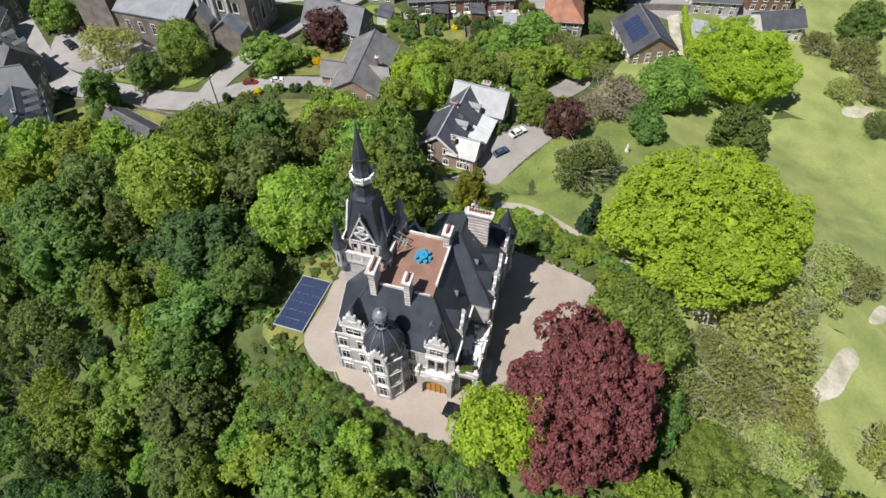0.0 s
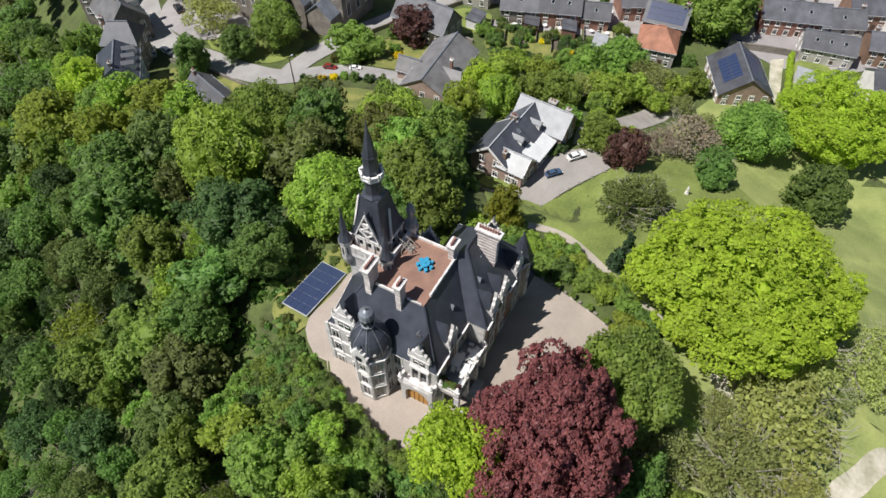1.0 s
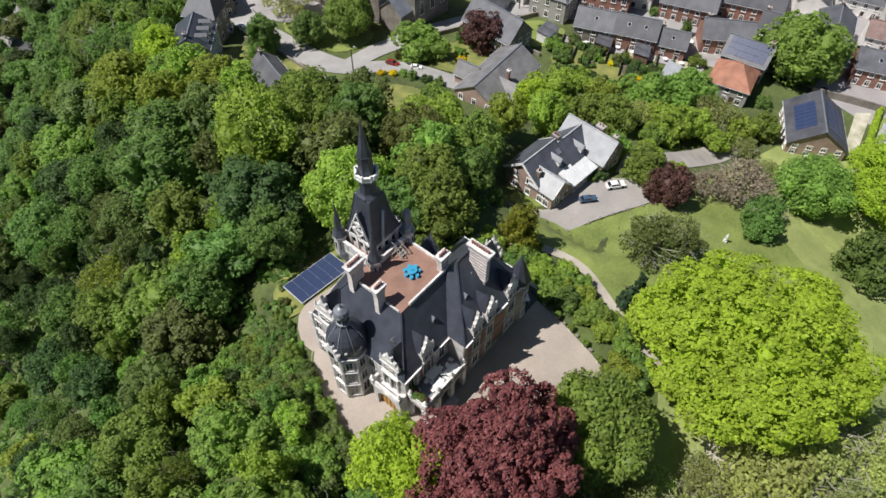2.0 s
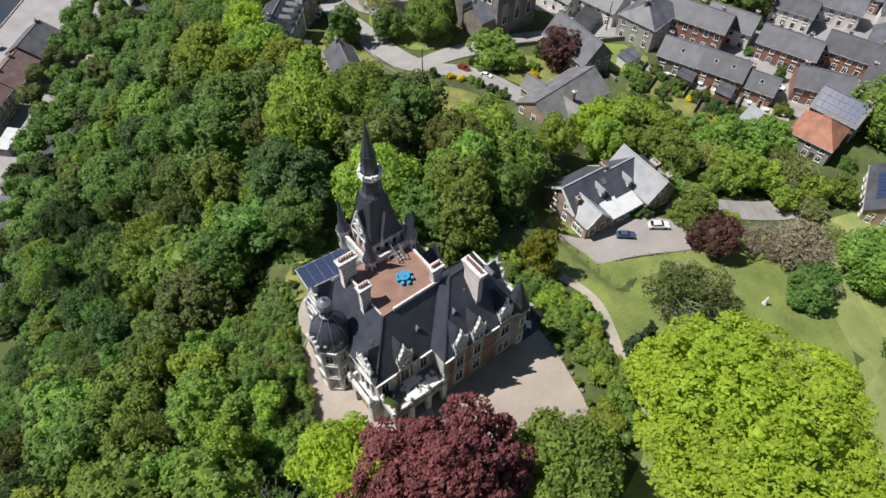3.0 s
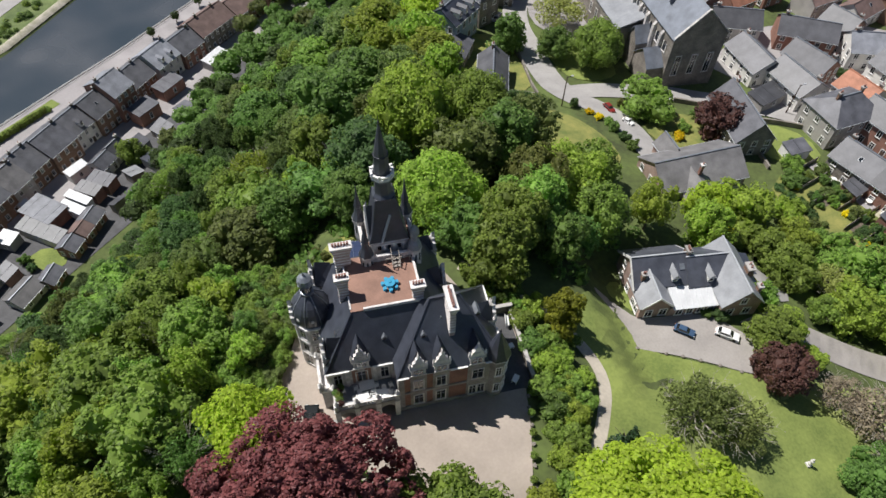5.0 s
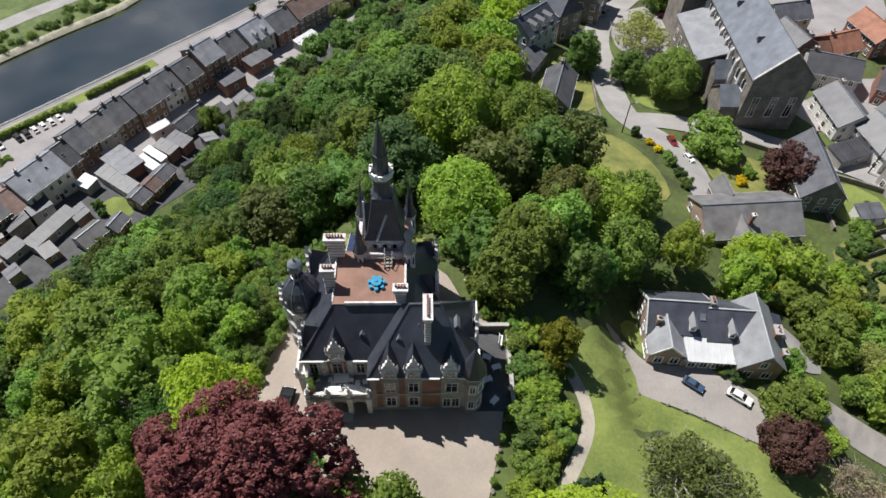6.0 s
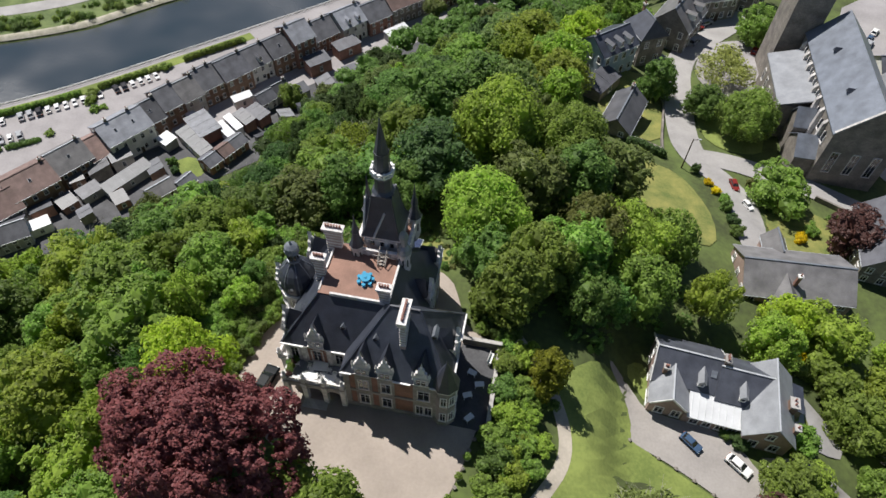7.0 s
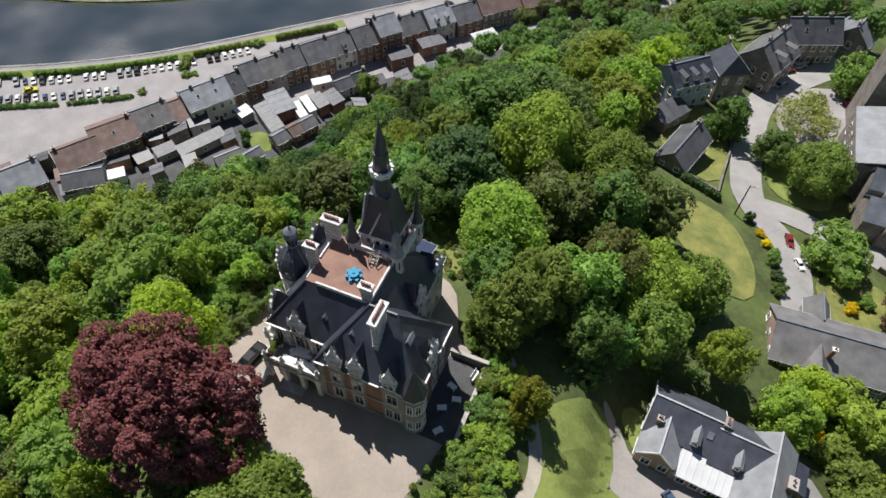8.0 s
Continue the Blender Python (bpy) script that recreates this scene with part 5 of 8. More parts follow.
house(-78.5, 74.1, 68, 5.2, 4.6, 2.6, 1.4, BRICK, SLATE_LIGHT, name="shed", label="small brick outbuilding with a pinkish-grey roof", group=YARD, floors=1, chimneys=0, base=-62)
house(-74.6, 83.2, 65, 4.4, 5.4, 3.4, 1.5, BRICK, SLATE_LIGHT, name="shed", label="end of a brick yard range with a slate roof", group=YARD, floors=1, chimneys=0, base=-62)
house(-72.3, 87.9, 65, 3.8, 5.4, 3.4, 1.5, BRICK, TILE_BROWN, name="shed", label="middle of a brick yard range with a red roof", group=YARD, floors=1, chimneys=0, base=-62)
house(-70.2, 92.4, 65, 4.6, 5.4, 3.4, 1.5, BRICK, SLATE_TOWN, name="shed", label="end of a brick yard range with a slate roof", group=YARD, floors=1, chimneys=0, base=-62)
house(-69.0, 113.9, 57, 5.6, 5.8, 3.6, 1.8, RENDER_WHITE, SLATE_LIGHT, name="shed", label="white yard house with a pale slate roof", group=YARD, chimneys=0, base=-62)
house(-65.8, 119.0, 55, 5.0, 5.4, 3.8, 2.0, RENDER_WHITE, SLATE_TOWN, name="shed", label="white yard house with a dark slate roof", group=YARD, chimneys=1, base=-62)
flat_roofed(-82.5, 90.0, -35, 14.2, 4.2, 3.2, RENDER_GREY, GREY_SHEET, label="long workshop with a pale corrugated roof", fall=0.6)
flat_roofed(-82.8, 97.2, -38, 11.0, 7.0, 3.9, BRICK, SLATE_PALE, label="brick annex with a flat blue-grey roof", fall=0.3)
flat_roofed(-75.4, 96.8, -38, 7.6, 2.4, 3.4, RENDER_WHITE, WHITE_SHEET, label="lean-to with a white sheet roof", fall=0.3)
flat_roofed(-74.0, 100.0, -37, 8.0, 2.2, 3.7, RENDER_WHITE, WHITE_SHEET, label="lean-to with a white sheet roof", fall=0.3)
flat_roofed(-71.6, 103.0, -34, 7.0, 3.6, 3.7, BRICK, SLATE_TOWN, label="brick shed with a dark flat roof")
flat_roofed(-68.4, 106.4, -32, 7.2, 4.2, 3.6, BRICK, SLATE_LIGHT, label="brick annex with a flat slate-grey roof")
flat_roofed(-76.0, 112.4, 45, 6.2, 2.6, 3.4, RENDER_WHITE, WHITE_SHEET, label="white-roofed lean-to in a back yard")
flat_roofed(-91.1, 89.2, -28, 4.6, 4.0, 3.0, RENDER_GREY, WHITE_SHEET, label="low shed with a white sheet roof")
flat_roofed(-89.6, 102.2, -35, 2.6, 2.2, 2.6, RENDER_WHITE, WHITE_SHEET, label="small white-roofed lean-to in a back yard")
flat_roofed(-58.0, 135.5, 46, 8.0, 5.5, 4.6, BRICK, SLATE_LIGHT, label="brick annex with a flat slate-grey roof")
flat_roofed(-51.0, 147.0, 48, 9.0, 5.0, 4.2, BRICK, SLATE_TOWN, label="brick annex with a dark roof")
flat_roofed(-36.0, 160.5, 50, 9.0, 3.6, 3.0, RENDER_GREY, WHITE_SHEET, label="long lean-to with a white sheet roof")
tree(-60.5, 117.0, 4.0, 7.0, "fresh", CROWNS[1], tall=4.2, label="round green tree in a back yard")
shrub(-86.5, 82.0, 1.8, 3.0, "mid", "leafy bush in a back yard", "yard bushes")
shrub(-84.5, 79.0, 1.5, 2.4, "dark", "leafy bush in a back yard", "yard bushes")
yard = smooth_ring([(-87.5, 82.5), (-82, 87.0), (-76, 82.0), (-76.5, 78.5), (-81, 77.5)], 1)
drape("yard_lawn", yard, GRASS, 0.12, "small sunlit lawn behind the quay houses", "lawn")

T = "town terraces"
house(103.6, 31.2, -69, 9.8, 8.6, 4.4, 2.7, RUBBLE, SLATE_TOWN, label="stone terraced house with a slate roof", group=T, sides=(1, 0, 0, 1), skylights=1)
house(107, 21.8, -70, 10.2, 8.6, 4.4, 2.7, BRICK, SLATE_TOWN, label="brick terraced house with a slate roof", group=T, sides=(1, 0, 0, 1), skylights=2)
house(109.6, 13.2, -71, 7, 7, 3.6, 2.3, BRICK, SLATE_TOWN, label="small brick house at the end of a terrace", group=T, sides=(1, 0, 0, 1), skylights=1)
house(107.6, 45.6, 8, 12.5, 10.0, 6.5, 3.4, RENDER_GREY, SLATE_LIGHT, label="tall grey house with a hipped slate roof", hip=4.0, sides=(1, 1, 1, 1), chimneys=2)
house(116.4, 37.6, -72, 16.0, 8.5, 6.5, 2.8, BRICK, SLATE_TOWN, label="long red brick house with a slate roof", sides=(1, 0, 0, 0), chimneys=3)
house(105.5, 59, -80, 11.5, 8.5, 4.5, 2.7, RENDER_WHITE, SLATE_TOWN, label="white terraced house with a slate roof", group=T, sides=(1, 0, 0, 1))
house(100.6, 69.5, -86, 12, 8.5, 4.5, 2.7, RENDER_WHITE, SLATE_TOWN, label="white terraced house with a slate roof", group=T, sides=(1, 0, 0, 1))
house(114, 66, -70, 11, 8, 4.6, 2.7, BRICK, SLATE_LIGHT, label="brick house with a pale slate roof", group=T, sides=(1, 0, 0, 1))
house(131.3, 56.9, -78, 10.0, 8.5, 6.0, 3.0, RENDER_WHITE, SLATE_LIGHT, label="white rendered house with rows of windows", sides=(1, 1, 1, 1))
house(132.8, 68.5, -18, 12.5, 8.5, 5.5, 3.0, RENDER_WHITE, SLATE_PALE, label="white house with a pale slate roof", sides=(1, 1, 1, 1))
house(143.0, 62.0, 22, 15.0, 8.5, 5.5, 3.0, RENDER_WHITE, SLATE_LIGHT, label="white house with a grey slate roof", sides=(1, 1, 1, 1))
house(120.5, 78, -30, 14, 9, 4.8, 2.7, BRICK, SLATE_TOWN, label="brick house with a slate roof", group=T, sides=(1, 0, 0, 1))
house(104.5, 86, -20, 12, 9, 4.6, 2.7, RENDER_GREY, SLATE_TOWN, label="grey rendered house with a slate roof", group=T, sides=(1, 0, 0, 1))
house(113.9, -3.6, -84, 10.0, 8.0, 5.6, 3.0, BRICK_BROWN, SLATE_TOWN, name="house", label="brick house with solar panels on its roof", sides=(1, 1, 1, 1))
house(104.0, -4.6, -80, 9.0, 9.0, 4.6, 3.4, RENDER_GREY, TILE_ORANGE, name="house", label="pyramid-roofed house with orange tiles", hip=4.0, sides=(1, 1, 1, 1), chimneys=0)
house(134, -31, -72, 16, 9, 4.8, 2.7, BRICK, SLATE_LIGHT, label="red brick terraced house with a slate roof", group=T, sides=(1, 0, 0, 1), skylights=2, chimneys=2)
house(128.5, -16, -72, 12, 9, 4.8, 2.7, BRICK, SLATE_TOWN, label="red brick terraced house with a slate roof", group=T, sides=(1, 0, 0, 1), skylights=2)
house(124.8, -41.0, -80, 12.0, 7.5, 4.0, 2.4, RENDER_GREY, SLATE_TOWN, label="low house with roof windows", sides=(1, 1, 1, 1), skylights=3, chimneys=0)
house(121, 4.6, -60, 12, 8.5, 4.8, 2.7, BRICK, SLATE_TOWN, label="red brick terraced house with a slate roof", group=T, sides=(1, 0, 0, 1))
house(128, 18, -72, 14, 8.5, 5, 2.7, BRICK, SLATE_TOWN, label="red brick terraced house with a slate roof", group=T, sides=(1, 0, 0, 1), chimneys=2)
house(125, 33, -72, 12, 8.5, 5, 2.7, RENDER_WHITE, SLATE_TOWN, label="white terraced house with a slate roof", group=T, sides=(1, 0, 0, 1))
house(140, 6, -72, 16, 9, 5, 2.7, BRICK, SLATE_TOWN, label="red brick terraced house with a slate roof", group=T, sides=(1, 0, 0, 1), chimneys=2)
far = house(101.0, -25.0, -155, 13.6, 11.6, 3.2, 4.0, LODGE_BRICK, SLATE_LIGHT, name="house", label="brick bungalow with dark solar panels on its roof", sides=(1, 1, 1, 1), chimneys=0)
flat_roofed(93.6, 39.0, 5, 5.0, 3.4, 2.4, WHITE_PAINT, SLATE_LIGHT, label="small white garden shed with a grey roof")
flat_roofed(97.5, 57.0, 20, 9.0, 4.6, 2.6, RENDER_GREY, SLATE_TOWN, label="row of low garages with dark flat roofs")
flat_roofed(99.0, 26.0, 20, 4.0, 3.4, 2.4, BRICK, SLATE_TOWN, label="small brick garden outhouse")
flat_roofed(101.5, 17.0, 20, 4.4, 3.4, 2.4, BRICK, SLATE_LIGHT, label="small brick garden outhouse")
flat_roofed(99.0, 8.0, 10, 6.0, 3.0, 2.2, GREY_WOOD, ZINC, label="wooden garden shed with a sheet roof")
flat_roofed(110.5, -38.5, 10, 5.0, 3.6, 2.2, WHITE_PLASTIC, ZINC, name="greenhouse", label="pale garden greenhouse with a sheet roof")


def infill():
    """Back-yard annexes along the quay row and the tightly set houses of the town."""
    rng = random.Random(21)
    sheds = [(o.location.x, o.location.y) for o in scene.objects if o.get("category") == "shed"]
    walls, roofs = (BRICK, RENDER_GREY, RUBBLE, BRICK_BROWN), (SLATE_TOWN, SLATE_TOWN, SLATE_LIGHT, SLATE_TOWN, SLATE, SLATE, GREY_SHEET, SLATE_LICHEN, TILE_BROWN)
    for lo, hi, off, size, gap in ((-66, 140, 125.5, (3.2, 6.0), (2.0, 6.5)), (-60, 130, 118.5, (3.0, 6.0), (1.5, 6.0)), (-50, 120, 112.0, (2.6, 4.4), (4.0, 10.0))):
        u = lo
        while u < hi:
            d = off + rng.uniform(-1.5, 1.5) - 0.02 * u
            L, W = rng.uniform(*size), rng.uniform(*size)
            if d < wood_edge(u) + 2:
                u += L + rng.uniform(*gap)
                continue
            x, y = 0.683 * u - 0.7335 * d, 0.733 * u + 0.683 * d
            if any((x - a) ** 2 + (y - b) ** 2 < 36 for a, b in sheds):
                u += L
                continue
            flat_roofed(x, y, 47 + rng.choice((0, 90, 180, 270)) + rng.uniform(-5, 5), L, W, rng.uniform(2.6, 4.6 if off > 120 else 3.2), rng.choice(walls), rng.choice(roofs), label="small back-yard annex with a low roof", group="annexes", fall=rng.uniform(0.3, 1.6))
            u += L + rng.uniform(*gap)
    spots = [(o.location.x, o.location.y) for o in scene.objects if o.get("category") == "house"]
    for _ in range(700):
        x, y = rng.uniform(97, 172), rng.uniform(-62, 112)
        if any((x - a) ** 2 + (y - b) ** 2 < 11.0 ** 2 for a, b in spots) or (x < 114 and 20 > y > -62) or (x < 104 and y < 66) or math.hypot(x - 120, y + 12) < 14 or math.hypot(x - 112, y + 40) < 13 or (117 < x < 126 and -30 < y < 60 and rng.random() < 0.7):
            continue
        spots.append((x, y))
        house(x, y, rng.choice((-72, 18)) + rng.uniform(-6, 6), rng.uniform(8, 11.5), rng.uniform(7.4, 8.8), rng.uniform(4.0, 5.4), rng.uniform(2.2, 2.9), rng.choice((BRICK, RENDER_WHITE, RENDER_GREY, BRICK_BROWN, RENDER_WHITE)),
              rng.choice((SLATE_TOWN, SLATE_TOWN, SLATE_LIGHT, SLATE_LIGHT, TILE_BROWN, TILE_ORANGE)), label="small town house with a pitched roof", group=T, sides=(1, 0, 0, 1), skylights=rng.choice((0, 0, 1)))
    for _ in range(60):
        x, y = rng.uniform(84, 101), rng.uniform(4, 34)
        shrub(x, y, rng.uniform(0.7, 1.7), rng.uniform(1.0, 2.4), rng.choice(("mid", "fresh", "olive", "dark")), "small bush in a back garden", "garden bushes")
    for _ in range(22):
        x, y = rng.uniform(96, 150), rng.uniform(-50, 100)
        if not any((x - a) ** 2 + (y - b) ** 2 < 7.5 ** 2 for a, b in spots):
            shrub(x, y, rng.uniform(1.2, 2.4), rng.uniform(2.0, 4.0), rng.choice(("mid", "fresh", "dark")), "small tree in a town yard", "garden bushes")


infill()


def roof_panels(parent, L, W, eaves, rise, rows, cols, side=-1, share=0.9):
    """Solar modules laid on one slope of a roof."""
    slope = math.atan2(rise, W / 2)
    run = math.hypot(rise, W / 2) * share
    w, h = L * share / cols, run / rows
    bm = bmesh.new()
    box(bm, -w / 2 + 0.04, w / 2 - 0.04, -h / 2 + 0.04, h / 2 - 0.04, 0, 0.05)
    me = mesh_of("solar_panel", bm, PANEL)
    for i in range(cols):
        for j in range(rows):
            k = (j + 0.5) / rows * share + (1 - share) / 2
            y, z = side * (W / 2) * (1 - k), eaves + rise * k + 0.22
            shared("solar_panel", me, parent, pose(((i + 0.5) / cols - 0.5) * L * share, y, z, math.degrees(slope) * -side))


for o in list(scene.objects):
    if o.get("label") == "brick house with solar panels on its roof":
        roof_panels(o, 10.0, 8.0, 5.6, 3.0, 3, 7, side=-1)
roof_panels(far, 13.6, 11.6, 3.2, 4.0, 3, 6, side=1, share=0.7)
roof_panels(far, 13.6, 11.6, 3.2, 4.0, 2, 7, side=-1, share=0.6)
low = house(106.5, -46.5, -150, 9.0, 8.0, 3.6, 2.6, RENDER_GREY, SLATE_LIGHT, name="house", label="small house with deep blue solar panels on its roof", sides=(1, 1, 1, 1), chimneys=0)
roof_panels(low, 9.0, 8.0, 3.6, 2.6, 2, 5, side=1, share=0.8)
roof_panels(low, 9.0, 8.0, 3.6, 2.6, 2, 5, side=-1, share=0.8)

# village: cottages beside the road
house(36.0, 74.6, 73, 12.4, 6.6, 3.4, 2.8, RUBBLE, SLATE_TOWN, name="cottage", label="stone cottage with a dark slate roof", sides=(1, 1, 1, 1))
flat_roofed(31.4, 87.0, 60, 9.0, 4.6, 2.8, RUBBLE, SLATE_LIGHT, label="stone lean-to with a slate roof", fall=1.2)
house(31.8, 97.2, 44, 10.5, 8.6, 7.3, 2.9, RENDER_BLUE, SLATE, name="house", label="blue-grey rendered house with white dormers", sides=(1, 1, 1, 1), dormers=3)
house(40.6, 104.6, -60, 8.0, 7.0, 8.0, 3.4, RUBBLE, SLATE, name="house", label="tall dark stone house with a slate roof", hip=2.0, sides=(1, 1, 1, 1))
house(49.4, 115.8, 66, 12.5, 9.6, 6.6, 4.8, RUBBLE, SLATE_LICHEN, name="house", label="large stone house with a weathered slate roof", sides=(1, 1, 1, 1), chimneys=2, dormers=2)
house(58.4, 131.2, 24, 13.0, 9.0, 6.4, 4.2, RUBBLE, SLATE_LIGHT, name="house", label="dark stone house with a slate roof", sides=(1, 1, 1, 1), chimneys=2, skylights=2)
house(70.4, 138.6, 70, 11.0, 8.6, 6.0, 3.8, RUBBLE, SLATE_PALE, name="house", label="stone house with a pale slate roof", sides=(1, 1, 1, 1))
tree(112.5, 133.5, 5.0, 10.0, "lime", CROWNS[2], tall=5.4, label="light green tree on the paved square")
tree(39.0, 117.0, 4.6, 10.0, "fresh", CROWNS[1], tall=5.4)
tree(70.5, 118.5, 5.4, 10.0, "fresh", CROWNS[0], tall=5.6)

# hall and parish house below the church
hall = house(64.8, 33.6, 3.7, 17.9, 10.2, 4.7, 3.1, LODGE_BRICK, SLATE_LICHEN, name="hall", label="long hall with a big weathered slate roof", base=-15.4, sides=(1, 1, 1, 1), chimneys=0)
bm = bmesh.new()
loft(bm, [(-5.2, -7.3, 3.8), (0.8, -7.3, 3.8), (-2.2, -6.1, 7.0)], [(-5.2, -1.0, 3.8), (0.8, -1.0, 3.8), (-2.2, -1.0, 7.0)])
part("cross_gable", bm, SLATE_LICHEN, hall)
bm = bmesh.new()
box(bm, -4.9, 0.5, -6.9, -4.9, -3, 3.8)
part("cross_wall", bm, LODGE_BRICK, hall)
chimney(hall, -0.9, -3.2, 5.4, 8.3, 0.6, 0.5, BRICK, 1)
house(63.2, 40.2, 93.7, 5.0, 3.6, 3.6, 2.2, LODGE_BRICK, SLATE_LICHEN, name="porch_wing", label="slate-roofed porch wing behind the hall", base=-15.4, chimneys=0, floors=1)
house(84.6, 48.2, -95, 15.0, 8.6, 4.6, 4.4, RUBBLE, SLATE_LIGHT, name="house", label="stone parish house with a grey slate roof", sides=(1, 1, 1, 1))


def church():
    """Nave, side aisle, low chapels and a tower, all of rubble stone under slate."""
    t = thing("church", pose(0, 0, -19.6), "large stone church with a steep grey slate roof", "church")
    def block(name, x0, x1, y0, y1, e, ridge, mats=(RUBBLE, SLATE_CHURCH), along_y=True):
        bm = bmesh.new()
        xm, ym = (x0 + x1) / 2, (y0 + y1) / 2
        if along_y:
            out = [(x0, -3), (x1, -3), (x1, e), (xm, ridge), (x0, e)]
            plate(bm, out, y0, y1)
        else:
            out = [(y0, -3), (y1, -3), (y1, e), (ym, ridge), (y0, e)]
            loft(bm, [(x0, a, b) for a, b in out], [(x1, a, b) for a, b in out])
        wall = part(name, bm, mats[0], t)
        bm = bmesh.new()
        L, W = (y1 - y0, x1 - x0) if along_y else (x1 - x0, y1 - y0)
        gable_roof(bm, L, W, ridge - e, over=0.3, thick=0.2)
        r = part("roof", bm, mats[1], wall)
        r.matrix_basis = pose(xm, ym, e + 0.02, 0, 0, 90 if along_y else 0)
        return wall
    nave = block("nave", 75.0, 88.0, 66.5, 101, 14.2, 20.6)
    block("chapel", 71.0, 76.0, 67.5, 74.5, 6.5, 9.5, along_y=False)
    block("porch", 71.4, 75.2, 75.5, 80.0, 8.0, 11.0, along_y=False)
    bm = bmesh.new()
    box(bm, 68.2, 75.2, 80, 98.5, -3, 9.2)
    aisle = part("aisle", bm, RUBBLE, t)
    bm = bmesh.new()
    loft(bm, [(67.9, 79.8, 9.1), (75.2, 79.8, 11.4), (75.2, 98.7, 11.4), (67.9, 98.7, 9.1)], [(67.9, 79.8, 9.4), (75.2, 79.8, 11.7), (75.2, 98.7, 11.7), (67.9, 98.7, 9.4)])
    part("aisle_roof", bm, PALE_GLARE_SLATE, aisle)
    bm = bmesh.new()
    box(bm, 70.0, 77.5, 101.5, 111.0, -3, 24)
    tower = part("tower", bm, RUBBLE, t)
    bm = bmesh.new()
    loft(bm, rect(69.6, 77.9, 101.1, 111.4, 24), [(73.75, 106.25, 36)])
    part("spire", bm, SLATE, tower)
    for i in range(8):
        yy = 69.5 + i * 3.9
        bm = bmesh.new()
        plate(bm, [(-0.6, 0), (0.6, 0), (0.6, 1.7), (0.3, 2.3), (0, 2.5), (-0.3, 2.3), (-0.6, 1.7)], -0.06, 0.1)
        w = part("clerestory_window", bm, PANE, t)
        w.matrix_basis = pose(74.97, yy, 10.9 if yy > 79 else 9.6, 0, 0, -90)
        bm = bmesh.new()
        box(bm, -0.85, -0.62, -0.12, 0.1, -0.2, 2.0)
        box(bm, 0.62, 0.85, -0.12, 0.1, -0.2, 2.0)
        box(bm, -0.85, 0.85, -0.16, 0.1, -0.4, -0.2)
        part("surround", bm, STONE_TRIM, w)
        bm = bmesh.new()
        loft(bm, rect(73.9, 75.1, yy + 1.5, yy + 2.3, -3), rect(74.3, 75.1, yy + 1.5, yy + 2.3, 12.6), rect(74.9, 75.1, yy + 1.5, yy + 2.3, 13.4))
        part("buttress", bm, STONE, t)
    for i in range(5):
        window(t, 68.18, 82 + i * 3.4, 4.5, 1.0, 2.6, -90, STONE_TRIM)
    for k in (0, 1):
        bm = bmesh.new()
        beam(bm, (75.0 + 6.5 * k, 66.45, 14.4 + 6.4 * k), (81.5 + 6.5 * k, 66.45, 20.9 - 6.4 * k), 0.5, 0.35)
        part("gable_coping", bm, STONE, nave)
    for x in (77.5, 81.5, 85.5):
        window(t, x, 66.48, 4.5, 1.3, 5.0, 0, STONE_TRIM)
    for yy in (76, 90):
        bm = bmesh.new()
        loft(bm, [(-0.5, -0.9, 0), (0.5, -0.9, 0), (0, -0.9, 0.9)], [(-0.5, 0.9, 0), (0.5, 0.9, 0), (0, 0.9, 0.9)])
        part("roof_vent", bm, SLATE, nave).matrix_basis = pose(78.2, yy, 17.4, 0, 0, -90)
    return t


church()


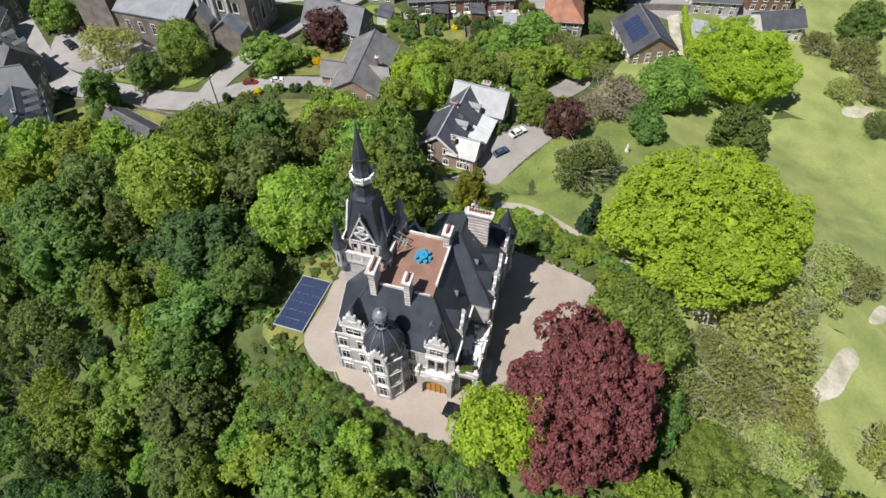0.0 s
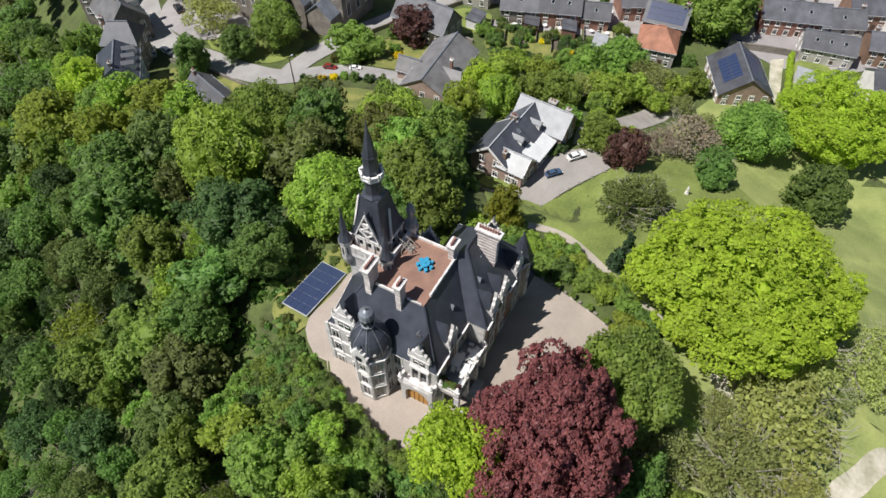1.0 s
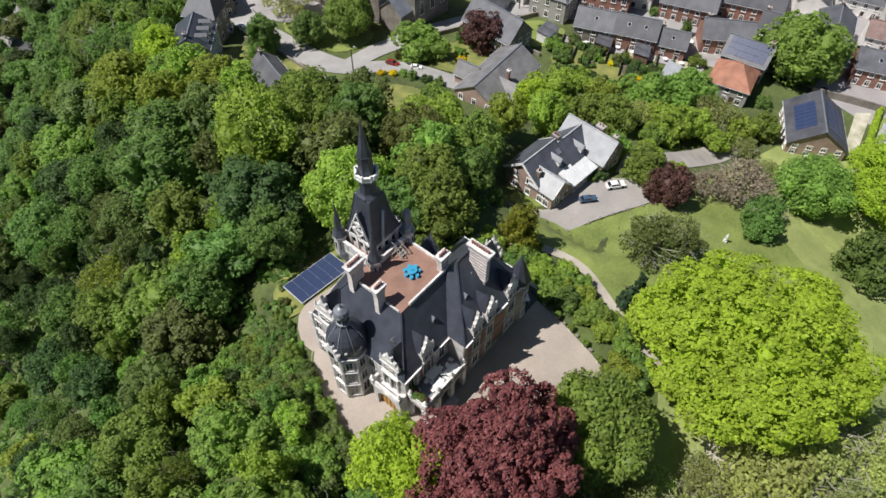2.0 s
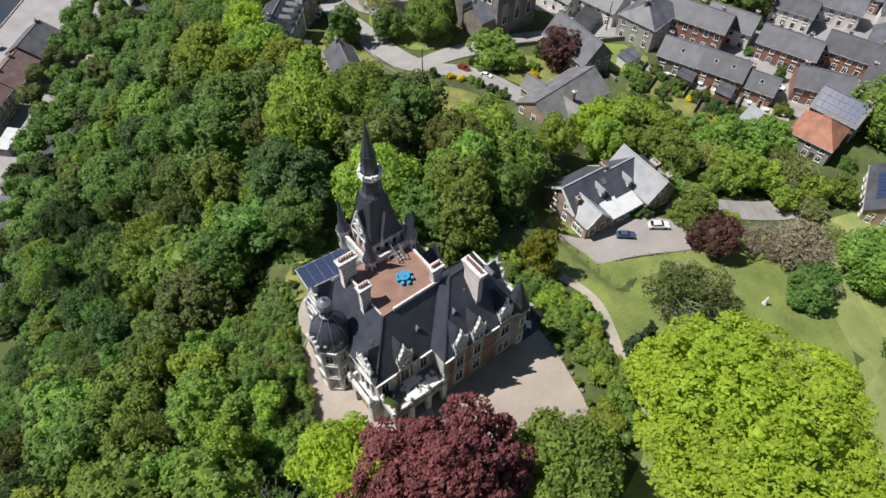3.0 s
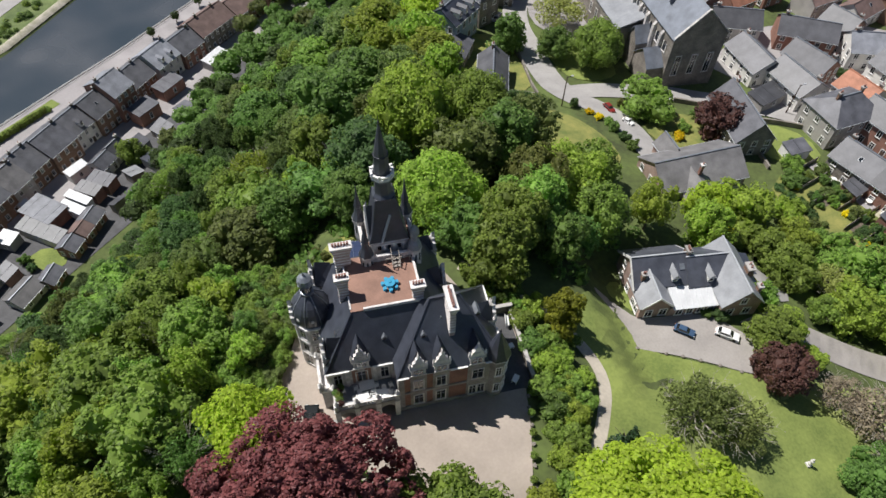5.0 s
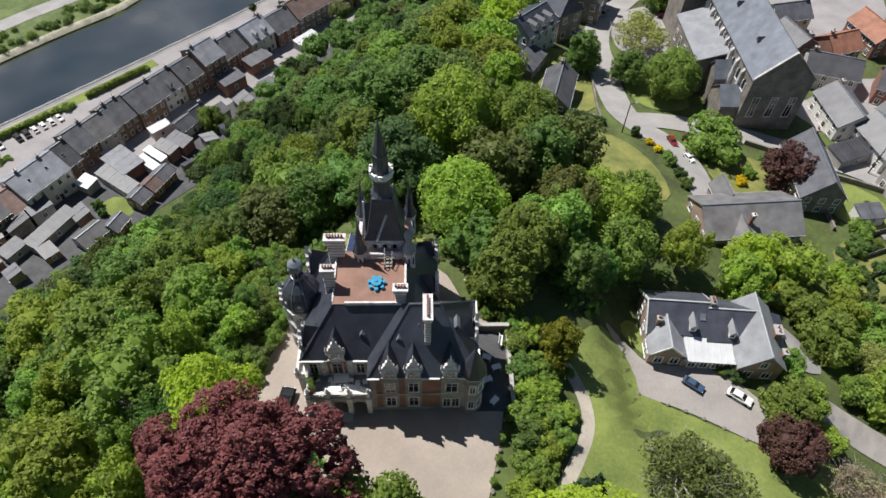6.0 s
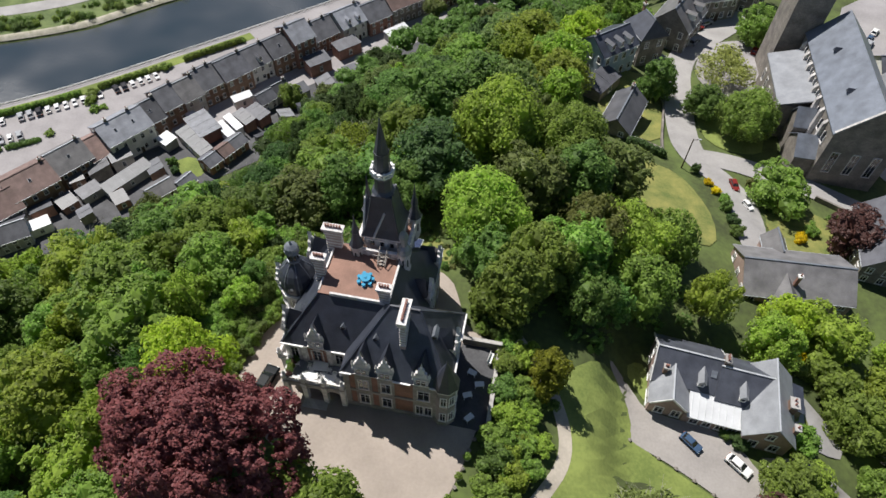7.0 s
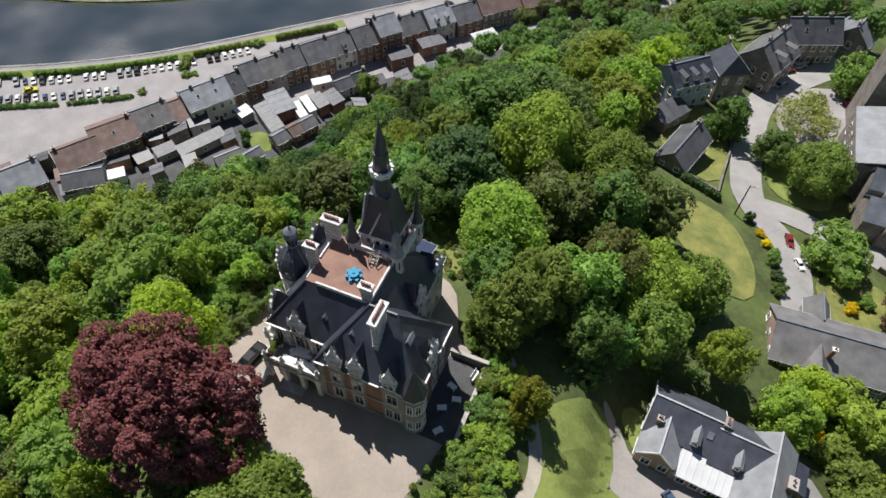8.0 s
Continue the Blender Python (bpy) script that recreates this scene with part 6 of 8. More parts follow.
def lodge():
    """The brick lodge with its slate roofs, gables and the white sheet roof between them. Local x runs along the ridge."""
    t = thing("lodge", pose(40.0, 10.0, -10.1, 0, 0, -5), "two-storey brick lodge with slate roofs and white bargeboards", "house")

    def block(name, x0, x1, y0, y1, eaves, ridge, along_x=True, roof=SLATE, wall=LODGE_BRICK):
        bm = bmesh.new()
        xm, ym = (x0 + x1) / 2, (y0 + y1) / 2
        if along_x:
            out = [(y0, -2), (y1, -2), (y1, eaves), (ym, ridge), (y0, eaves)]
            loft(bm, [(x0, a, b) for a, b in out], [(x1, a, b) for a, b in out])
        else:
            plate(bm, [(x0, -2), (x1, -2), (x1, eaves), (xm, ridge), (x0, eaves)], y0, y1)
        w = part(name, bm, wall, t)
        L, W = (x1 - x0, y1 - y0) if along_x else (y1 - y0, x1 - x0)
        bm = bmesh.new()
        gable_roof(bm, L, W, ridge - eaves, 0.4, 0.2)
        r = part("roof", bm, roof, w)
        r.matrix_basis = pose(xm, ym, eaves + 0.02, 0, 0, 0 if along_x else 90)
        bm = bmesh.new()
        beam(bm, (-L / 2 - 0.4, 0, ridge - eaves + 0.25), (L / 2 + 0.4, 0, ridge - eaves + 0.25), 0.24, 0.13)
        part("ridge_cap", bm, ZINC, r)
        return w
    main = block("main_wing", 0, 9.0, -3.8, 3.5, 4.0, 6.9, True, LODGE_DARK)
    # bay and east wing: slate colour brightened for the sun on their west slopes
    bay = block("gabled_bay", 0.02, 4.9, -7.2, -2.2, 3.5, 5.6, False, PALE_GLARE_SLATE)
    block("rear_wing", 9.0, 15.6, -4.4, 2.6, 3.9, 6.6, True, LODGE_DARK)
    block("east_wing", 12.9, 19.3, -8.6, 2.0, 3.6, 6.9, False, PALE_GLARE_SLATE)
    bm = bmesh.new()
    box(bm, 4.9, 12.9, -7.5, -3.8, -2, 2.5)
    lean = part("garden_room", bm, LODGE_BRICK, t)
    bm = bmesh.new()
    loft(bm, [(5.3, -7.9, 2.5), (13.0, -7.9, 2.5), (13.0, -3.9, 3.6), (5.3, -3.9, 3.6)], [(5.3, -7.9, 2.66), (13.0, -7.9, 2.66), (13.0, -3.9, 3.76), (5.3, -3.9, 3.76)])
    part("sheet_roof", bm, WHITE_SHEET, lean)
    for i in range(8):
        bm = bmesh.new()
        beam(bm, (5.8 + i * 0.95, -7.85, 2.7), (5.8 + i * 0.95, -4.0, 3.78), 0.06, 0.07)
        part("roof_seam", bm, WHITE_SHEET, lean)
    for y in (-4.25, 3.95):
        bm = bmesh.new()
        beam(bm, (-0.42, y, 3.72), (-0.42, -0.15, 7.08), 0.12, 0.42)
        part("bargeboard", bm, WHITE_PAINT, main)
    for y in (-4.25, 3.95):
        bm = bmesh.new()
        beam(bm, (9.42, y, 3.72), (9.42, -0.15, 7.08), 0.1, 0.3)
        part("bargeboard", bm, WHITE_PAINT, main)
    for x in (-0.1, 5.02):
        bm = bmesh.new()
        beam(bm, (x, -7.62, 3.35), (2.46, -7.62, 5.8), 0.1, 0.3)
        part("bargeboard", bm, WHITE_PAINT, bay)
    for y, z in ((-6.0, 0.6), (-4.6, 0.6), (-1.8, 0.5), (1.2, 0.5), (-1.8, 3.0), (1.2, 3.0), (-5.2, 2.2)):
        window(t, 0, y, z, 0.95, 1.25, -90)
    for x in (6.6, 8.4, 10.2, 11.9):
        window(t, x, -7.5, 0.7, 1.0, 1.3, 0)
    for x, y in ((1.6, -7.2), (4.0, -7.2), (14.6, -8.6), (17.4, -8.6)):
        window(t, x, y, 0.7, 1.1, 1.5, 0)
    window(t, 16.1, -8.6, 3.6, 0.9, 1.3, 0)
    chimney(t, 9.2, 0.0, 5.2, 7.6, 0.6, 1.2, BRICK_BROWN, 3, cap=RENDER_GREY)
    chimney(t, 1.2, -2.9, 4.6, 6.2, 0.6, 0.6, BRICK_BROWN, 2, cap=RENDER_GREY)
    chimney(t, 18.8, -3.4, 2.2, 5.9, 1.0, 1.5, BRICK_BROWN, 2, cap=RENDER_GREY)
    chimney(t, 19.4, -6.6, 1.6, 5.0, 0.6, 0.8, BRICK_BROWN, 1, cap=RENDER_GREY)
    for x, y, z in ((6.4, -3.0, 4.8), (12.2, -3.6, 4.6)):
        bm = bmesh.new()
        box(bm, -0.45, 0.45, -0.7, 1.2, -0.4, 0.8)
        d = part("dormer", bm, WHITE_PAINT, t)
        d.matrix_basis = pose(x, y, z)
        bm = bmesh.new()
        loft(bm, [(-0.65, -0.95, 0.72), (0.65, -0.95, 0.72), (0, -0.95, 1.5)], [(-0.65, 1.7, 0.72), (0.65, 1.7, 0.72), (0, 1.7, 1.5)])
        part("dormer_roof", bm, PALE_GLARE_SLATE, d)
        bm = bmesh.new()
        box(bm, -0.3, 0.3, -0.74, -0.69, -0.1, 0.6)
        part("pane", bm, PANE, d)
    bm = bmesh.new()
    box(bm, -0.4, 0.4, -0.5, 0.5, 0, 0.1)
    part("skylight", bm, LEAD, t).matrix_basis = pose(7.9, -1.9, 5.75, 38)
    # lean-to and the low wall on the yard side
    bm = bmesh.new()
    loft(bm, rect(19.3, 21.4, -2.4, 1.6, -2), [(19.3, -2.4, 2.9), (21.4, -2.4, 2.2), (21.4, 1.6, 2.2), (19.3, 1.6, 2.9)])
    part("scullery", bm, LODGE_BRICK, t)
    bm = bmesh.new()
    loft(bm, [(19.3, -2.6, 2.94), (21.7, -2.6, 2.16), (21.7, 1.8, 2.16), (19.3, 1.8, 2.94)], [(19.3, -2.6, 3.08), (21.7, -2.6, 2.3), (21.7, 1.8, 2.3), (19.3, 1.8, 3.08)])
    part("scullery_roof", bm, SLATE, t)
    return t


lodge()


# ---------------------------------------------------------------- the castle
CASTLE = thing("castle", Matrix(), "turreted limestone and brick castle with steep slate roofs", "castle")


def scroll_gable(w, h):
    """The outline of a carved, stepped gable of half-width w and height h."""
    right = [(w, 0), (w, 0.34 * h), (1.25 * w, 0.36 * h), (1.22 * w, 0.46 * h), (0.86 * w, 0.50 * h), (0.74 * w, 0.62 * h), (0.80 * w, 0.68 * h), (0.50 * w, 0.72 * h), (0.36 * w, 0.84 * h), (0.40 * w, 0.89 * h), (0.14 * w, 0.93 * h), (0.07 * w, 1.12 * h), (0, 1.2 * h)]
    return right + [(-x, z) for x, z in right[-2::-1]]


def stone_dormer(x, y, z, facing, w=1.05, h=3.9, deep=2.6, label="carved limestone dormer with a scrolled gable"):
    """A roof window of carved stone: gable, flanking urns, window and a slate roof running back into the slope."""
    bm = bmesh.new()
    plate(bm, scroll_gable(w, h), -0.14, 0.26)
    box(bm, -w, -w + 0.3, 0.26, deep * 0.5, 0, 0.40 * h)
    box(bm, w - 0.3, w, 0.26, deep * 0.5, 0, 0.40 * h)
    box(bm, -w - 0.2, w + 0.2, -0.24, 0.0, 0.32 * h, 0.38 * h)
    box(bm, -w - 0.1, w + 0.1, -0.26, 0.0, -0.12, 0.06)
    box(bm, -0.44 * w, 0.44 * w, -0.2, -0.12, 0.55 * h, 0.66 * h)
    d = part("dormer", bm, STONE_TRIM, CASTLE, label)
    d.matrix_basis = pose(x, y, z, 0, 0, facing)
    for s in (-1, 1):
        bm = bmesh.new()
        lathe(bm, s * (w + 0.12), 0.0, [(0.12, 0.44 * h), (0.2, 0.5 * h), (0.1, 0.58 * h), (0.14, 0.62 * h), (0, 0.74 * h)], 8)
        part("urn", bm, STONE_TRIM, d)
    bm = bmesh.new()
    box(bm, -w * 0.62, w * 0.62, -0.19, -0.13, 0.05 * h, 0.31 * h)
    part("pane", bm, PANE, d)
    bm = bmesh.new()
    box(bm, -0.05, 0.05, -0.24, -0.18, 0.05 * h, 0.30 * h)
    box(bm, -w * 0.52, w * 0.52, -0.24, -0.18, 0.2 * h, 0.2 * h + 0.08)
    part("mullion", bm, WHITE_PAINT, d)
    bm = bmesh.new()
    loft(bm, [(-w - 0.1, 0.27, 0.40 * h), (w + 0.1, 0.27, 0.40 * h), (0, 0.7, 1.06 * h)], [(-w - 0.1, deep, 0.40 * h), (w + 0.1, deep, 0.40 * h), (0, deep, 0.95 * h)])
    part("dormer_roof", bm, SLATE, d)
    return d


def slope_vent(x, y, z, facing, s=0.5):
    """A small slate-hooded roof vent with a pointed front."""
    bm = bmesh.new()
    loft(bm, [(-s, 0, 0), (s, 0, 0), (s * 0.9, 0, s), (0, 0, s * 2.4), (-s * 0.9, 0, s)], [(-s, 1.4, 0.2), (s, 1.4, 0.2), (s * 0.9, 1.4, s), (0, 1.6, s * 2.2), (-s * 0.9, 1.4, s)])
    v = part("roof_vent", bm, LEAD, CASTLE)
    v.matrix_basis = pose(x, y, z, 0, 0, facing)
    bm = bmesh.new()
    box(bm, -s * 0.5, s * 0.5, -0.05, 0.05, 0.12, s)
    part("louvre", bm, DARK_WOOD, v)


def balustrade(p, q, height, parent, name="balustrade", gap=0.34):
    """Plinth, turned balusters and a coping between two points."""
    p, q = Vector(p), Vector(q)
    bm = bmesh.new()
    beam(bm, p + Vector((0, 0, 0.09)), q + Vector((0, 0, 0.09)), 0.28, 0.18)
    beam(bm, p + Vector((0, 0, height - 0.08)), q + Vector((0, 0, height - 0.08)), 0.34, 0.18)
    n = max(2, int((q - p).length / gap))
    for i in range(n):
        c = p.lerp(q, (i + 0.5) / n)
        box(bm, c.x - 0.07, c.x + 0.07, c.y - 0.07, c.y + 0.07, c.z + 0.17, c.z + height - 0.16)
    return part(name, bm, STONE_TRIM, parent)


def pier(x, y, z0, z1, w, parent, top=True, name="pier"):
    bm = bmesh.new()
    box(bm, x - w / 2, x + w / 2, y - w / 2, y + w / 2, z0, z1)
    box(bm, x - w / 2 - 0.07, x + w / 2 + 0.07, y - w / 2 - 0.07, y + w / 2 + 0.07, z1 - 0.02, z1 + 0.15)
    if top:
        lathe(bm, x, y, [(0.12, z1 + 0.14), (0.24, z1 + 0.34), (0.26, z1 + 0.5), (0.12, z1 + 0.72), (0.15, z1 + 0.8), (0, z1 + 1.0)], 10)
    return part(name, bm, STONE_TRIM, parent)


def skewed(out, z):
    """The main block's plan, its north side running aslant, pushed out by so much."""
    return [(-9.0 - out, -6.4 - out, z), (7.1 + out, -6.4 - out, z), (7.1 + out, 11.3 + out, z), (-9.0 - out, 8.4 + out, z)]


def castle_walls():
    bm = bmesh.new()
    loft(bm, skewed(0, -3.2), skewed(0, 8.7))
    part("main_wall", bm, STONE, CASTLE, "pale limestone walls")
    bm = bmesh.new()
    loft(bm, rect(-0.8, 11.8, -8.9, 1.0, -3.2), rect(-0.8, 11.8, -8.9, 1.0, 9.0))
    part("wing_wall", bm, BRICK, CASTLE, "red brick walls with limestone dressings")
    # dressings on the shaded front, shade in their colour: plinth, string courses, quoins and pilasters
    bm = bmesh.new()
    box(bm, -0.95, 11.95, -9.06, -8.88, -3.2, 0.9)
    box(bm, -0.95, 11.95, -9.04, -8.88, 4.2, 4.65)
    part("string_course", bm, SHADED_STONE, CASTLE)
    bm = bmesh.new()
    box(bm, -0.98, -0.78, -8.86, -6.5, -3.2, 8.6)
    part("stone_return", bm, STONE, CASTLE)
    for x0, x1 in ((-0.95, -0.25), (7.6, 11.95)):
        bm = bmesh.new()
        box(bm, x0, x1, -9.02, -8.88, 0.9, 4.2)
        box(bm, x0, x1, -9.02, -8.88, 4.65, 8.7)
        part("stone_facing", bm, SHADED_STONE, CASTLE)
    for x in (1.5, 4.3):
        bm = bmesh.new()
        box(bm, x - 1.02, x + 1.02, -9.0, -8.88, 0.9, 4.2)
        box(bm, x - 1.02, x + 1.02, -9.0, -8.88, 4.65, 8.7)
        part("window_bay", bm, SHADED_STONE, CASTLE)
        window(CASTLE, x, -9.0, 1.5, 1.1, 2.1, 0, STONE_TRIM)
        window(CASTLE, x, -9.0, 5.3, 1.1, 2.1, 0, STONE_TRIM)
    for x in (8.4, 9.5):
        window(CASTLE, x, -9.02, 1.2, 0.8, 2.0, 0, STONE_TRIM)
    for x in (8.9,):
        window(CASTLE, x, -9.02, 5.2, 1.3, 2.1, 0, STONE_TRIM)
    for yy in (-6.0, -3.0, -0.5):
        window(CASTLE, 11.8, yy, 1.4, 1.0, 2.0, 90, STONE_TRIM)
        window(CASTLE, 11.8, yy, 5.3, 1.0, 2.0, 90, STONE_TRIM)
    # main front above the balcony
    for i, x in enumerate((-7.9, -5.0, -2.2)):
        window(CASTLE, x, -6.4, 5.3, 0.9 if i != 1 else 1.3, 2.3, 0, STONE_TRIM)
    for x in (-8.75, -6.75, -3.4, -1.15):
        bm = bmesh.new()
        box(bm, x - 0.22, x + 0.22, -6.52, -6.38, 0, 8.6)
        part("pilaster", bm, STONE_TRIM, CASTLE)
    for x in (-7.8, -5.8, -4.2, -2.3):
        bm = bmesh.new()
        box(bm, x - 0.36, x + 0.36, -6.45, -6.38, 5.0, 8.2)
        if x in (-5.8, -4.2):
            part("brick_panel", bm, BRICK, CASTLE)
        else:
            bm.free()
    # west front: windows in three rows
    for yy in (-1.1, 5.0, 7.7):
        for z in (-0.4, 3.0, 6.1):
            window(CASTLE, -9.0, yy, z, 1.0, 1.9, -90, STONE_TRIM)
    # east and north
    for yy in (3.2, 6.2, 9.2):
        for z in (1.2, 5.2):
            window(CASTLE, 7.1, yy, z, 1.0, 2.0, 90, STONE_TRIM)
    # cornices
    bm = bmesh.new()
    loft(bm, skewed(0.1, 8.2), skewed(0.3, 8.55), skewed(0.35, 8.75))
    part("cornice", bm, STONE_TRIM, CASTLE)
    for name, r, z in (("cornice", (-1.15, 12.15, -9.25, 1.3), 8.85),):
        bm = bmesh.new()
        x0, x1, y0, y1 = r
        loft(bm, rect(x0 + 0.25, x1 - 0.25, y0 + 0.25, y1 - 0.25, z - 0.35), rect(x0 + 0.05, x1 - 0.05, y0 + 0.05, y1 - 0.05, z), rect(x0, x1, y0, y1, z + 0.2))
        part(name, bm, STONE_TRIM, CASTLE)


def castle_roofs():
    # main roof, cut off level under the terrace
    bm = bmesh.new()
    loft(bm, skewed(0.3, 8.76), rect(-5.1, 3.45, -2.75, 5.0, 14.95))
    main = part("main_roof", bm, SLATE, CASTLE, "steep dark slate roof")
    # wing roof, hipped at both ends
    bm = bmesh.new()
    low = [(-1.15, -9.25, 9.06), (12.1, -9.25, 9.06), (12.1, 1.7, 9.06), (-1.15, 1.7, 9.06)]
    v = [bm.verts.new(p) for p in low] + [bm.verts.new((3.9, -3.6, 16.3)), bm.verts.new((7.4, -3.6, 16.3))]
    for f in ((3, 2, 1, 0), (0, 1, 5, 4), (1, 2, 5), (2, 3, 4, 5), (3, 0, 4)):
        bm.faces.new([v[i] for i in f])
    wing = part("wing_roof", bm, SLATE, CASTLE, "steep dark slate roof")
    for p, q in (((3.9, -3.6, 16.32), (7.4, -3.6, 16.32)), ((7.4, -3.6, 16.32), (12.1, -9.25, 9.1)), ((7.4, -3.6, 16.32), (12.1, 1.7, 9.1)), ((-1.15, -9.25, 9.1), (3.9, -3.6, 16.32))):
        bm = bmesh.new()
        beam(bm, p, q, 0.22, 0.12)
        part("ridge_lead", bm, SLATE, wing)
    for p, q in (((-9.3, -6.7, 8.8), (-5.1, -2.75, 15.0)), ((-9.3, 8.7, 8.8), (-5.1, 5.0, 15.0))):
        bm = bmesh.new()
        beam(bm, p, q, 0.2, 0.1)
        part("hip_lead", bm, SLATE, main)
    # white gutters along the front eaves
    for p, q in (((-9.3, -6.82, 8.82), (-6.4, -6.82, 8.82)), ((-3.6, -6.82, 8.82), (-1.2, -6.82, 8.82)), ((-1.1, -9.36, 9.1), (0.3, -9.36, 9.1)), ((5.3, -9.36, 9.1), (7.4, -9.36, 9.1)), ((9.6, -9.36, 9.1), (11.4, -9.36, 9.1)), ((12.22, -9.2, 9.1), (12.22, -4.9, 9.1)), ((12.22, -2.3, 9.1), (12.22, 1.6, 9.1))):
        bm = bmesh.new()
        beam(bm, p, q, 0.2, 0.16)
        part("gutter", bm, WHITE_PAINT, CASTLE)
    stone_dormer(-4.9, -6.5, 8.9, 0, 0.92, 4.0)
    for x in (1.5, 4.3, 8.6):
        stone_dormer(x, -9.0, 9.1, 0, 0.86, 3.9)
    stone_dormer(-9.05, -4.3, 8.8, -90, 1.25, 4.0)
    stone_dormer(-9.15, 6.2, 8.8, -90, 1.45, 4.9)
    stone_dormer(11.9, -3.6, 9.2, 90, 1.1, 4.2)
    stone_dormer(7.3, 3.4, 8.8, 90, 1.1, 3.6)
    stone_dormer(7.3, 9.2, 8.8, 90, 1.0, 3.0)
    for x, y, z, f in ((-1.7, -5.0, 11.4, 0), (2.7, -6.4, 12.6, 0), (5.0, -5.2, 13.6, 0), (-7.3, -3.2, 11.7, -90), (9.4, -5.4, 13.6, 0)):
        slope_vent(x, y, z, f, 0.38)


def terrace():
    bm = bmesh.new()
    box(bm, -5.1, 3.45, -2.75, 5.0, 14.94, 15.04)
    part("terrace_floor", bm, DECK, CASTLE, "terracotta-paved roof terrace")
    bm = bmesh.new()
    box(bm, -3.6, 3.45, -2.85, -2.6, 14.9, 15.4)
    box(bm, 3.25, 3.5, -2.6, 4.2, 14.9, 15.4)
    box(bm, -5.15, -4.95, -2.4, -0.5, 14.9, 15.15)
    box(bm, -5.15, -4.95, 0.8, 3.8, 14.9, 15.3)
    part("parapet", bm, STONE_TRIM, CASTLE)
    chimney(CASTLE, -5.0, 4.4, 10.6, 18.4, 2.4, 0.9, PINK_BRICK, 6, label="tall banded chimney with clay pots", bands=True)
    chimney(CASTLE, -5.5, 0.1, 11.0, 18.1, 1.5, 0.8, PINK_BRICK, 4, label="pale banded chimney with clay pots", bands=True)
    chimney(CASTLE, 2.9, -2.3, 12.5, 17.6, 1.5, 0.85, PINK_BRICK, 4, label="pale banded chimney with clay pots", bands=True)
    chimney(CASTLE, 6.0, -5.5, 11.6, 18.4, 0.85, 3.2, PINK_BRICK, 8, label="long pink-white chimney with a row of clay pots", bands=True)
    # wooden steps from the terrace up to the tower
    bm = bmesh.new()
    for s in (-0.45, 0.45):
        beam(bm, (1.3 + s, 2.3, 15.1), (1.3 + s, 4.2, 16.2), 0.1, 0.22)
        beam(bm, (1.3 + s, 2.3, 15.1), (1.3 + s, 2.3, 16.1), 0.08)
        beam(bm, (1.3 + s, 2.3, 16.05), (1.3 + s, 4.2, 17.1), 0.08)
    for i in range(5):
        box(bm, 0.85, 1.75, 2.45 + i * 0.36, 2.75 + i * 0.36, 15.2 + i * 0.2, 15.26 + i * 0.2)
    beam(bm, (0.1, 3.3, 15.9), (3.0, 3.3, 15.9), 0.08)
    beam(bm, (0.1, 3.3, 15.1), (0.1, 3.3, 15.95), 0.09)
    beam(bm, (3.0, 3.3, 15.1), (3.0, 3.3, 15.95), 0.09)
    part("wooden_steps", bm, GREY_WOOD, CASTLE)


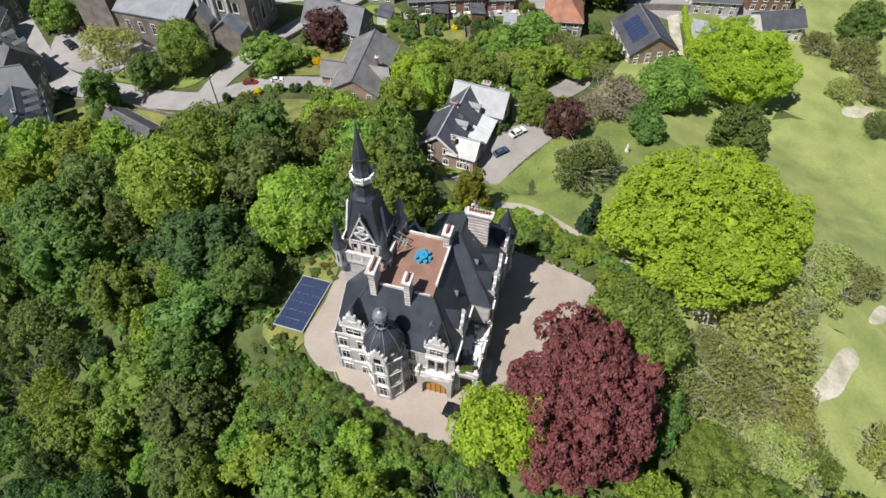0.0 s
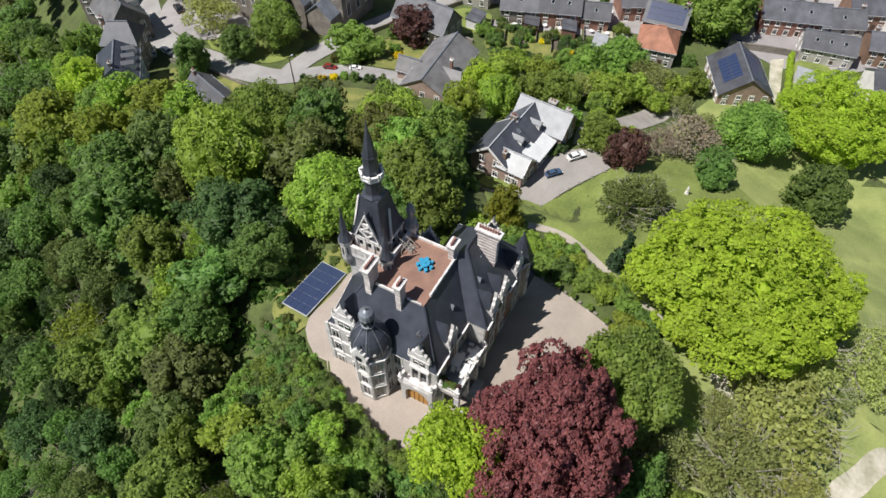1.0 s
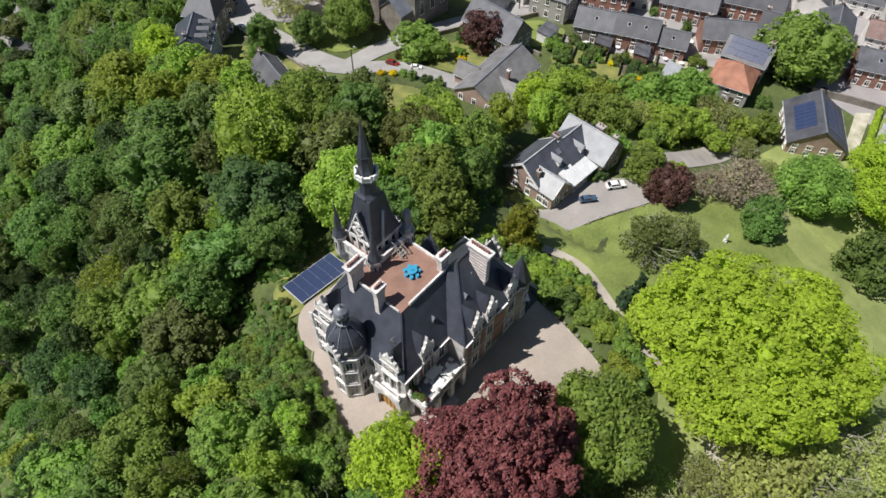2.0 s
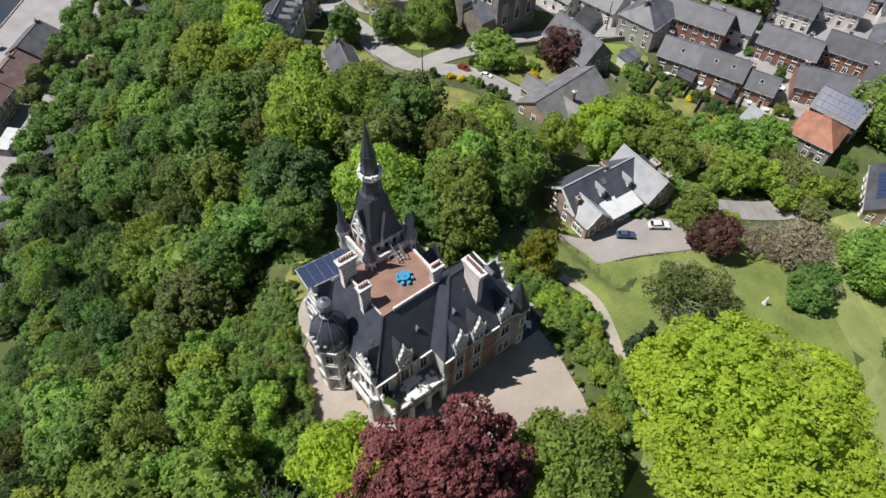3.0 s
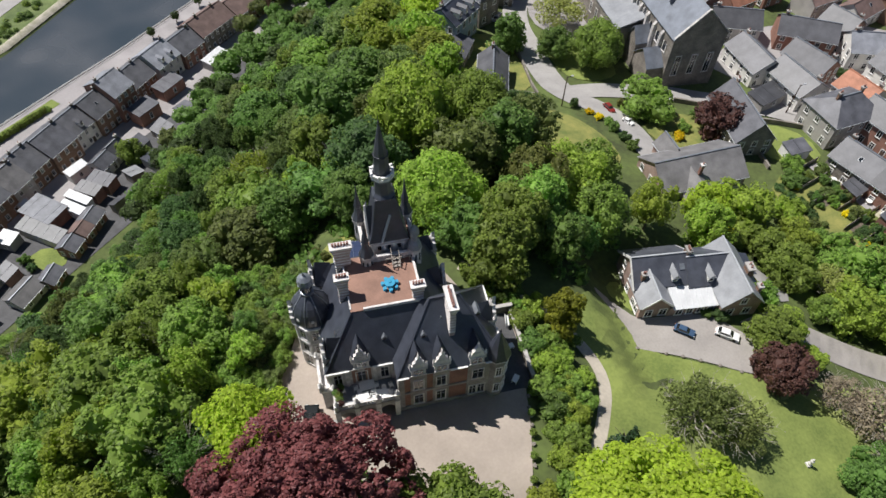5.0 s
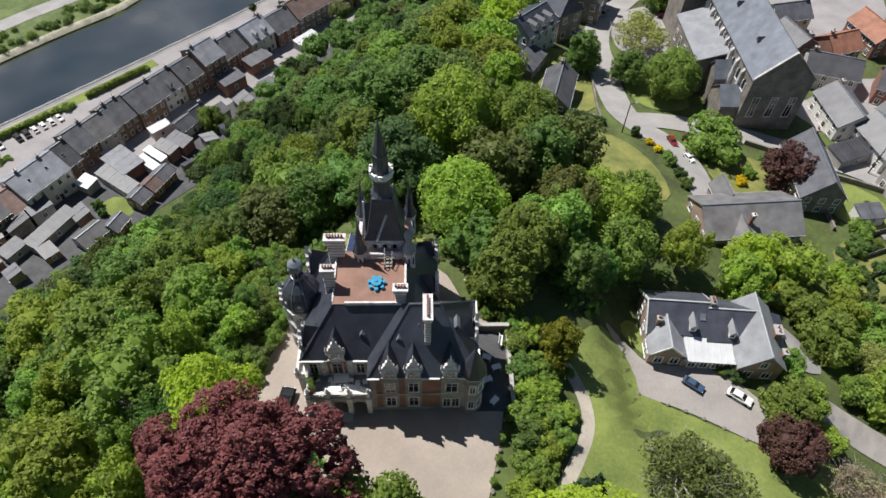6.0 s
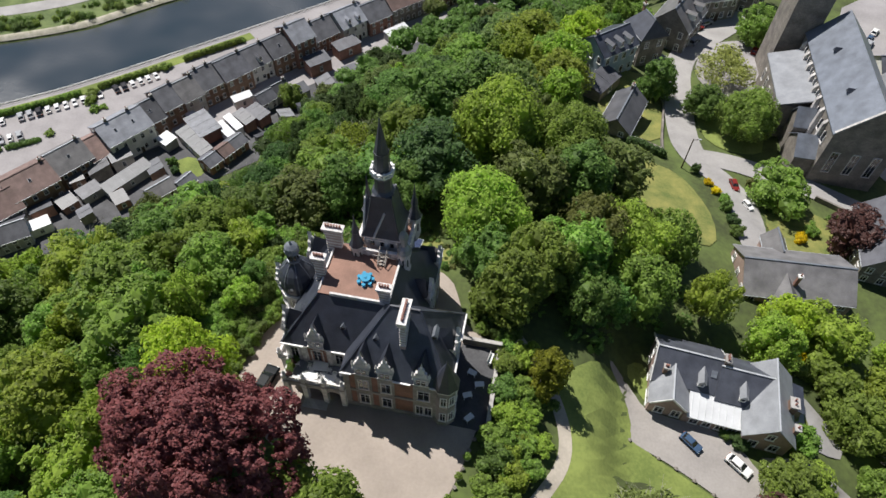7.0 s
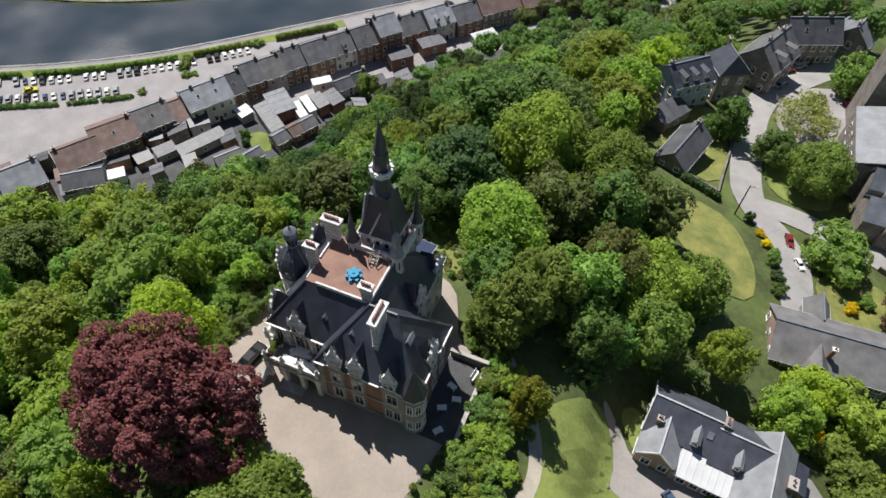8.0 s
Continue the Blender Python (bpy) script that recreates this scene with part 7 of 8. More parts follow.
def tower():
    cx, cy = 0.85, 7.0
    bm = bmesh.new()
    loft(bm, rect(cx - 2.9, cx + 2.9, cy - 2.9, cy + 2.9, 0), rect(cx - 2.9, cx + 2.9, cy - 2.9, cy + 2.9, 14.9))
    body = part("tower", bm, STONE, CASTLE, "square limestone tower under a slate spire")
    bm = bmesh.new()
    loft(bm, rect(cx - 2.9, cx + 2.9, cy - 2.9, cy + 2.9, 13.3), rect(cx - 3.2, cx + 3.2, cy - 3.2, cy + 3.2, 14.1), rect(cx - 3.2, cx + 3.2, cy - 3.2, cy + 3.2, 14.9))
    part("corbel_table", bm, STONE_TRIM, body)
    for (ax, ay), (bx, by) in (((-3.1, -3.1), (3.1, -3.1)), ((3.1, -3.1), (3.1, 3.1)), ((3.1, 3.1), (-3.1, 3.1)), ((-3.1, 3.1), (-3.1, -3.1))):
        bm = bmesh.new()
        beam(bm, (cx + ax, cy + ay, 15.4), (cx + bx, cy + by, 15.4), 0.22, 1.2)
        panel = part("parapet_panel", bm, STONE, body)
        bm = bmesh.new()
        beam(bm, (cx + ax, cy + ay, 16.05), (cx + bx, cy + by, 16.05), 0.4, 0.2)
        part("coping", bm, STONE_TRIM, panel)
        for k in (0.25, 0.5, 0.75):
            bm = bmesh.new()
            px, py = cx + ax + (bx - ax) * k, cy + ay + (by - ay) * k
            box(bm, px - 0.17, px + 0.17, py - 0.17, py + 0.17, 14.6, 15.95)
            part("pilaster", bm, STONE_TRIM, panel)
    # walkway paving
    bm = bmesh.new()
    box(bm, cx - 2.95, cx + 2.95, cy - 2.95, cy + 2.95, 14.9, 14.96)
    part("walkway", bm, DECK, body)
    # corner turrets
    for sx, sy, top in ((-1, -1, 22.4), (1, -1, 21.0), (-1, 1, 23.0), (1, 1, 22.8)):
        x, y = cx + sx * 2.95, cy + sy * 2.95
        bm = bmesh.new()
        lathe(bm, x, y, [(0.2, 11.6), (0.72, 13.0), (0.8, 13.3), (0.8, 16.2), (0.94, 16.4), (0.94, 16.65)], 8, 0.3927)
        tur = part("corner_turret", bm, STONE, body)
        bm = bmesh.new()
        for k in range(8):
            f = k * math.pi / 4
            px, py = x + 0.735 * math.cos(f), y + 0.735 * math.sin(f)
            box(bm, px - 0.07, px + 0.07, py - 0.07, py + 0.07, 14.4, 15.7)
        part("arrow_slit", bm, PANE, tur)
        bm = bmesh.new()
        if top == 21.0:
            lathe(bm, x, y, [(0.92, 16.65), (0.76, 17.4), (0.44, 17.9), (0.42, 18.7), (0.58, 18.9), (0.62, 19.4), (0.44, 20.0), (0.08, 20.5), (0.0, top)], 8, 0.3927)
        else:
            lathe(bm, x, y, [(0.92, 16.65), (0.52, 17.8), (0.40, 18.7), (0.48, 18.9), (0.20, 20.4), (0.05, top - 0.9), (0.09, top - 0.8), (0.03, top - 0.6), (0.0, top)], 8, 0.3927)
        part("turret_cap", bm, SLATE if top > 21.5 else LEAD, tur)
    # upper stage: an arcade of narrow lights between pilasters
    bm = bmesh.new()
    loft(bm, rect(cx - 2.1, cx + 2.1, cy - 2.1, cy + 2.1, 14.9), rect(cx - 2.1, cx + 2.1, cy - 2.1, cy + 2.1, 17.4))
    stage = part("upper_stage", bm, STONE_TRIM, body)
    bm = bmesh.new()
    loft(bm, rect(cx - 2.2, cx + 2.2, cy - 2.2, cy + 2.2, 17.2), rect(cx - 2.4, cx + 2.4, cy - 2.4, cy + 2.4, 17.45), rect(cx - 2.4, cx + 2.4, cy - 2.4, cy + 2.4, 17.6))
    part("cornice", bm, STONE_TRIM, stage)
    for f, dx, dy in ((0, 0, -2.1), (-90, -2.1, 0), (90, 2.1, 0), (180, 0, 2.1)):
        bm = bmesh.new()
        for k in (-1.2, 0, 1.2):
            box(bm, k - 0.22, k + 0.22, -0.05, 0.06, 0.9, 1.7)
        op = part("tower_window", bm, PANE, stage)
        op.matrix_basis = pose(cx + dx, cy + dy, 14.96, 0, 0, f)
        bm = bmesh.new()
        for k in (-1.8, -0.6, 0.6, 1.8):
            box(bm, k - 0.16, k + 0.16, -0.2, 0.04, 0.0, 2.2)
        box(bm, -2.1, 2.1, -0.14, 0.04, 1.78, 2.0)
        part("arcade", bm, STONE_TRIM, stage).matrix_basis = pose(cx + dx, cy + dy, 14.96, 0, 0, f)
        # a roof ladder on the court side; tall pierced gables on the two lit faces
        if f == 0:
            bm = bmesh.new()
            beam(bm, (cx - 0.9, cy - 2.5, 17.7), (cx + 0.4, cy - 1.62, 21.4), 0.3, 0.14)
            part("roof_ladder", bm, ZINC, body)
        if f in (0, 90):
            continue
        bm = bmesh.new()
        for p, q in (((-1.7, 0), (0, 4.3)), ((1.7, 0), (0, 4.3)), ((-1.7, 0), (1.7, 0)), ((-1.1, 1.5), (1.1, 1.5)), ((-0.65, 2.7), (0.65, 2.7)), ((-1.1, 1.5), (0.3, 0)), ((1.1, 1.5), (-0.3, 0)), ((-0.6, 2.7), (0.5, 1.5)), ((0.6, 2.7), (-0.5, 1.5))):
            beam(bm, (p[0], 0, p[1]), (q[0], 0, q[1]), 0.22, 0.17)
        g = part("pierced_gable", bm, STONE_TRIM, body)
        g.matrix_basis = pose(cx + dx * 1.12, cy + dy * 1.12, 17.6, 0, 0, f)
        bm = bmesh.new()
        loft(bm, [(-1.65, 0.12, 0), (1.65, 0.12, 0), (0, 0.12, 4.15)], [(-1.65, 1.6, 0), (1.65, 1.6, 0), (0, 1.9, 4.15)])
        part("gable_roof", bm, SLATE, g)
        bm = bmesh.new()
        lathe(bm, 0, 0.2, [(0.16, 4.1), (0.08, 4.5), (0.14, 4.65), (0.03, 4.9), (0, 5.6)], 6)
        part("finial", bm, LEAD, g)
    # slate roof sweeping in to an eight-sided shaft
    bm = bmesh.new()
    loft(bm, rect(cx - 2.38, cx + 2.38, cy - 2.38, cy + 2.38, 17.6), rect(cx - 1.98, cx + 1.98, cy - 1.98, cy + 1.98, 18.7), rect(cx - 1.66, cx + 1.66, cy - 1.66, cy + 1.66, 20.3), rect(cx - 1.38, cx + 1.38, cy - 1.38, cy + 1.38, 22.2), rect(cx - 1.18, cx + 1.18, cy - 1.18, cy + 1.18, 23.6))
    spire = part("spire_roof", bm, SLATE, body)
    for sx in (-1, 1):
        for sy in (-1, 1):
            bm = bmesh.new()
            rows = ((2.38, 17.65), (1.98, 18.75), (1.66, 20.35), (1.38, 22.25), (1.18, 23.65))
            for (a, za), (b, zb) in zip(rows, rows[1:]):
                beam(bm, (cx + sx * a, cy + sy * a, za), (cx + sx * b, cy + sy * b, zb), 0.16, 0.1)
            part("hip_lead", bm, SLATE, spire)
    bm = bmesh.new()
    lathe(bm, cx, cy, [(1.36, 23.4), (1.42, 23.7), (1.14, 24.0), (1.04, 24.2)], 8, 0.3927)
    part("lead_curb", bm, SLATE, body)
    bm = bmesh.new()
    lathe(bm, cx, cy, [(1.06, 24.0), (0.96, 25.8), (1.24, 26.4)], 8, 0.3927)
    lan = part("lantern", bm, SLATE, body)
    bm = bmesh.new()
    lathe(bm, cx, cy, [(1.06, 26.5), (0.94, 27.4), (0.84, 29.4), (0.90, 29.5), (0.90, 29.7)], 8, 0.3927)
    part("lantern_shaft", bm, SLATE, lan)
    bm = bmesh.new()
    lathe(bm, cx, cy, [(0.9, 26.34), (1.38, 26.36), (1.38, 26.54), (0.9, 26.56)], 8, 0.3927)
    part("gallery_floor", bm, LEAD, lan, "octagonal lead-covered gallery floor")
    ring = ngon(cx, cy, 1.30, 0, 8, 0.3927)
    for (ax, ay, _), (bx, by, _) in zip(ring, ring[1:] + ring[:1]):
        bm = bmesh.new()
        beam(bm, (ax, ay, 27.12), (bx, by, 27.12), 0.26, 0.2)
        part("rail", bm, WHITE_PAINT, body)
        bm = bmesh.new()
        beam(bm, (ax, ay, 26.62), (bx, by, 26.62), 0.2, 0.16)
        part("lower_rail", bm, WHITE_PAINT, body)
        for k in (0.0, 0.25, 0.5, 0.75):
            x, y = ax + (bx - ax) * k, ay + (by - ay) * k
            bm = bmesh.new()
            beam(bm, (x, y, 26.55), (x, y, 27.1 if k else 27.45), 0.08 if k else 0.2)
            part("rail_post", bm, WHITE_PAINT, body)
    bm = bmesh.new()
    lathe(bm, cx, cy, [(0.82, 29.7), (0.52, 31.3), (0.24, 32.9), (0.08, 33.9), (0.12, 34.1), (0.03, 34.3), (0.02, 35.0), (0, 35.1)], 8, 0.3927)
    part("spire_tip", bm, SLATE, lan)


def round_tower():
    """The polygonal stair tower on the west front with its slate dome and lantern."""
    cx, cy, r = -9.75, 2.05, 2.35
    bm = bmesh.new()
    lathe(bm, cx, cy, [(r + 0.12, -3.2), (r + 0.12, -0.6), (r, -0.5), (r, 8.9)], 8, 0.3927)
    body = part("dome_tower", bm, STONE, CASTLE, "octagonal limestone tower under a slate dome")
    for z in (2.4, 5.6):
        bm = bmesh.new()
        lathe(bm, cx, cy, [(r + 0.02, z - 0.12), (r + 0.26, z + 0.05), (r + 0.26, z + 0.2), (r + 0.02, z + 0.26)], 8, 0.3927)
        part("string_course", bm, STONE_TRIM, body)
    bm = bmesh.new()
    lathe(bm, cx, cy, [(r, 8.5), (r + 0.4, 9.0), (r + 0.4, 9.25), (r + 0.1, 9.3)], 8, 0.3927)
    part("cornice", bm, STONE_TRIM, body)
    for k in range(8):
        a = 45 * k
        if 100 < a < 280:
            f = math.radians(a)
            for z in (-0.2, 3.1, 6.3):
                d = r * math.cos(0.3927)
                window(body, cx + d * math.cos(f), cy + d * math.sin(f), z, 1.0 if z < 0 else 0.85, 2.2 if z < 0 else 1.7, a + 90, STONE_TRIM)
        f = math.radians(a + 22.5)
        bm = bmesh.new()
        lathe(bm, cx + (r + 0.03) * math.cos(f), cy + (r + 0.03) * math.sin(f), [(0.2, -0.5), (0.2, 8.6)], 6)
        part("corner_shaft", bm, STONE_TRIM, body)
    bm = bmesh.new()
    lathe(bm, cx, cy, [(r + 0.05, 9.3), (r + 0.14, 10.0), (r + 0.12, 10.8), (r - 0.1, 11.7), (r - 0.5, 12.5), (r - 1.05, 13.2), (r - 1.55, 13.65), (0.75, 13.95)], 16, 0.19635)
    dome = part("dome", bm, SLATE, body, "faceted slate dome")
    for k in range(8):
        bm = bmesh.new()
        f = math.radians(45 * k + 22.5)
        pts = [(r + 0.05, 9.3), (r + 0.15, 10.0), (r + 0.13, 10.8), (r - 0.09, 11.7), (r - 0.49, 12.5), (r - 1.04, 13.2), (0.8, 13.9)]
        for (a, za), (b, zb) in zip(pts, pts[1:]):
            beam(bm, (cx + a * math.cos(f), cy + a * math.sin(f), za), (cx + b * math.cos(f), cy + b * math.sin(f), zb), 0.1, 0.07)
        part("dome_rib", bm, LEAD, dome)
    bm = bmesh.new()
    lathe(bm, cx, cy, [(0.85, 14.0), (0.85, 14.25), (0.6, 14.3), (0.6, 15.5), (0.95, 15.6), (0.95, 15.75)], 8, 0.3927)
    lan = part("lantern", bm, LEAD, dome)
    bm = bmesh.new()
    for k in range(8):
        f = math.radians(45 * k)
        d = 0.57
        x, y = cx + d * math.cos(f), cy + d * math.sin(f)
        box(bm, x - 0.14, x + 0.14, y - 0.14, y + 0.14, 14.45, 15.35)
    part("lantern_pane", bm, PANE, dome)
    bm = bmesh.new()
    lathe(bm, cx, cy, [(0.85, 15.75), (0.95, 16.1), (0.82, 16.6), (0.4, 17.0), (0.12, 17.15), (0.16, 17.35), (0.03, 17.6), (0, 18.2)], 12)
    part("cupola", bm, LEAD, dome)
    for a in (180, 225, 270, 135):
        f = math.radians(a)
        d = (r + 0.12) * math.cos(0.3927)
        bm = bmesh.new()
        if a == 180:
            plate(bm, scroll_gable(1.0, 2.9), -0.34, 0.1)
            name = "dome_gable"
        else:
            lathe(bm, 0, 0, [(0.5, 0.9), (0.42, 1.2), (0.15, 1.45), (0, 1.5)], 10)
            bmesh.ops.translate(bm, verts=bm.verts, vec=(0, 0.25, 0.4))
            name = "oculus"
        g = part(name, bm, STONE_TRIM, body)
        g.matrix_basis = pose(cx + d * math.cos(f), cy + d * math.sin(f), 9.3, 0, 0, a + 90)
        bm = bmesh.new()
        box(bm, -0.42, 0.42, -0.40, -0.33, 0.15, 1.05)
        if a == 180:
            part("pane", bm, PANE, g)
        else:
            bm.free()


def west_porch():
    """The gabled bay on the west front: garage arch below, loggia above."""
    bm = bmesh.new()
    box(bm, -10.15, -8.95, -6.5, -5.9, -3, 4.4)
    box(bm, -10.15, -8.95, -2.6, -2.0, -3, 4.4)
    n = 10
    arch = [(-5.9, 4.4), (-5.9, 1.8)] + [(-4.25 - 1.65 * math.cos(math.pi * i / n), 1.8 + 1.65 * math.sin(math.pi * i / n)) for i in range(1, n)] + [(-2.6, 1.8), (-2.6, 4.4)]
    loft(bm, [(-10.15, y, z) for y, z in arch], [(-9.75, y, z) for y, z in arch])
    box(bm, -9.75, -8.95, -5.9, -2.6, 3.7, 4.4)
    porch = part("west_porch", bm, STONE, CASTLE, "limestone porch with a wide arch and a loggia above")
    bm = bmesh.new()
    arch = [(-5.9, -3.0), (-2.6, -3.0), (-2.6, 1.8)] + [(-4.25 + 1.65 * math.cos(math.pi * i / n), 1.8 + 1.65 * math.sin(math.pi * i / n)) for i in range(1, n)] + [(-5.9, 1.8)]
    loft(bm, [(-9.65, y, z) for y, z in arch], [(-9.50, y, z) for y, z in arch])
    part("arched_door", bm, OCHRE_DOOR, porch, "ochre arched wooden door")
    for k in range(5):
        bm = bmesh.new()
        y = -5.6 + k * 0.66
        box(bm, -9.71, -9.65, y - 0.03, y + 0.03, -1.6, 1.9)
        part("door_batten", bm, DARK_WOOD, porch)
    bm = bmesh.new()
    box(bm, -10.32, -8.95, -6.7, -1.8, 4.4, 4.65)
    part("porch_slab", bm, STONE_TRIM, porch)
    balustrade((-10.15, -6.4, 4.65), (-10.15, -2.1, 4.65), 0.8, porch)
    balustrade((-10.05, -2.0, 4.65), (-9.1, -2.0, 4.65), 0.8, porch)
    balustrade((-10.05, -6.5, 4.65), (-9.1, -6.5, 4.65), 0.8, porch)
    for y in (-6.4, -2.1):
        pier(-10.15, y, 4.4, 5.7, 0.45, porch)
    bm = bmesh.new()
    box(bm, -9.12, -8.98, -5.2, -3.3, 4.9, 7.4)
    part("loggia_window", bm, PANE, porch)
    bm = bmesh.new()
    for y in (-5.4, -4.25, -3.1):
        box(bm, -9.3, -8.98, y - 0.14, y + 0.14, 4.65, 7.6)
    box(bm, -9.35, -8.98, -5.6, -2.9, 7.5, 7.9)
    part("loggia_columns", bm, STONE_TRIM, porch)
    # north-west bay
    bm = bmesh.new()
    box(bm, -9.5, -8.95, 4.1, 8.9, -3, 8.7)
    bay = part("west_bay", bm, STONE, CASTLE)
    for y in (4.15, 8.85):
        bm = bmesh.new()
        box(bm, -9.66, -9.4, y - 0.25, y + 0.25, -3, 8.8)
        part("quoin", bm, STONE_TRIM, bay)
    for z in (2.3, 5.5):
        bm = bmesh.new()
        box(bm, -9.7, -9.45, 4.0, 9.0, z, z + 0.25)
        part("string_course", bm, STONE_TRIM, bay)
    for y in (5.3, 7.7):
        for z in (-0.6, 2.9, 6.1):
            window(bay, -9.5, y, z, 1.0, 1.8, -90, STONE_TRIM)


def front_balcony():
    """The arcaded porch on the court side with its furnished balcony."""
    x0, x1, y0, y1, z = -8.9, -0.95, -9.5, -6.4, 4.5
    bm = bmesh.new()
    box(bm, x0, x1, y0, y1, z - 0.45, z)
    # slab and arches in the limestone that has the front's shade painted in
    slab = part("balcony", bm, SHADED_STONE, CASTLE, "furnished stone balcony over an arcaded porch")
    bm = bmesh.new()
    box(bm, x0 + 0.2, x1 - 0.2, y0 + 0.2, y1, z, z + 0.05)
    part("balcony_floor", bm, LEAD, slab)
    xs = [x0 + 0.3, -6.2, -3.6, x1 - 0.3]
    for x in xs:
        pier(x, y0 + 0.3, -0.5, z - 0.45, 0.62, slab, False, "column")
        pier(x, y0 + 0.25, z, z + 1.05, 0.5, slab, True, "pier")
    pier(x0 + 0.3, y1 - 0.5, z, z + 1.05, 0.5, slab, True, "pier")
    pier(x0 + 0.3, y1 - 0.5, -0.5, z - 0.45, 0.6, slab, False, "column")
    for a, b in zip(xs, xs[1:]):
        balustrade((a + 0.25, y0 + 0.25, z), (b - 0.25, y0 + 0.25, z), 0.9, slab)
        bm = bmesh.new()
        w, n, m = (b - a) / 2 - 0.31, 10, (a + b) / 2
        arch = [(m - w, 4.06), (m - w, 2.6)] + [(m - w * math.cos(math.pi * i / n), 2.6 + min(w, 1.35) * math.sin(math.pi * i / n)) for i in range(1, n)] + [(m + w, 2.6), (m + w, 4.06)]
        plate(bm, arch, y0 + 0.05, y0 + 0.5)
        part("arch", bm, SHADED_STONE, slab)
    balustrade((x0 + 0.3, y0 + 0.5, z), (x0 + 0.3, y1 - 0.75, z), 0.9, slab)
    bm = bmesh.new()
    box(bm, -6.6, -3.4, -10.6, -9.4, -0.3, 0.18)
    box(bm, -6.4, -3.6, -10.2, -9.4, 0.18, 0.36)
    part("steps", bm, STONE, CASTLE)
    # sloping stone ramp wall by the west corner
    bm = bmesh.new()
    loft(bm, [(-9.3, -11.2, -1), (-8.9, -11.2, -1), (-8.9, -9.5, -1), (-9.3, -9.5, -1)], [(-9.3, -11.2, 0.8), (-8.9, -11.2, 0.8), (-8.9, -9.5, 2.4), (-9.3, -9.5, 2.4)])
    part("ramp_wall", bm, STONE_TRIM, CASTLE)


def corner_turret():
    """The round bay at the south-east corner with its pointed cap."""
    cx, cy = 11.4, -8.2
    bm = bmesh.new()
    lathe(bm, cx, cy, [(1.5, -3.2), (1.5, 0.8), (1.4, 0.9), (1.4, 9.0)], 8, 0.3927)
    # corner bay takes the same shade-darkened limestone
    t = part("corner_bay", bm, SHADED_STONE, CASTLE, "octagonal limestone corner bay with a pointed cap")
    bm = bmesh.new()
    lathe(bm, cx, cy, [(1.4, 8.6), (1.7, 9.0), (1.7, 9.25)], 8, 0.3927)
    part("cornice", bm, STONE_TRIM, t)
    bm = bmesh.new()
    lathe(bm, cx, cy, [(1.72, 9.25), (1.25, 10.4), (0.65, 12.2), (0.1, 13.7), (0.14, 13.9), (0, 14.4)], 8, 0.3927)
    part("pointed_cap", bm, SLATE, t)
    for a in (-90, -45, 0):
        f = math.radians(a)
        d = 1.4 * math.cos(0.3927)
        for z in (1.5, 5.6):
            window(t, cx + d * math.cos(f), cy + d * math.sin(f), z, 0.6, 1.8, a + 90, WHITE_PAINT)


castle_walls()
castle_roofs()
terrace()
tower()
round_tower()
west_porch()
front_balcony()
corner_turret()


# ---------------------------------------------------------------- loose things
def round_set(x, y, z):
    """A low round garden table ringed by round seats, all in bright blue."""
    d = thing("round_table", pose(x, y, z), "bright blue round garden table on the roof terrace", "table")
    bm = bmesh.new()
    lathe(bm, 0, 0, [(0.60, 0.62), (0.66, 0.70), (0.64, 0.75), (0.2, 0.76), (0.16, 0.86), (0, 0.88)], 24)
    part("tabletop", bm, BLUE_CLOTH, d)
    bm = bmesh.new()
    lathe(bm, 0, 0, [(0.42, 0.0), (0.36, 0.08), (0.14, 0.2), (0.12, 0.62)], 14)
    part("pedestal", bm, BLUE_CLOTH, d)
    seat = None
    for k in range(7):
        a = k * math.tau / 7 + 0.2
        m = pose(x + 0.86 * math.cos(a), y + 0.86 * math.sin(a), z, 0, 0, math.degrees(a))
        if seat:
            copy_thing(seat, m)
            continue
        seat = thing("stool", m, "low bright blue round garden stool", "stool", "stools round the table")
        bm = bmesh.new()
        lathe(bm, 0, 0, [(0.22, 0.40), (0.25, 0.44), (0.22, 0.48)], 14)
        part("seat", bm, BLUE_CLOTH, seat)
        bm = bmesh.new()
        lathe(bm, 0, 0, [(0.22, 0.0), (0.2, 0.1), (0.12, 0.2), (0.14, 0.40)], 10)
        part("foot", bm, BLUE_CLOTH, seat)


round_set(0.0, 0.0, 15.04)


def garden_table(x, y, z, turn, L=1.5, W=0.9, group="tables on the balcony"):
    t = thing("garden_table", pose(x, y, z, 0, 0, turn), "white plastic garden table", "table", group)
    bm = bmesh.new()
    box(bm, -L / 2, L / 2, -W / 2, W / 2, 0.70, 0.745)
    part("tabletop", bm, WHITE_PLASTIC, t)
    for a in (-1, 1):
        for b in (-1, 1):
            bm = bmesh.new()
            box(bm, a * (L / 2 - 0.08) - 0.03, a * (L / 2 - 0.08) + 0.03, b * (W / 2 - 0.08) - 0.03, b * (W / 2 - 0.08) + 0.03, 0, 0.70)
            part("leg", bm, WHITE_PLASTIC, t)
    return t


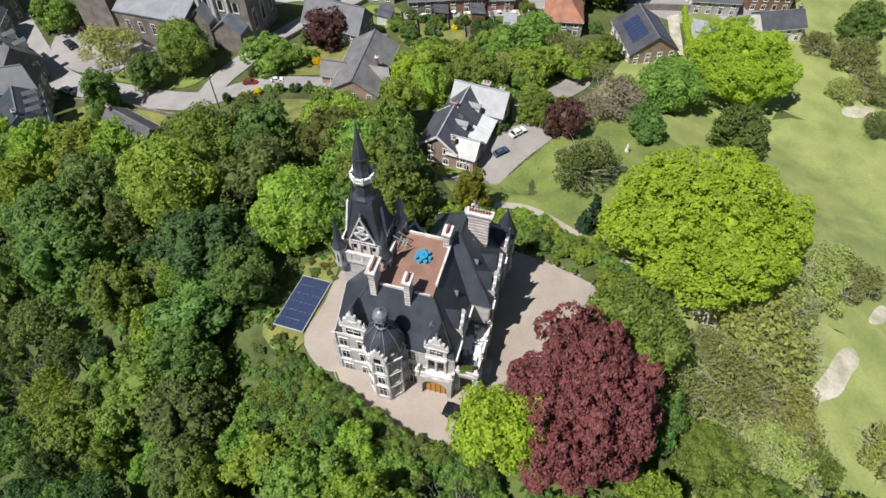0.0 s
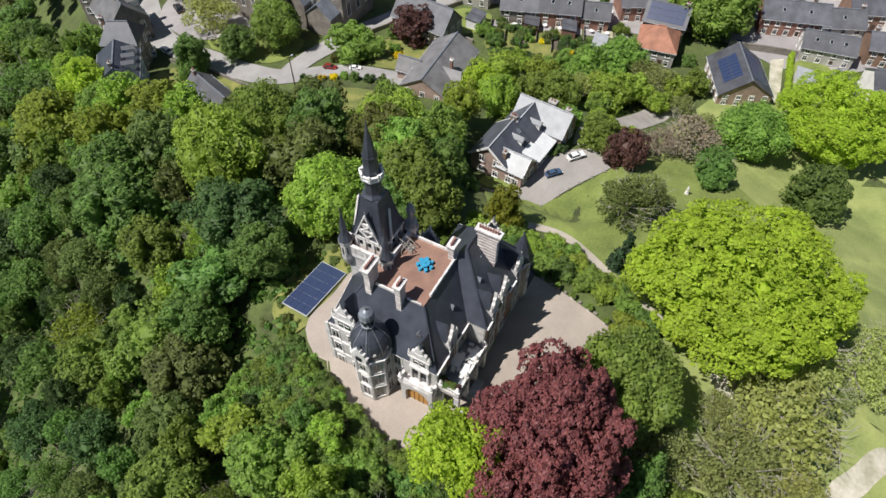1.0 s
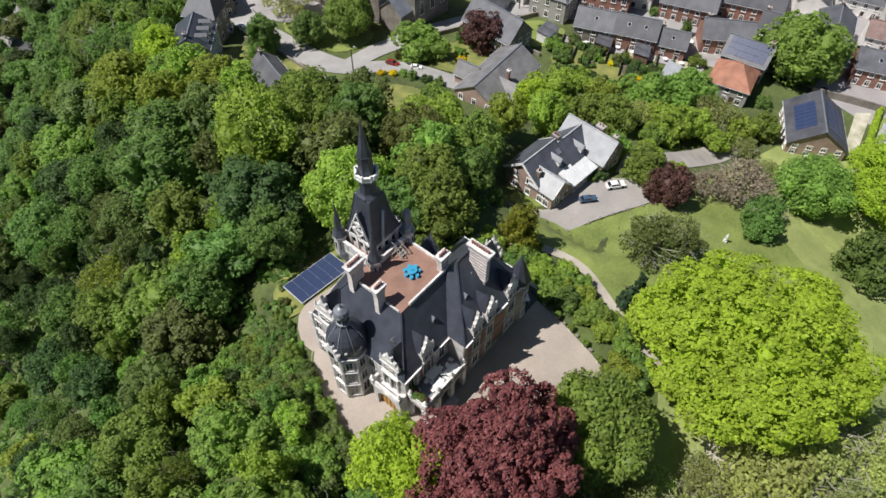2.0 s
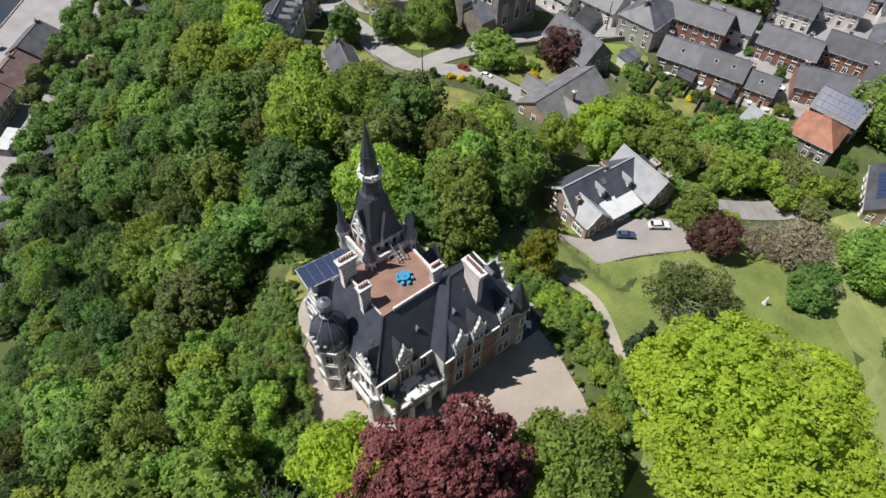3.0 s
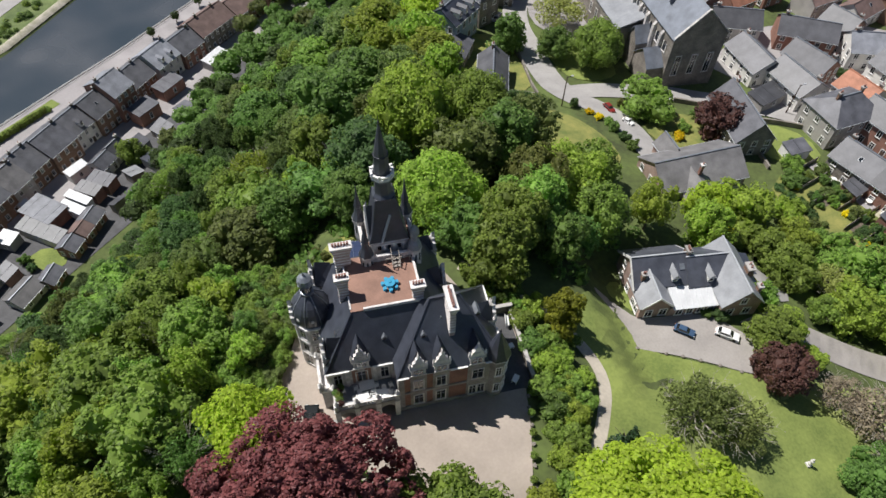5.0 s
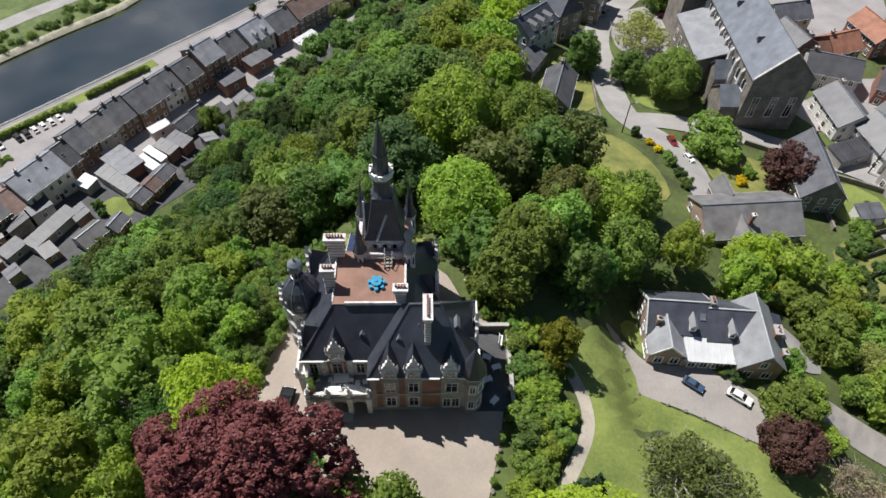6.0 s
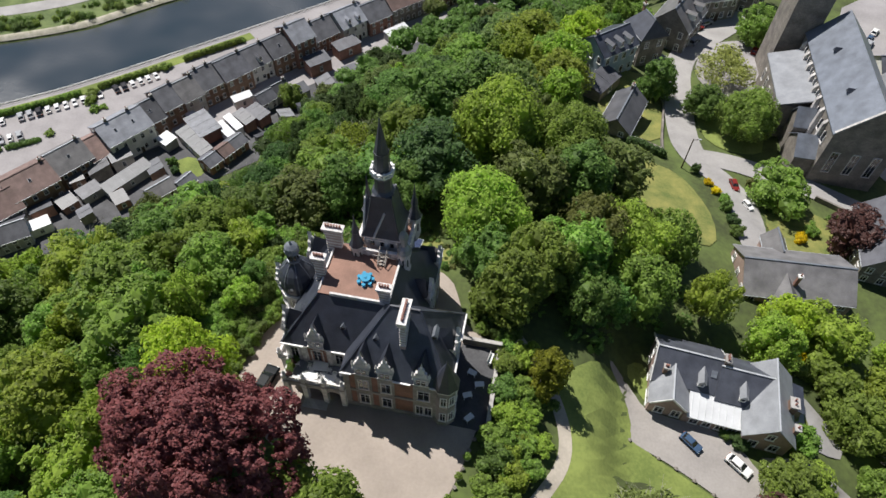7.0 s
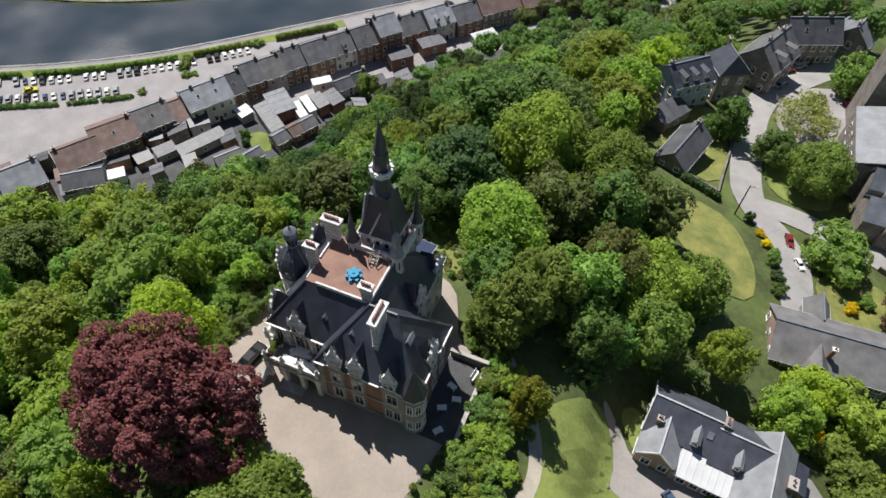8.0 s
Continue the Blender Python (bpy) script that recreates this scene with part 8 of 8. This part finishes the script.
def garden_chair(x, y, z, turn, group="chairs on the balcony"):
    t = thing("garden_chair", pose(x, y, z, 0, 0, turn), "white plastic garden armchair", "chair", group)
    bm = bmesh.new()
    box(bm, -0.25, 0.25, -0.25, 0.25, 0.40, 0.44)
    part("seat", bm, WHITE_PLASTIC, t)
    bm = bmesh.new()
    loft(bm, rect(-0.25, 0.25, 0.21, 0.25, 0.44), rect(-0.24, 0.24, 0.29, 0.33, 0.88))
    part("backrest", bm, WHITE_PLASTIC, t)
    for a in (-1, 1):
        bm = bmesh.new()
        beam(bm, (a * 0.27, -0.25, 0.64), (a * 0.27, 0.27, 0.64), 0.05, 0.04)
        part("armrest", bm, WHITE_PLASTIC, t)
        for b in (-1, 1):
            bm = bmesh.new()
            beam(bm, (a * 0.26, b * 0.24, 0), (a * 0.23, b * 0.22, 0.42), 0.045)
            part("leg", bm, WHITE_PLASTIC, t)
    return t


Z = 4.56
table = garden_table(-5.3, -8.6, Z, 12)
copy_thing(table, pose(-3.0, -8.55, Z, 0, 0, -8))
big = garden_table(-4.6, -7.2, Z, 5, 1.9, 1.2)
chair = garden_chair(-4.1, -8.7, Z, 80)
for x, y, a in ((-6.3, -8.5, -80), (-3.9, -8.0, 140), (-1.9, -8.6, 70), (-5.6, -7.9, 10), (-3.4, -7.3, 90), (-6.0, -7.2, -90), (-2.6, -7.9, 0), (-7.6, -7.2, 200), (-1.7, -7.6, 100)):
    copy_thing(chair, pose(x, y, Z, 0, 0, a))

# benches and tables on the shaded yard east of the wing
bench = garden_table(13.9, -5.2, 0.19, 25, 1.2, 0.75, "tables in the yard")
tagged(bench, "pale weathered garden table in the shaded yard", "table", "tables in the yard")
for x, y, a in ((15.2, -3.4, 15), (14.0, -1.9, -20), (14.6, -8.2, 50)):
    copy_thing(bench, pose(x, y, 0.19, 0, 0, a))


def flower_tub(x, y, z, leaf="mid", group="tubs along the court"):
    t = thing("flower_tub", pose(x, y, z), "stone tub planted with small shrubs", "planter", group)
    bm = bmesh.new()
    lathe(bm, 0, 0, [(0.28, 0), (0.34, 0.12), (0.30, 0.2), (0.44, 0.55), (0.46, 0.62), (0.38, 0.62)], 12)
    part("tub", bm, STONE, t)
    leafy("plant", CROWNS[0], leaf, t, pose(0, 0, 0.85) @ Matrix.Diagonal((0.5, 0.5, 0.42, 1)))
    return t


for x, y in ((15.2, -13.2), (14.6, -15.8), (13.8, -18.6), (12.9, -21.4), (-16.6, -8.4), (-15.9, -4.2), (-8.4, -7.4), (-7.8, -6.9)):
    up = Z if -9 < x < -7 else ground_z(x, y) + 0.05
    flower_tub(x, y, up, "fresh" if x > 0 else "mid")
for k in range(4):
    flower_tub(-8.1, -9.0 + k * 0.55, Z, ("plum", "mid", "fresh", "plum")[k], "tubs on the balcony")


def yard_wall():
    bm = bmesh.new()
    box(bm, 12.0, 17.2, 2.6, 2.95, -1.5, 1.4)
    box(bm, 16.9, 17.25, -9.6, 2.6, -1.5, 0.7)
    w = part("yard_wall", bm, RUBBLE, None)
    tagged(w, "low rubble wall round the shaded yard", "wall", kind="structure")
    bm = bmesh.new()
    box(bm, 11.9, 17.35, 2.5, 3.05, 1.4, 1.55)
    box(bm, 16.8, 17.35, -9.7, 2.5, 0.7, 0.82)
    part("coping", bm, RENDER_GREY, w)
    t = thing("garden_bench", pose(16.1, 0.8, 0.19, 0, 0, 80), "white painted garden bench in the sun", "bench")
    bm = bmesh.new()
    box(bm, -0.8, 0.8, -0.25, 0.25, 0.40, 0.46)
    part("seat", bm, WHITE_PLASTIC, t)
    bm = bmesh.new()
    box(bm, -0.8, 0.8, 0.22, 0.28, 0.46, 0.95)
    part("backrest", bm, WHITE_PLASTIC, t)
    for a in (-0.7, 0.7):
        bm = bmesh.new()
        box(bm, a - 0.05, a + 0.05, -0.22, 0.24, 0, 0.40)
        part("leg", bm, WHITE_PLASTIC, t)


yard_wall()


def solar_field():
    """The ground-mounted solar array behind the castle."""
    t = thing("solar_array", pose(-1.7, 17.9, ground_z(-1.7, 17.9) + 0.9, 0, 0, -5), "ground-mounted array of dark blue solar panels", "solar array")
    bm = bmesh.new()
    box(bm, -0.71, 0.71, -0.555, 0.555, 0, 0.05)
    me = mesh_of("solar_panel", bm, PANEL)
    tilt = -7
    for i in range(6):
        for j in range(4):
            shared("solar_panel", me, t, pose(0, 0, 0, tilt) @ pose((i - 2.5) * 1.46, (j - 1.5) * 1.15, 0.05))
    bm = bmesh.new()
    box(bm, -4.5, 4.5, -2.4, 2.4, -0.06, 0.0)
    back = part("rack", bm, ZINC, t)
    back.matrix_basis = pose(0, 0, 0.04, tilt)
    for i in (-3.6, 0, 3.6):
        for j in (-2.0, 2.0):
            bm = bmesh.new()
            beam(bm, (i, j, -2.6), (i, j, j * math.tan(radians(tilt))), 0.1)
            part("post", bm, ZINC, t)


solar_field()


# ---------------------------------------------------------------- cars
def car(colour, label, rough=0.5):
    m = surface("car_paint_" + label.split()[-3], colour, rough, 0.8, 3, 0.05, 0.0, gloss=0.12)
    t = thing("car", pose(0, 0, -500), label, "car", "parked cars")
    L, W = 4.4, 1.78
    side = [(-2.2, 0.32), (-2.15, 0.72), (-1.95, 0.86), (-1.25, 0.92), (1.15, 0.96), (1.9, 0.88), (2.15, 0.74), (2.2, 0.34)]
    bm = bmesh.new()
    inset = [(x * 0.985, z) for x, z in side]
    loft(bm, [(x, -W / 2 + 0.10, z) for x, z in inset], [(x, -W / 2, z if z < 0.8 else z - 0.06) for x, z in side], [(x, W / 2, z if z < 0.8 else z - 0.06) for x, z in side], [(x, W / 2 - 0.10, z) for x, z in inset])
    part("body", bm, m, t)
    bm = bmesh.new()
    loft(bm, rect(-1.75, 1.05, -0.80, 0.80, 0.88), rect(-1.25, 0.35, -0.64, 0.64, 1.40))
    part("window_glass", bm, CAR_GLASS, t)
    bm = bmesh.new()
    loft(bm, rect(-1.27, 0.37, -0.65, 0.65, 1.39), rect(-1.15, 0.25, -0.58, 0.58, 1.47))
    for sx, tx in ((-1.75, -1.25), (1.05, 0.35)):
        for s in (-1, 1):
            beam(bm, (sx, s * 0.79, 0.90), (tx, s * 0.63, 1.40), 0.07, 0.06)
    part("roof", bm, m, t)
    for x in (-1.35, 1.38):
        for s in (-1, 1):
            bm = bmesh.new()
            lathe(bm, 0, 0, [(0.2, -0.11), (0.32, -0.11), (0.33, 0), (0.32, 0.11), (0.2, 0.11)], 14)
            turned(bm, pose(0, 0, 0, 90))
            w = part("wheel", bm, RUBBER, t)
            w.matrix_basis = pose(x, s * 0.80, 0.33)
            bm = bmesh.new()
            lathe(bm, 0, 0, [(0.2, -0.09), (0.2, 0.09)], 12)
            turned(bm, pose(0, 0, 0, 90))
            part("rim", bm, ZINC, w)
    for s in (-1, 1):
        bm = bmesh.new()
        box(bm, 2.05, 2.20, s * 0.62 - 0.18, s * 0.62 + 0.18, 0.62, 0.74)
        part("headlight", bm, WHITE_PLASTIC, t)
        bm = bmesh.new()
        box(bm, -2.19, -2.08, s * 0.66 - 0.14, s * 0.66 + 0.14, 0.60, 0.78)
        part("tail_light", bm, POT, t)
    return t


CARS = [car((0.75, 0.75, 0.74), "small white parked car"), car((0.03, 0.03, 0.035), "small black parked car"), car((0.35, 0.36, 0.38), "silver grey parked car"), car((0.05, 0.09, 0.16), "dark blue parked car"), car((0.20, 0.025, 0.022), "small red parked car"), car((0.012, 0.015, 0.017), "dark green parked car"), car((0.60, 0.55, 0.02), "bright yellow parked van")]
used = set()


def park(kind, x, y, turn, lift=0.1, size=1.0):
    lift += 0.1
    m = pose(x, y, ground_z(x, y) + lift, 0, 0, turn) @ Matrix.Scale(size, 4)
    if kind in used:
        copy_thing(CARS[kind], m)
    else:
        CARS[kind].matrix_basis = m
        used.add(kind)


park(5, -12.2, -8.2, 80, 0.06)
park(0, 52.0, -3.2, -38, 0.12, 0.84)
park(3, 45.6, -1.2, -40, 0.12, 0.74)
park(0, 61.3, 54.2, -62, 0.12, 0.76)
park(4, 59.4, 60.0, -80, 0.12, 0.76)
park(4, 56.5, 121.5, 40, 0.1)
park(2, 58.5, 124.5, 40, 0.1)
park(4, 118.0, 52.0, 20, 0.1)
park(0, 119.5, 47.0, 20, 0.1)
park(2, 117.5, 22.0, -72, 0.1)
park(0, 116.0, 12.0, -72, 0.1)
park(0, 47.6, 101.0, 80, 0.1)
park(3, 119.0, -22.0, 20, 0.1)
park(2, 54.8, 114.3, 60, 0.1)
park(2, 45.4, 103.3, 50, 0.1)
park(4, 70.2, 113.9, 70, 0.1)
park(1, 63.5, 111.7, 60, 0.1)
rng = random.Random(9)
for row, lo, hi, off in ((0, -96, 12, 9.6), (1, -96, -30, 18.8)):
    u = lo
    while u < hi:
        u += 2.65
        if rng.random() < (0.86 if row == 0 else 0.9):
            d = bank_line(u) - off
            x, y = 0.683 * u - 0.7335 * d, 0.733 * u + 0.683 * d
            park(rng.choice((0, 0, 1, 2, 2, 3, 0)), x, y, 133 + rng.uniform(-4, 4) + (180 if rng.random() < 0.5 else 0), 0.1)
park(3, 102.6, 129.5, 60, 0.1)
park(2, 101.4, 126.0, 60, 0.1)
park(0, 104.6, 133.0, 60, 0.1)
park(6, -162.0, 72.0, 45, 0.1)
for u in (36, 52, 70):
    d = bank_line(u) - 16
    park(1, 0.683 * u - 0.7335 * d, 0.733 * u + 0.683 * d, 46, 0.1)


def utility_pole(x, y, h, label="dark wooden utility pole beside the road"):
    t = thing("utility_pole", pose(x, y, ground_z(x, y)), label, "pole", "utility poles")
    bm = bmesh.new()
    lathe(bm, 0, 0, [(0.17, -0.6), (0.15, 1), (0.10, h)], 8)
    part("pole", bm, DARK_WOOD, t)
    bm = bmesh.new()
    beam(bm, (0, 0, h - 0.4), (1.2, 0.3, h - 0.2), 0.08)
    part("arm", bm, IRON, t)
    bm = bmesh.new()
    box(bm, 1.0, 1.6, 0.15, 0.45, h - 0.28, h - 0.14)
    part("lamp", bm, ZINC, t)


utility_pole(48.6, 61.9, 8.0)
utility_pole(100.5, 52.5, 8.0)
utility_pole(45.6, 90.0, 7.5)


def lawn_statue(x, y):
    bm = bmesh.new()
    z = ground_z(x, y)
    box(bm, x - 0.35, x + 0.35, y - 0.35, y + 0.35, z - 0.2, z + 0.6)
    lathe(bm, x, y, [(0.26, z + 0.6), (0.3, z + 0.9), (0.2, z + 1.3), (0.28, z + 1.6), (0.12, z + 1.85), (0.16, z + 2.05), (0, z + 2.25)], 10)
    ob = part("statue", bm, STONE_TRIM, None)
    tagged(ob, "pale stone statue on the lawn", "statue")


lawn_statue(53.2, -24.5)


def hedge(points, width, height, leaf="mid", label="clipped green hedge"):
    """A clipped hedge along a line of points."""
    rng = np.random.default_rng(int(abs(points[0][0]) * 7) + 3)
    spots, sizes = [], []
    for (ax, ay), (bx, by) in zip(points, points[1:]):
        n = max(2, int(math.hypot(bx - ax, by - ay) / (width * 0.35)))
        for i in range(n):
            k = (i + rng.uniform(0, 1)) / n
            x, y = ax + (bx - ax) * k, ay + (by - ay) * k
            for z in np.arange(width * 0.35, height, width * 0.45):
                spots.append((x + rng.uniform(-0.15, 0.15), y + rng.uniform(-0.15, 0.15), ground_z(x, y) + z))
                sizes.append(width * rng.uniform(0.42, 0.55))
    quads = cards(rng, spots, sizes, len(sizes) * 45, 0.22, 0.3, 0.5, 0.75)
    ob = leafy("hedge", leaf_mesh("hedge", quads, [(c, r * 0.9, i) for i, (c, r) in enumerate(zip(spots, sizes))]), leaf, None, Matrix())
    tagged(ob, label, "hedge", "hedges")


hedge([(37.5, 67.0), (45.0, 64.5)], 1.5, 1.6, "dark", "clipped dark hedge beside the cottage garden")
hedge([(60, 14.0), (66, 14.5), (74, 8), (80, 2)], 1.9, 2.2, "fresh", "tall green hedge behind the lodge")
hedge([(100.6, -36.4), (119.8, -34.2)], 1.0, 1.8, "yellow", "narrow yellow-green garden hedge")
for u0, u1 in ((-92, -60), (-56, -11), (-5, 11), (24, 45)):
    pts = []
    for u in np.linspace(u0, u1, 6):
        d = bank_line(u) - 6.2
        pts.append((0.683 * u - 0.7335 * d, 0.733 * u + 0.683 * d))
    hedge(pts, 1.8, 1.5, "fresh", "green hedge between the car park and the river wall")
for u0, u1 in ((-90, -80), (-78, -70), (-68, -58), (-57, -50), (-47, -39), (-37, -28)):
    pts = []
    for u in np.linspace(u0, u1, 4):
        d = bank_line(u) - 23.2
        pts.append((0.683 * u - 0.7335 * d, 0.733 * u + 0.683 * d))
    hedge(pts, 2.0, 1.5, "mid", "planted strip of low shrubs in the car park")
for u in (92, 104, 116, 128, 140):
    d = bank_line(u) - 5
    tree(0.683 * u - 0.7335 * d, 0.733 * u + 0.683 * d, 1.5, 4.5, "dark", CROWNS[0], tall=1.6, label="small clipped quayside tree", group="quayside trees")


def far_thicket():
    """The low growth along the far bank, one mesh for each tone of green."""
    rng = np.random.default_rng(63)
    for tone in ("mid", "olive", "fresh"):
        middles, sizes = [], []
        for u in np.arange(-130, 170, 2.2):
            for row, least, most in ((3.4, 0.9, 2.0), (6.2, 1.0, 2.2), (9.5, 0.8, 1.7)):
                if rng.random() < 0.2:
                    d = bank_line(u) + river_width(u) + row + rng.uniform(-1.4, 1.4)
                    x, y, r = 0.683 * u - 0.7335 * d, 0.733 * u + 0.683 * d, rng.uniform(least, most)
                    middles.append((x, y, ground_z(x, y) + r * 0.35))
                    sizes.append(r)
        c, r = np.array(middles), np.array(sizes)
        quads = cards(rng, c, r, len(r) * 120, 0.3)
        ob = leafy("far_bank_thicket", leaf_mesh("far_bank_thicket", quads, [(p, q * 0.8, i) for i, (p, q) in enumerate(zip(c, r))]), tone, None, Matrix())
        tagged(ob, "low leafy thicket along the far river bank", "thicket", kind="stuff")


far_thicket()
for u, off, r, h in ((-7.6, 8.6, 2.6, 2.6), (-9.4, 11.4, 2.2, 2.0), (-9.6, 16.4, 2.0, 1.5), (-6.8, 16.2, 1.6, 1.3), (17.0, 6.6, 2.4, 2.3), (13.6, 6.2, 2.0, 1.9), (-24.6, 21.6, 1.8, 1.6), (45.5, 6.0, 1.6, 1.6)):
    d = bank_line(u) - off
    shrub(0.683 * u - 0.7335 * d, 0.733 * u + 0.683 * d, r, h, "fresh", "rounded bush beside the parked cars", "quay bushes")


def railing():
    bm = bmesh.new()
    pts = [(0.683 * u - 0.7335 * (bank_line(u) - 0.6), 0.733 * u + 0.683 * (bank_line(u) - 0.6)) for u in range(-110, 150, 4)]
    for (ax, ay), (bx, by) in zip(pts, pts[1:]):
        beam(bm, (ax, ay, -60.9), (bx, by, -60.9), 0.08)
        beam(bm, (ax, ay, -61.4), (bx, by, -61.4), 0.06)
        beam(bm, (ax, ay, -62.0), (ax, ay, -60.85), 0.1)
    tagged(part("quay_railing", bm, ZINC, None), "grey metal railing along the river wall", "railing", kind="structure")


railing()


def garden_walls():
    for pts, h in (([(37.0, 69.5), (44.8, 66.6)], 1.0), ([(44.8, 66.6), (46.0, 84)], 0.9), ([(76, 61.0), (92, 54.0)], 1.1), ([(117.1, -19.7), (119.7, -29.3), (121.4, -37.0), (122.2, -45.0)], 1.9), ([(46, 84), (45, 97)], 1.0), ([(86, 36), (87, 50)], 1.0), ([(90, 52), (101, 47)], 1.2)):
        bm = bmesh.new()
        for (ax, ay), (bx, by) in zip(pts, pts[1:]):
            for i in range(8):
                k0, k1 = i / 8, (i + 1) / 8
                x0, y0, x1, y1 = ax + (bx - ax) * k0, ay + (by - ay) * k0, ax + (bx - ax) * k1, ay + (by - ay) * k1
                beam(bm, (x0, y0, ground_z(x0, y0) + h / 2 - 0.3), (x1, y1, ground_z(x1, y1) + h / 2 - 0.3), 0.4, h + 0.6)
        tagged(part("garden_wall", bm, RUBBLE, None), "low rubble stone garden wall", "wall", kind="structure")


garden_walls()


def back_gardens():
    """Narrow plots behind the terrace: fences, paved strips, vegetable beds, tables and tubs."""
    rng = random.Random(33)
    ax, ay = math.cos(radians(-70)), math.sin(radians(-70))
    ox, oy = math.cos(radians(-160)), math.sin(radians(-160))
    for i in range(9):
        s0 = i * 3.9
        hx, hy = 98.0 + ax * s0, 36.5 + ay * s0
        L = rng.uniform(9, 14)
        # boarded fence
        f = thing("garden_fence", pose(hx, hy, ground_z(hx, hy), 0, 0, -160), "weathered board fence between back gardens", "fence", "garden fences")
        n = int(L / 1.8)
        for k in range(n):
            x = k * 1.8
            wx, wy = hx + ox * x, hy + oy * x
            dz = ground_z(wx, wy) - ground_z(hx, hy)
            bm = bmesh.new()
            box(bm, x + 0.06, x + 1.74, -0.03, 0.03, dz - 0.1, dz + 1.35)
            part("board_panel", bm, GREY_WOOD, f)
            bm = bmesh.new()
            box(bm, x - 0.06, x + 0.06, -0.06, 0.06, dz - 0.4, dz + 1.5)
            part("post", bm, DARK_WOOD, f)
        mid = 1.9
        def spot(a, b):
            return hx + ox * a + ax * b, hy + oy * a + ay * b
        ring = [spot(0.2, 0.3), spot(3.2, 0.3), spot(3.2, 3.5), spot(0.2, 3.5)]
        drape("patio", ring, (QUAY, SAND, RENDER_GREY)[i % 3], 0.08, "paved patio behind a terraced house", "patio")
        if i % 2 == 0:
            ring = [spot(5.0, 0.6), spot(L - 1.5, 0.6), spot(L - 1.5, 2.0), spot(5.0, 2.0)]
            drape("vegetable_bed", ring, BARK, 0.1, "dug vegetable bed in a back garden", "garden bed")
        tx, ty = spot(rng.uniform(1.2, 2.4), mid)
        t = thing("garden_table", pose(tx, ty, ground_z(tx, ty) + 0.18, 0, 0, rng.uniform(0, 90)), "white plastic garden table on a patio", "table", "garden tables")
        bm = bmesh.new()
        lathe(bm, 0, 0, [(0.03, 0.70), (0.62, 0.70), (0.64, 0.73), (0.62, 0.76), (0.0, 0.76)], 14)
        part("tabletop", bm, WHITE_PLASTIC, t)
        bm = bmesh.new()
        lathe(bm, 0, 0, [(0.28, 0.0), (0.26, 0.04), (0.06, 0.1), (0.05, 0.7)], 10)
        part("pedestal", bm, WHITE_PLASTIC, t)
        for k in range(3):
            x, y = spot(rng.uniform(4.5, L - 0.5), rng.uniform(0.6, 3.3))
            shrub(x, y, rng.uniform(0.5, 1.1), rng.uniform(0.8, 1.8), rng.choice(("mid", "fresh", "dark", "flower")), "small bush in a back garden", "garden bushes")


back_gardens()


def edge_stones():
    """Rough marker stones along the edge of the drive and the forecourt."""
    rng = random.Random(8)
    spots = [(37.2, -2.3), (41.2, -4.2), (43.6, -5.2), (46.0, -6.4), (48.6, -7.8), (51.2, -9.5), (15.3, -12.2), (14.9, -14.6), (14.3, -17.0), (13.6, -19.6), (15.7, -10.6), (13.1, -22.0)]
    for x, y in spots:
        bm = bmesh.new()
        bmesh.ops.create_icosphere(bm, subdivisions=1, radius=0.32)
        for v in bm.verts:
            v.co *= rng.uniform(0.8, 1.2)
            v.co.z *= 0.75
        ob = part("marker_stone", bm, RUBBLE, None)
        ob.matrix_basis = pose(x, y, ground_z(x, y) + 0.3)
        tagged(ob, "rough grey stone marking the gravel's edge", "stone", "marker stones")


edge_stones()
shrub(52.4, 0.2, 1.5, 2.2, "dark", "dark climbing shrub against the lodge wall", "lodge shrubs")
shrub(50.6, 1.0, 1.0, 1.5, "mid", "dark climbing shrub against the lodge wall", "lodge shrubs")
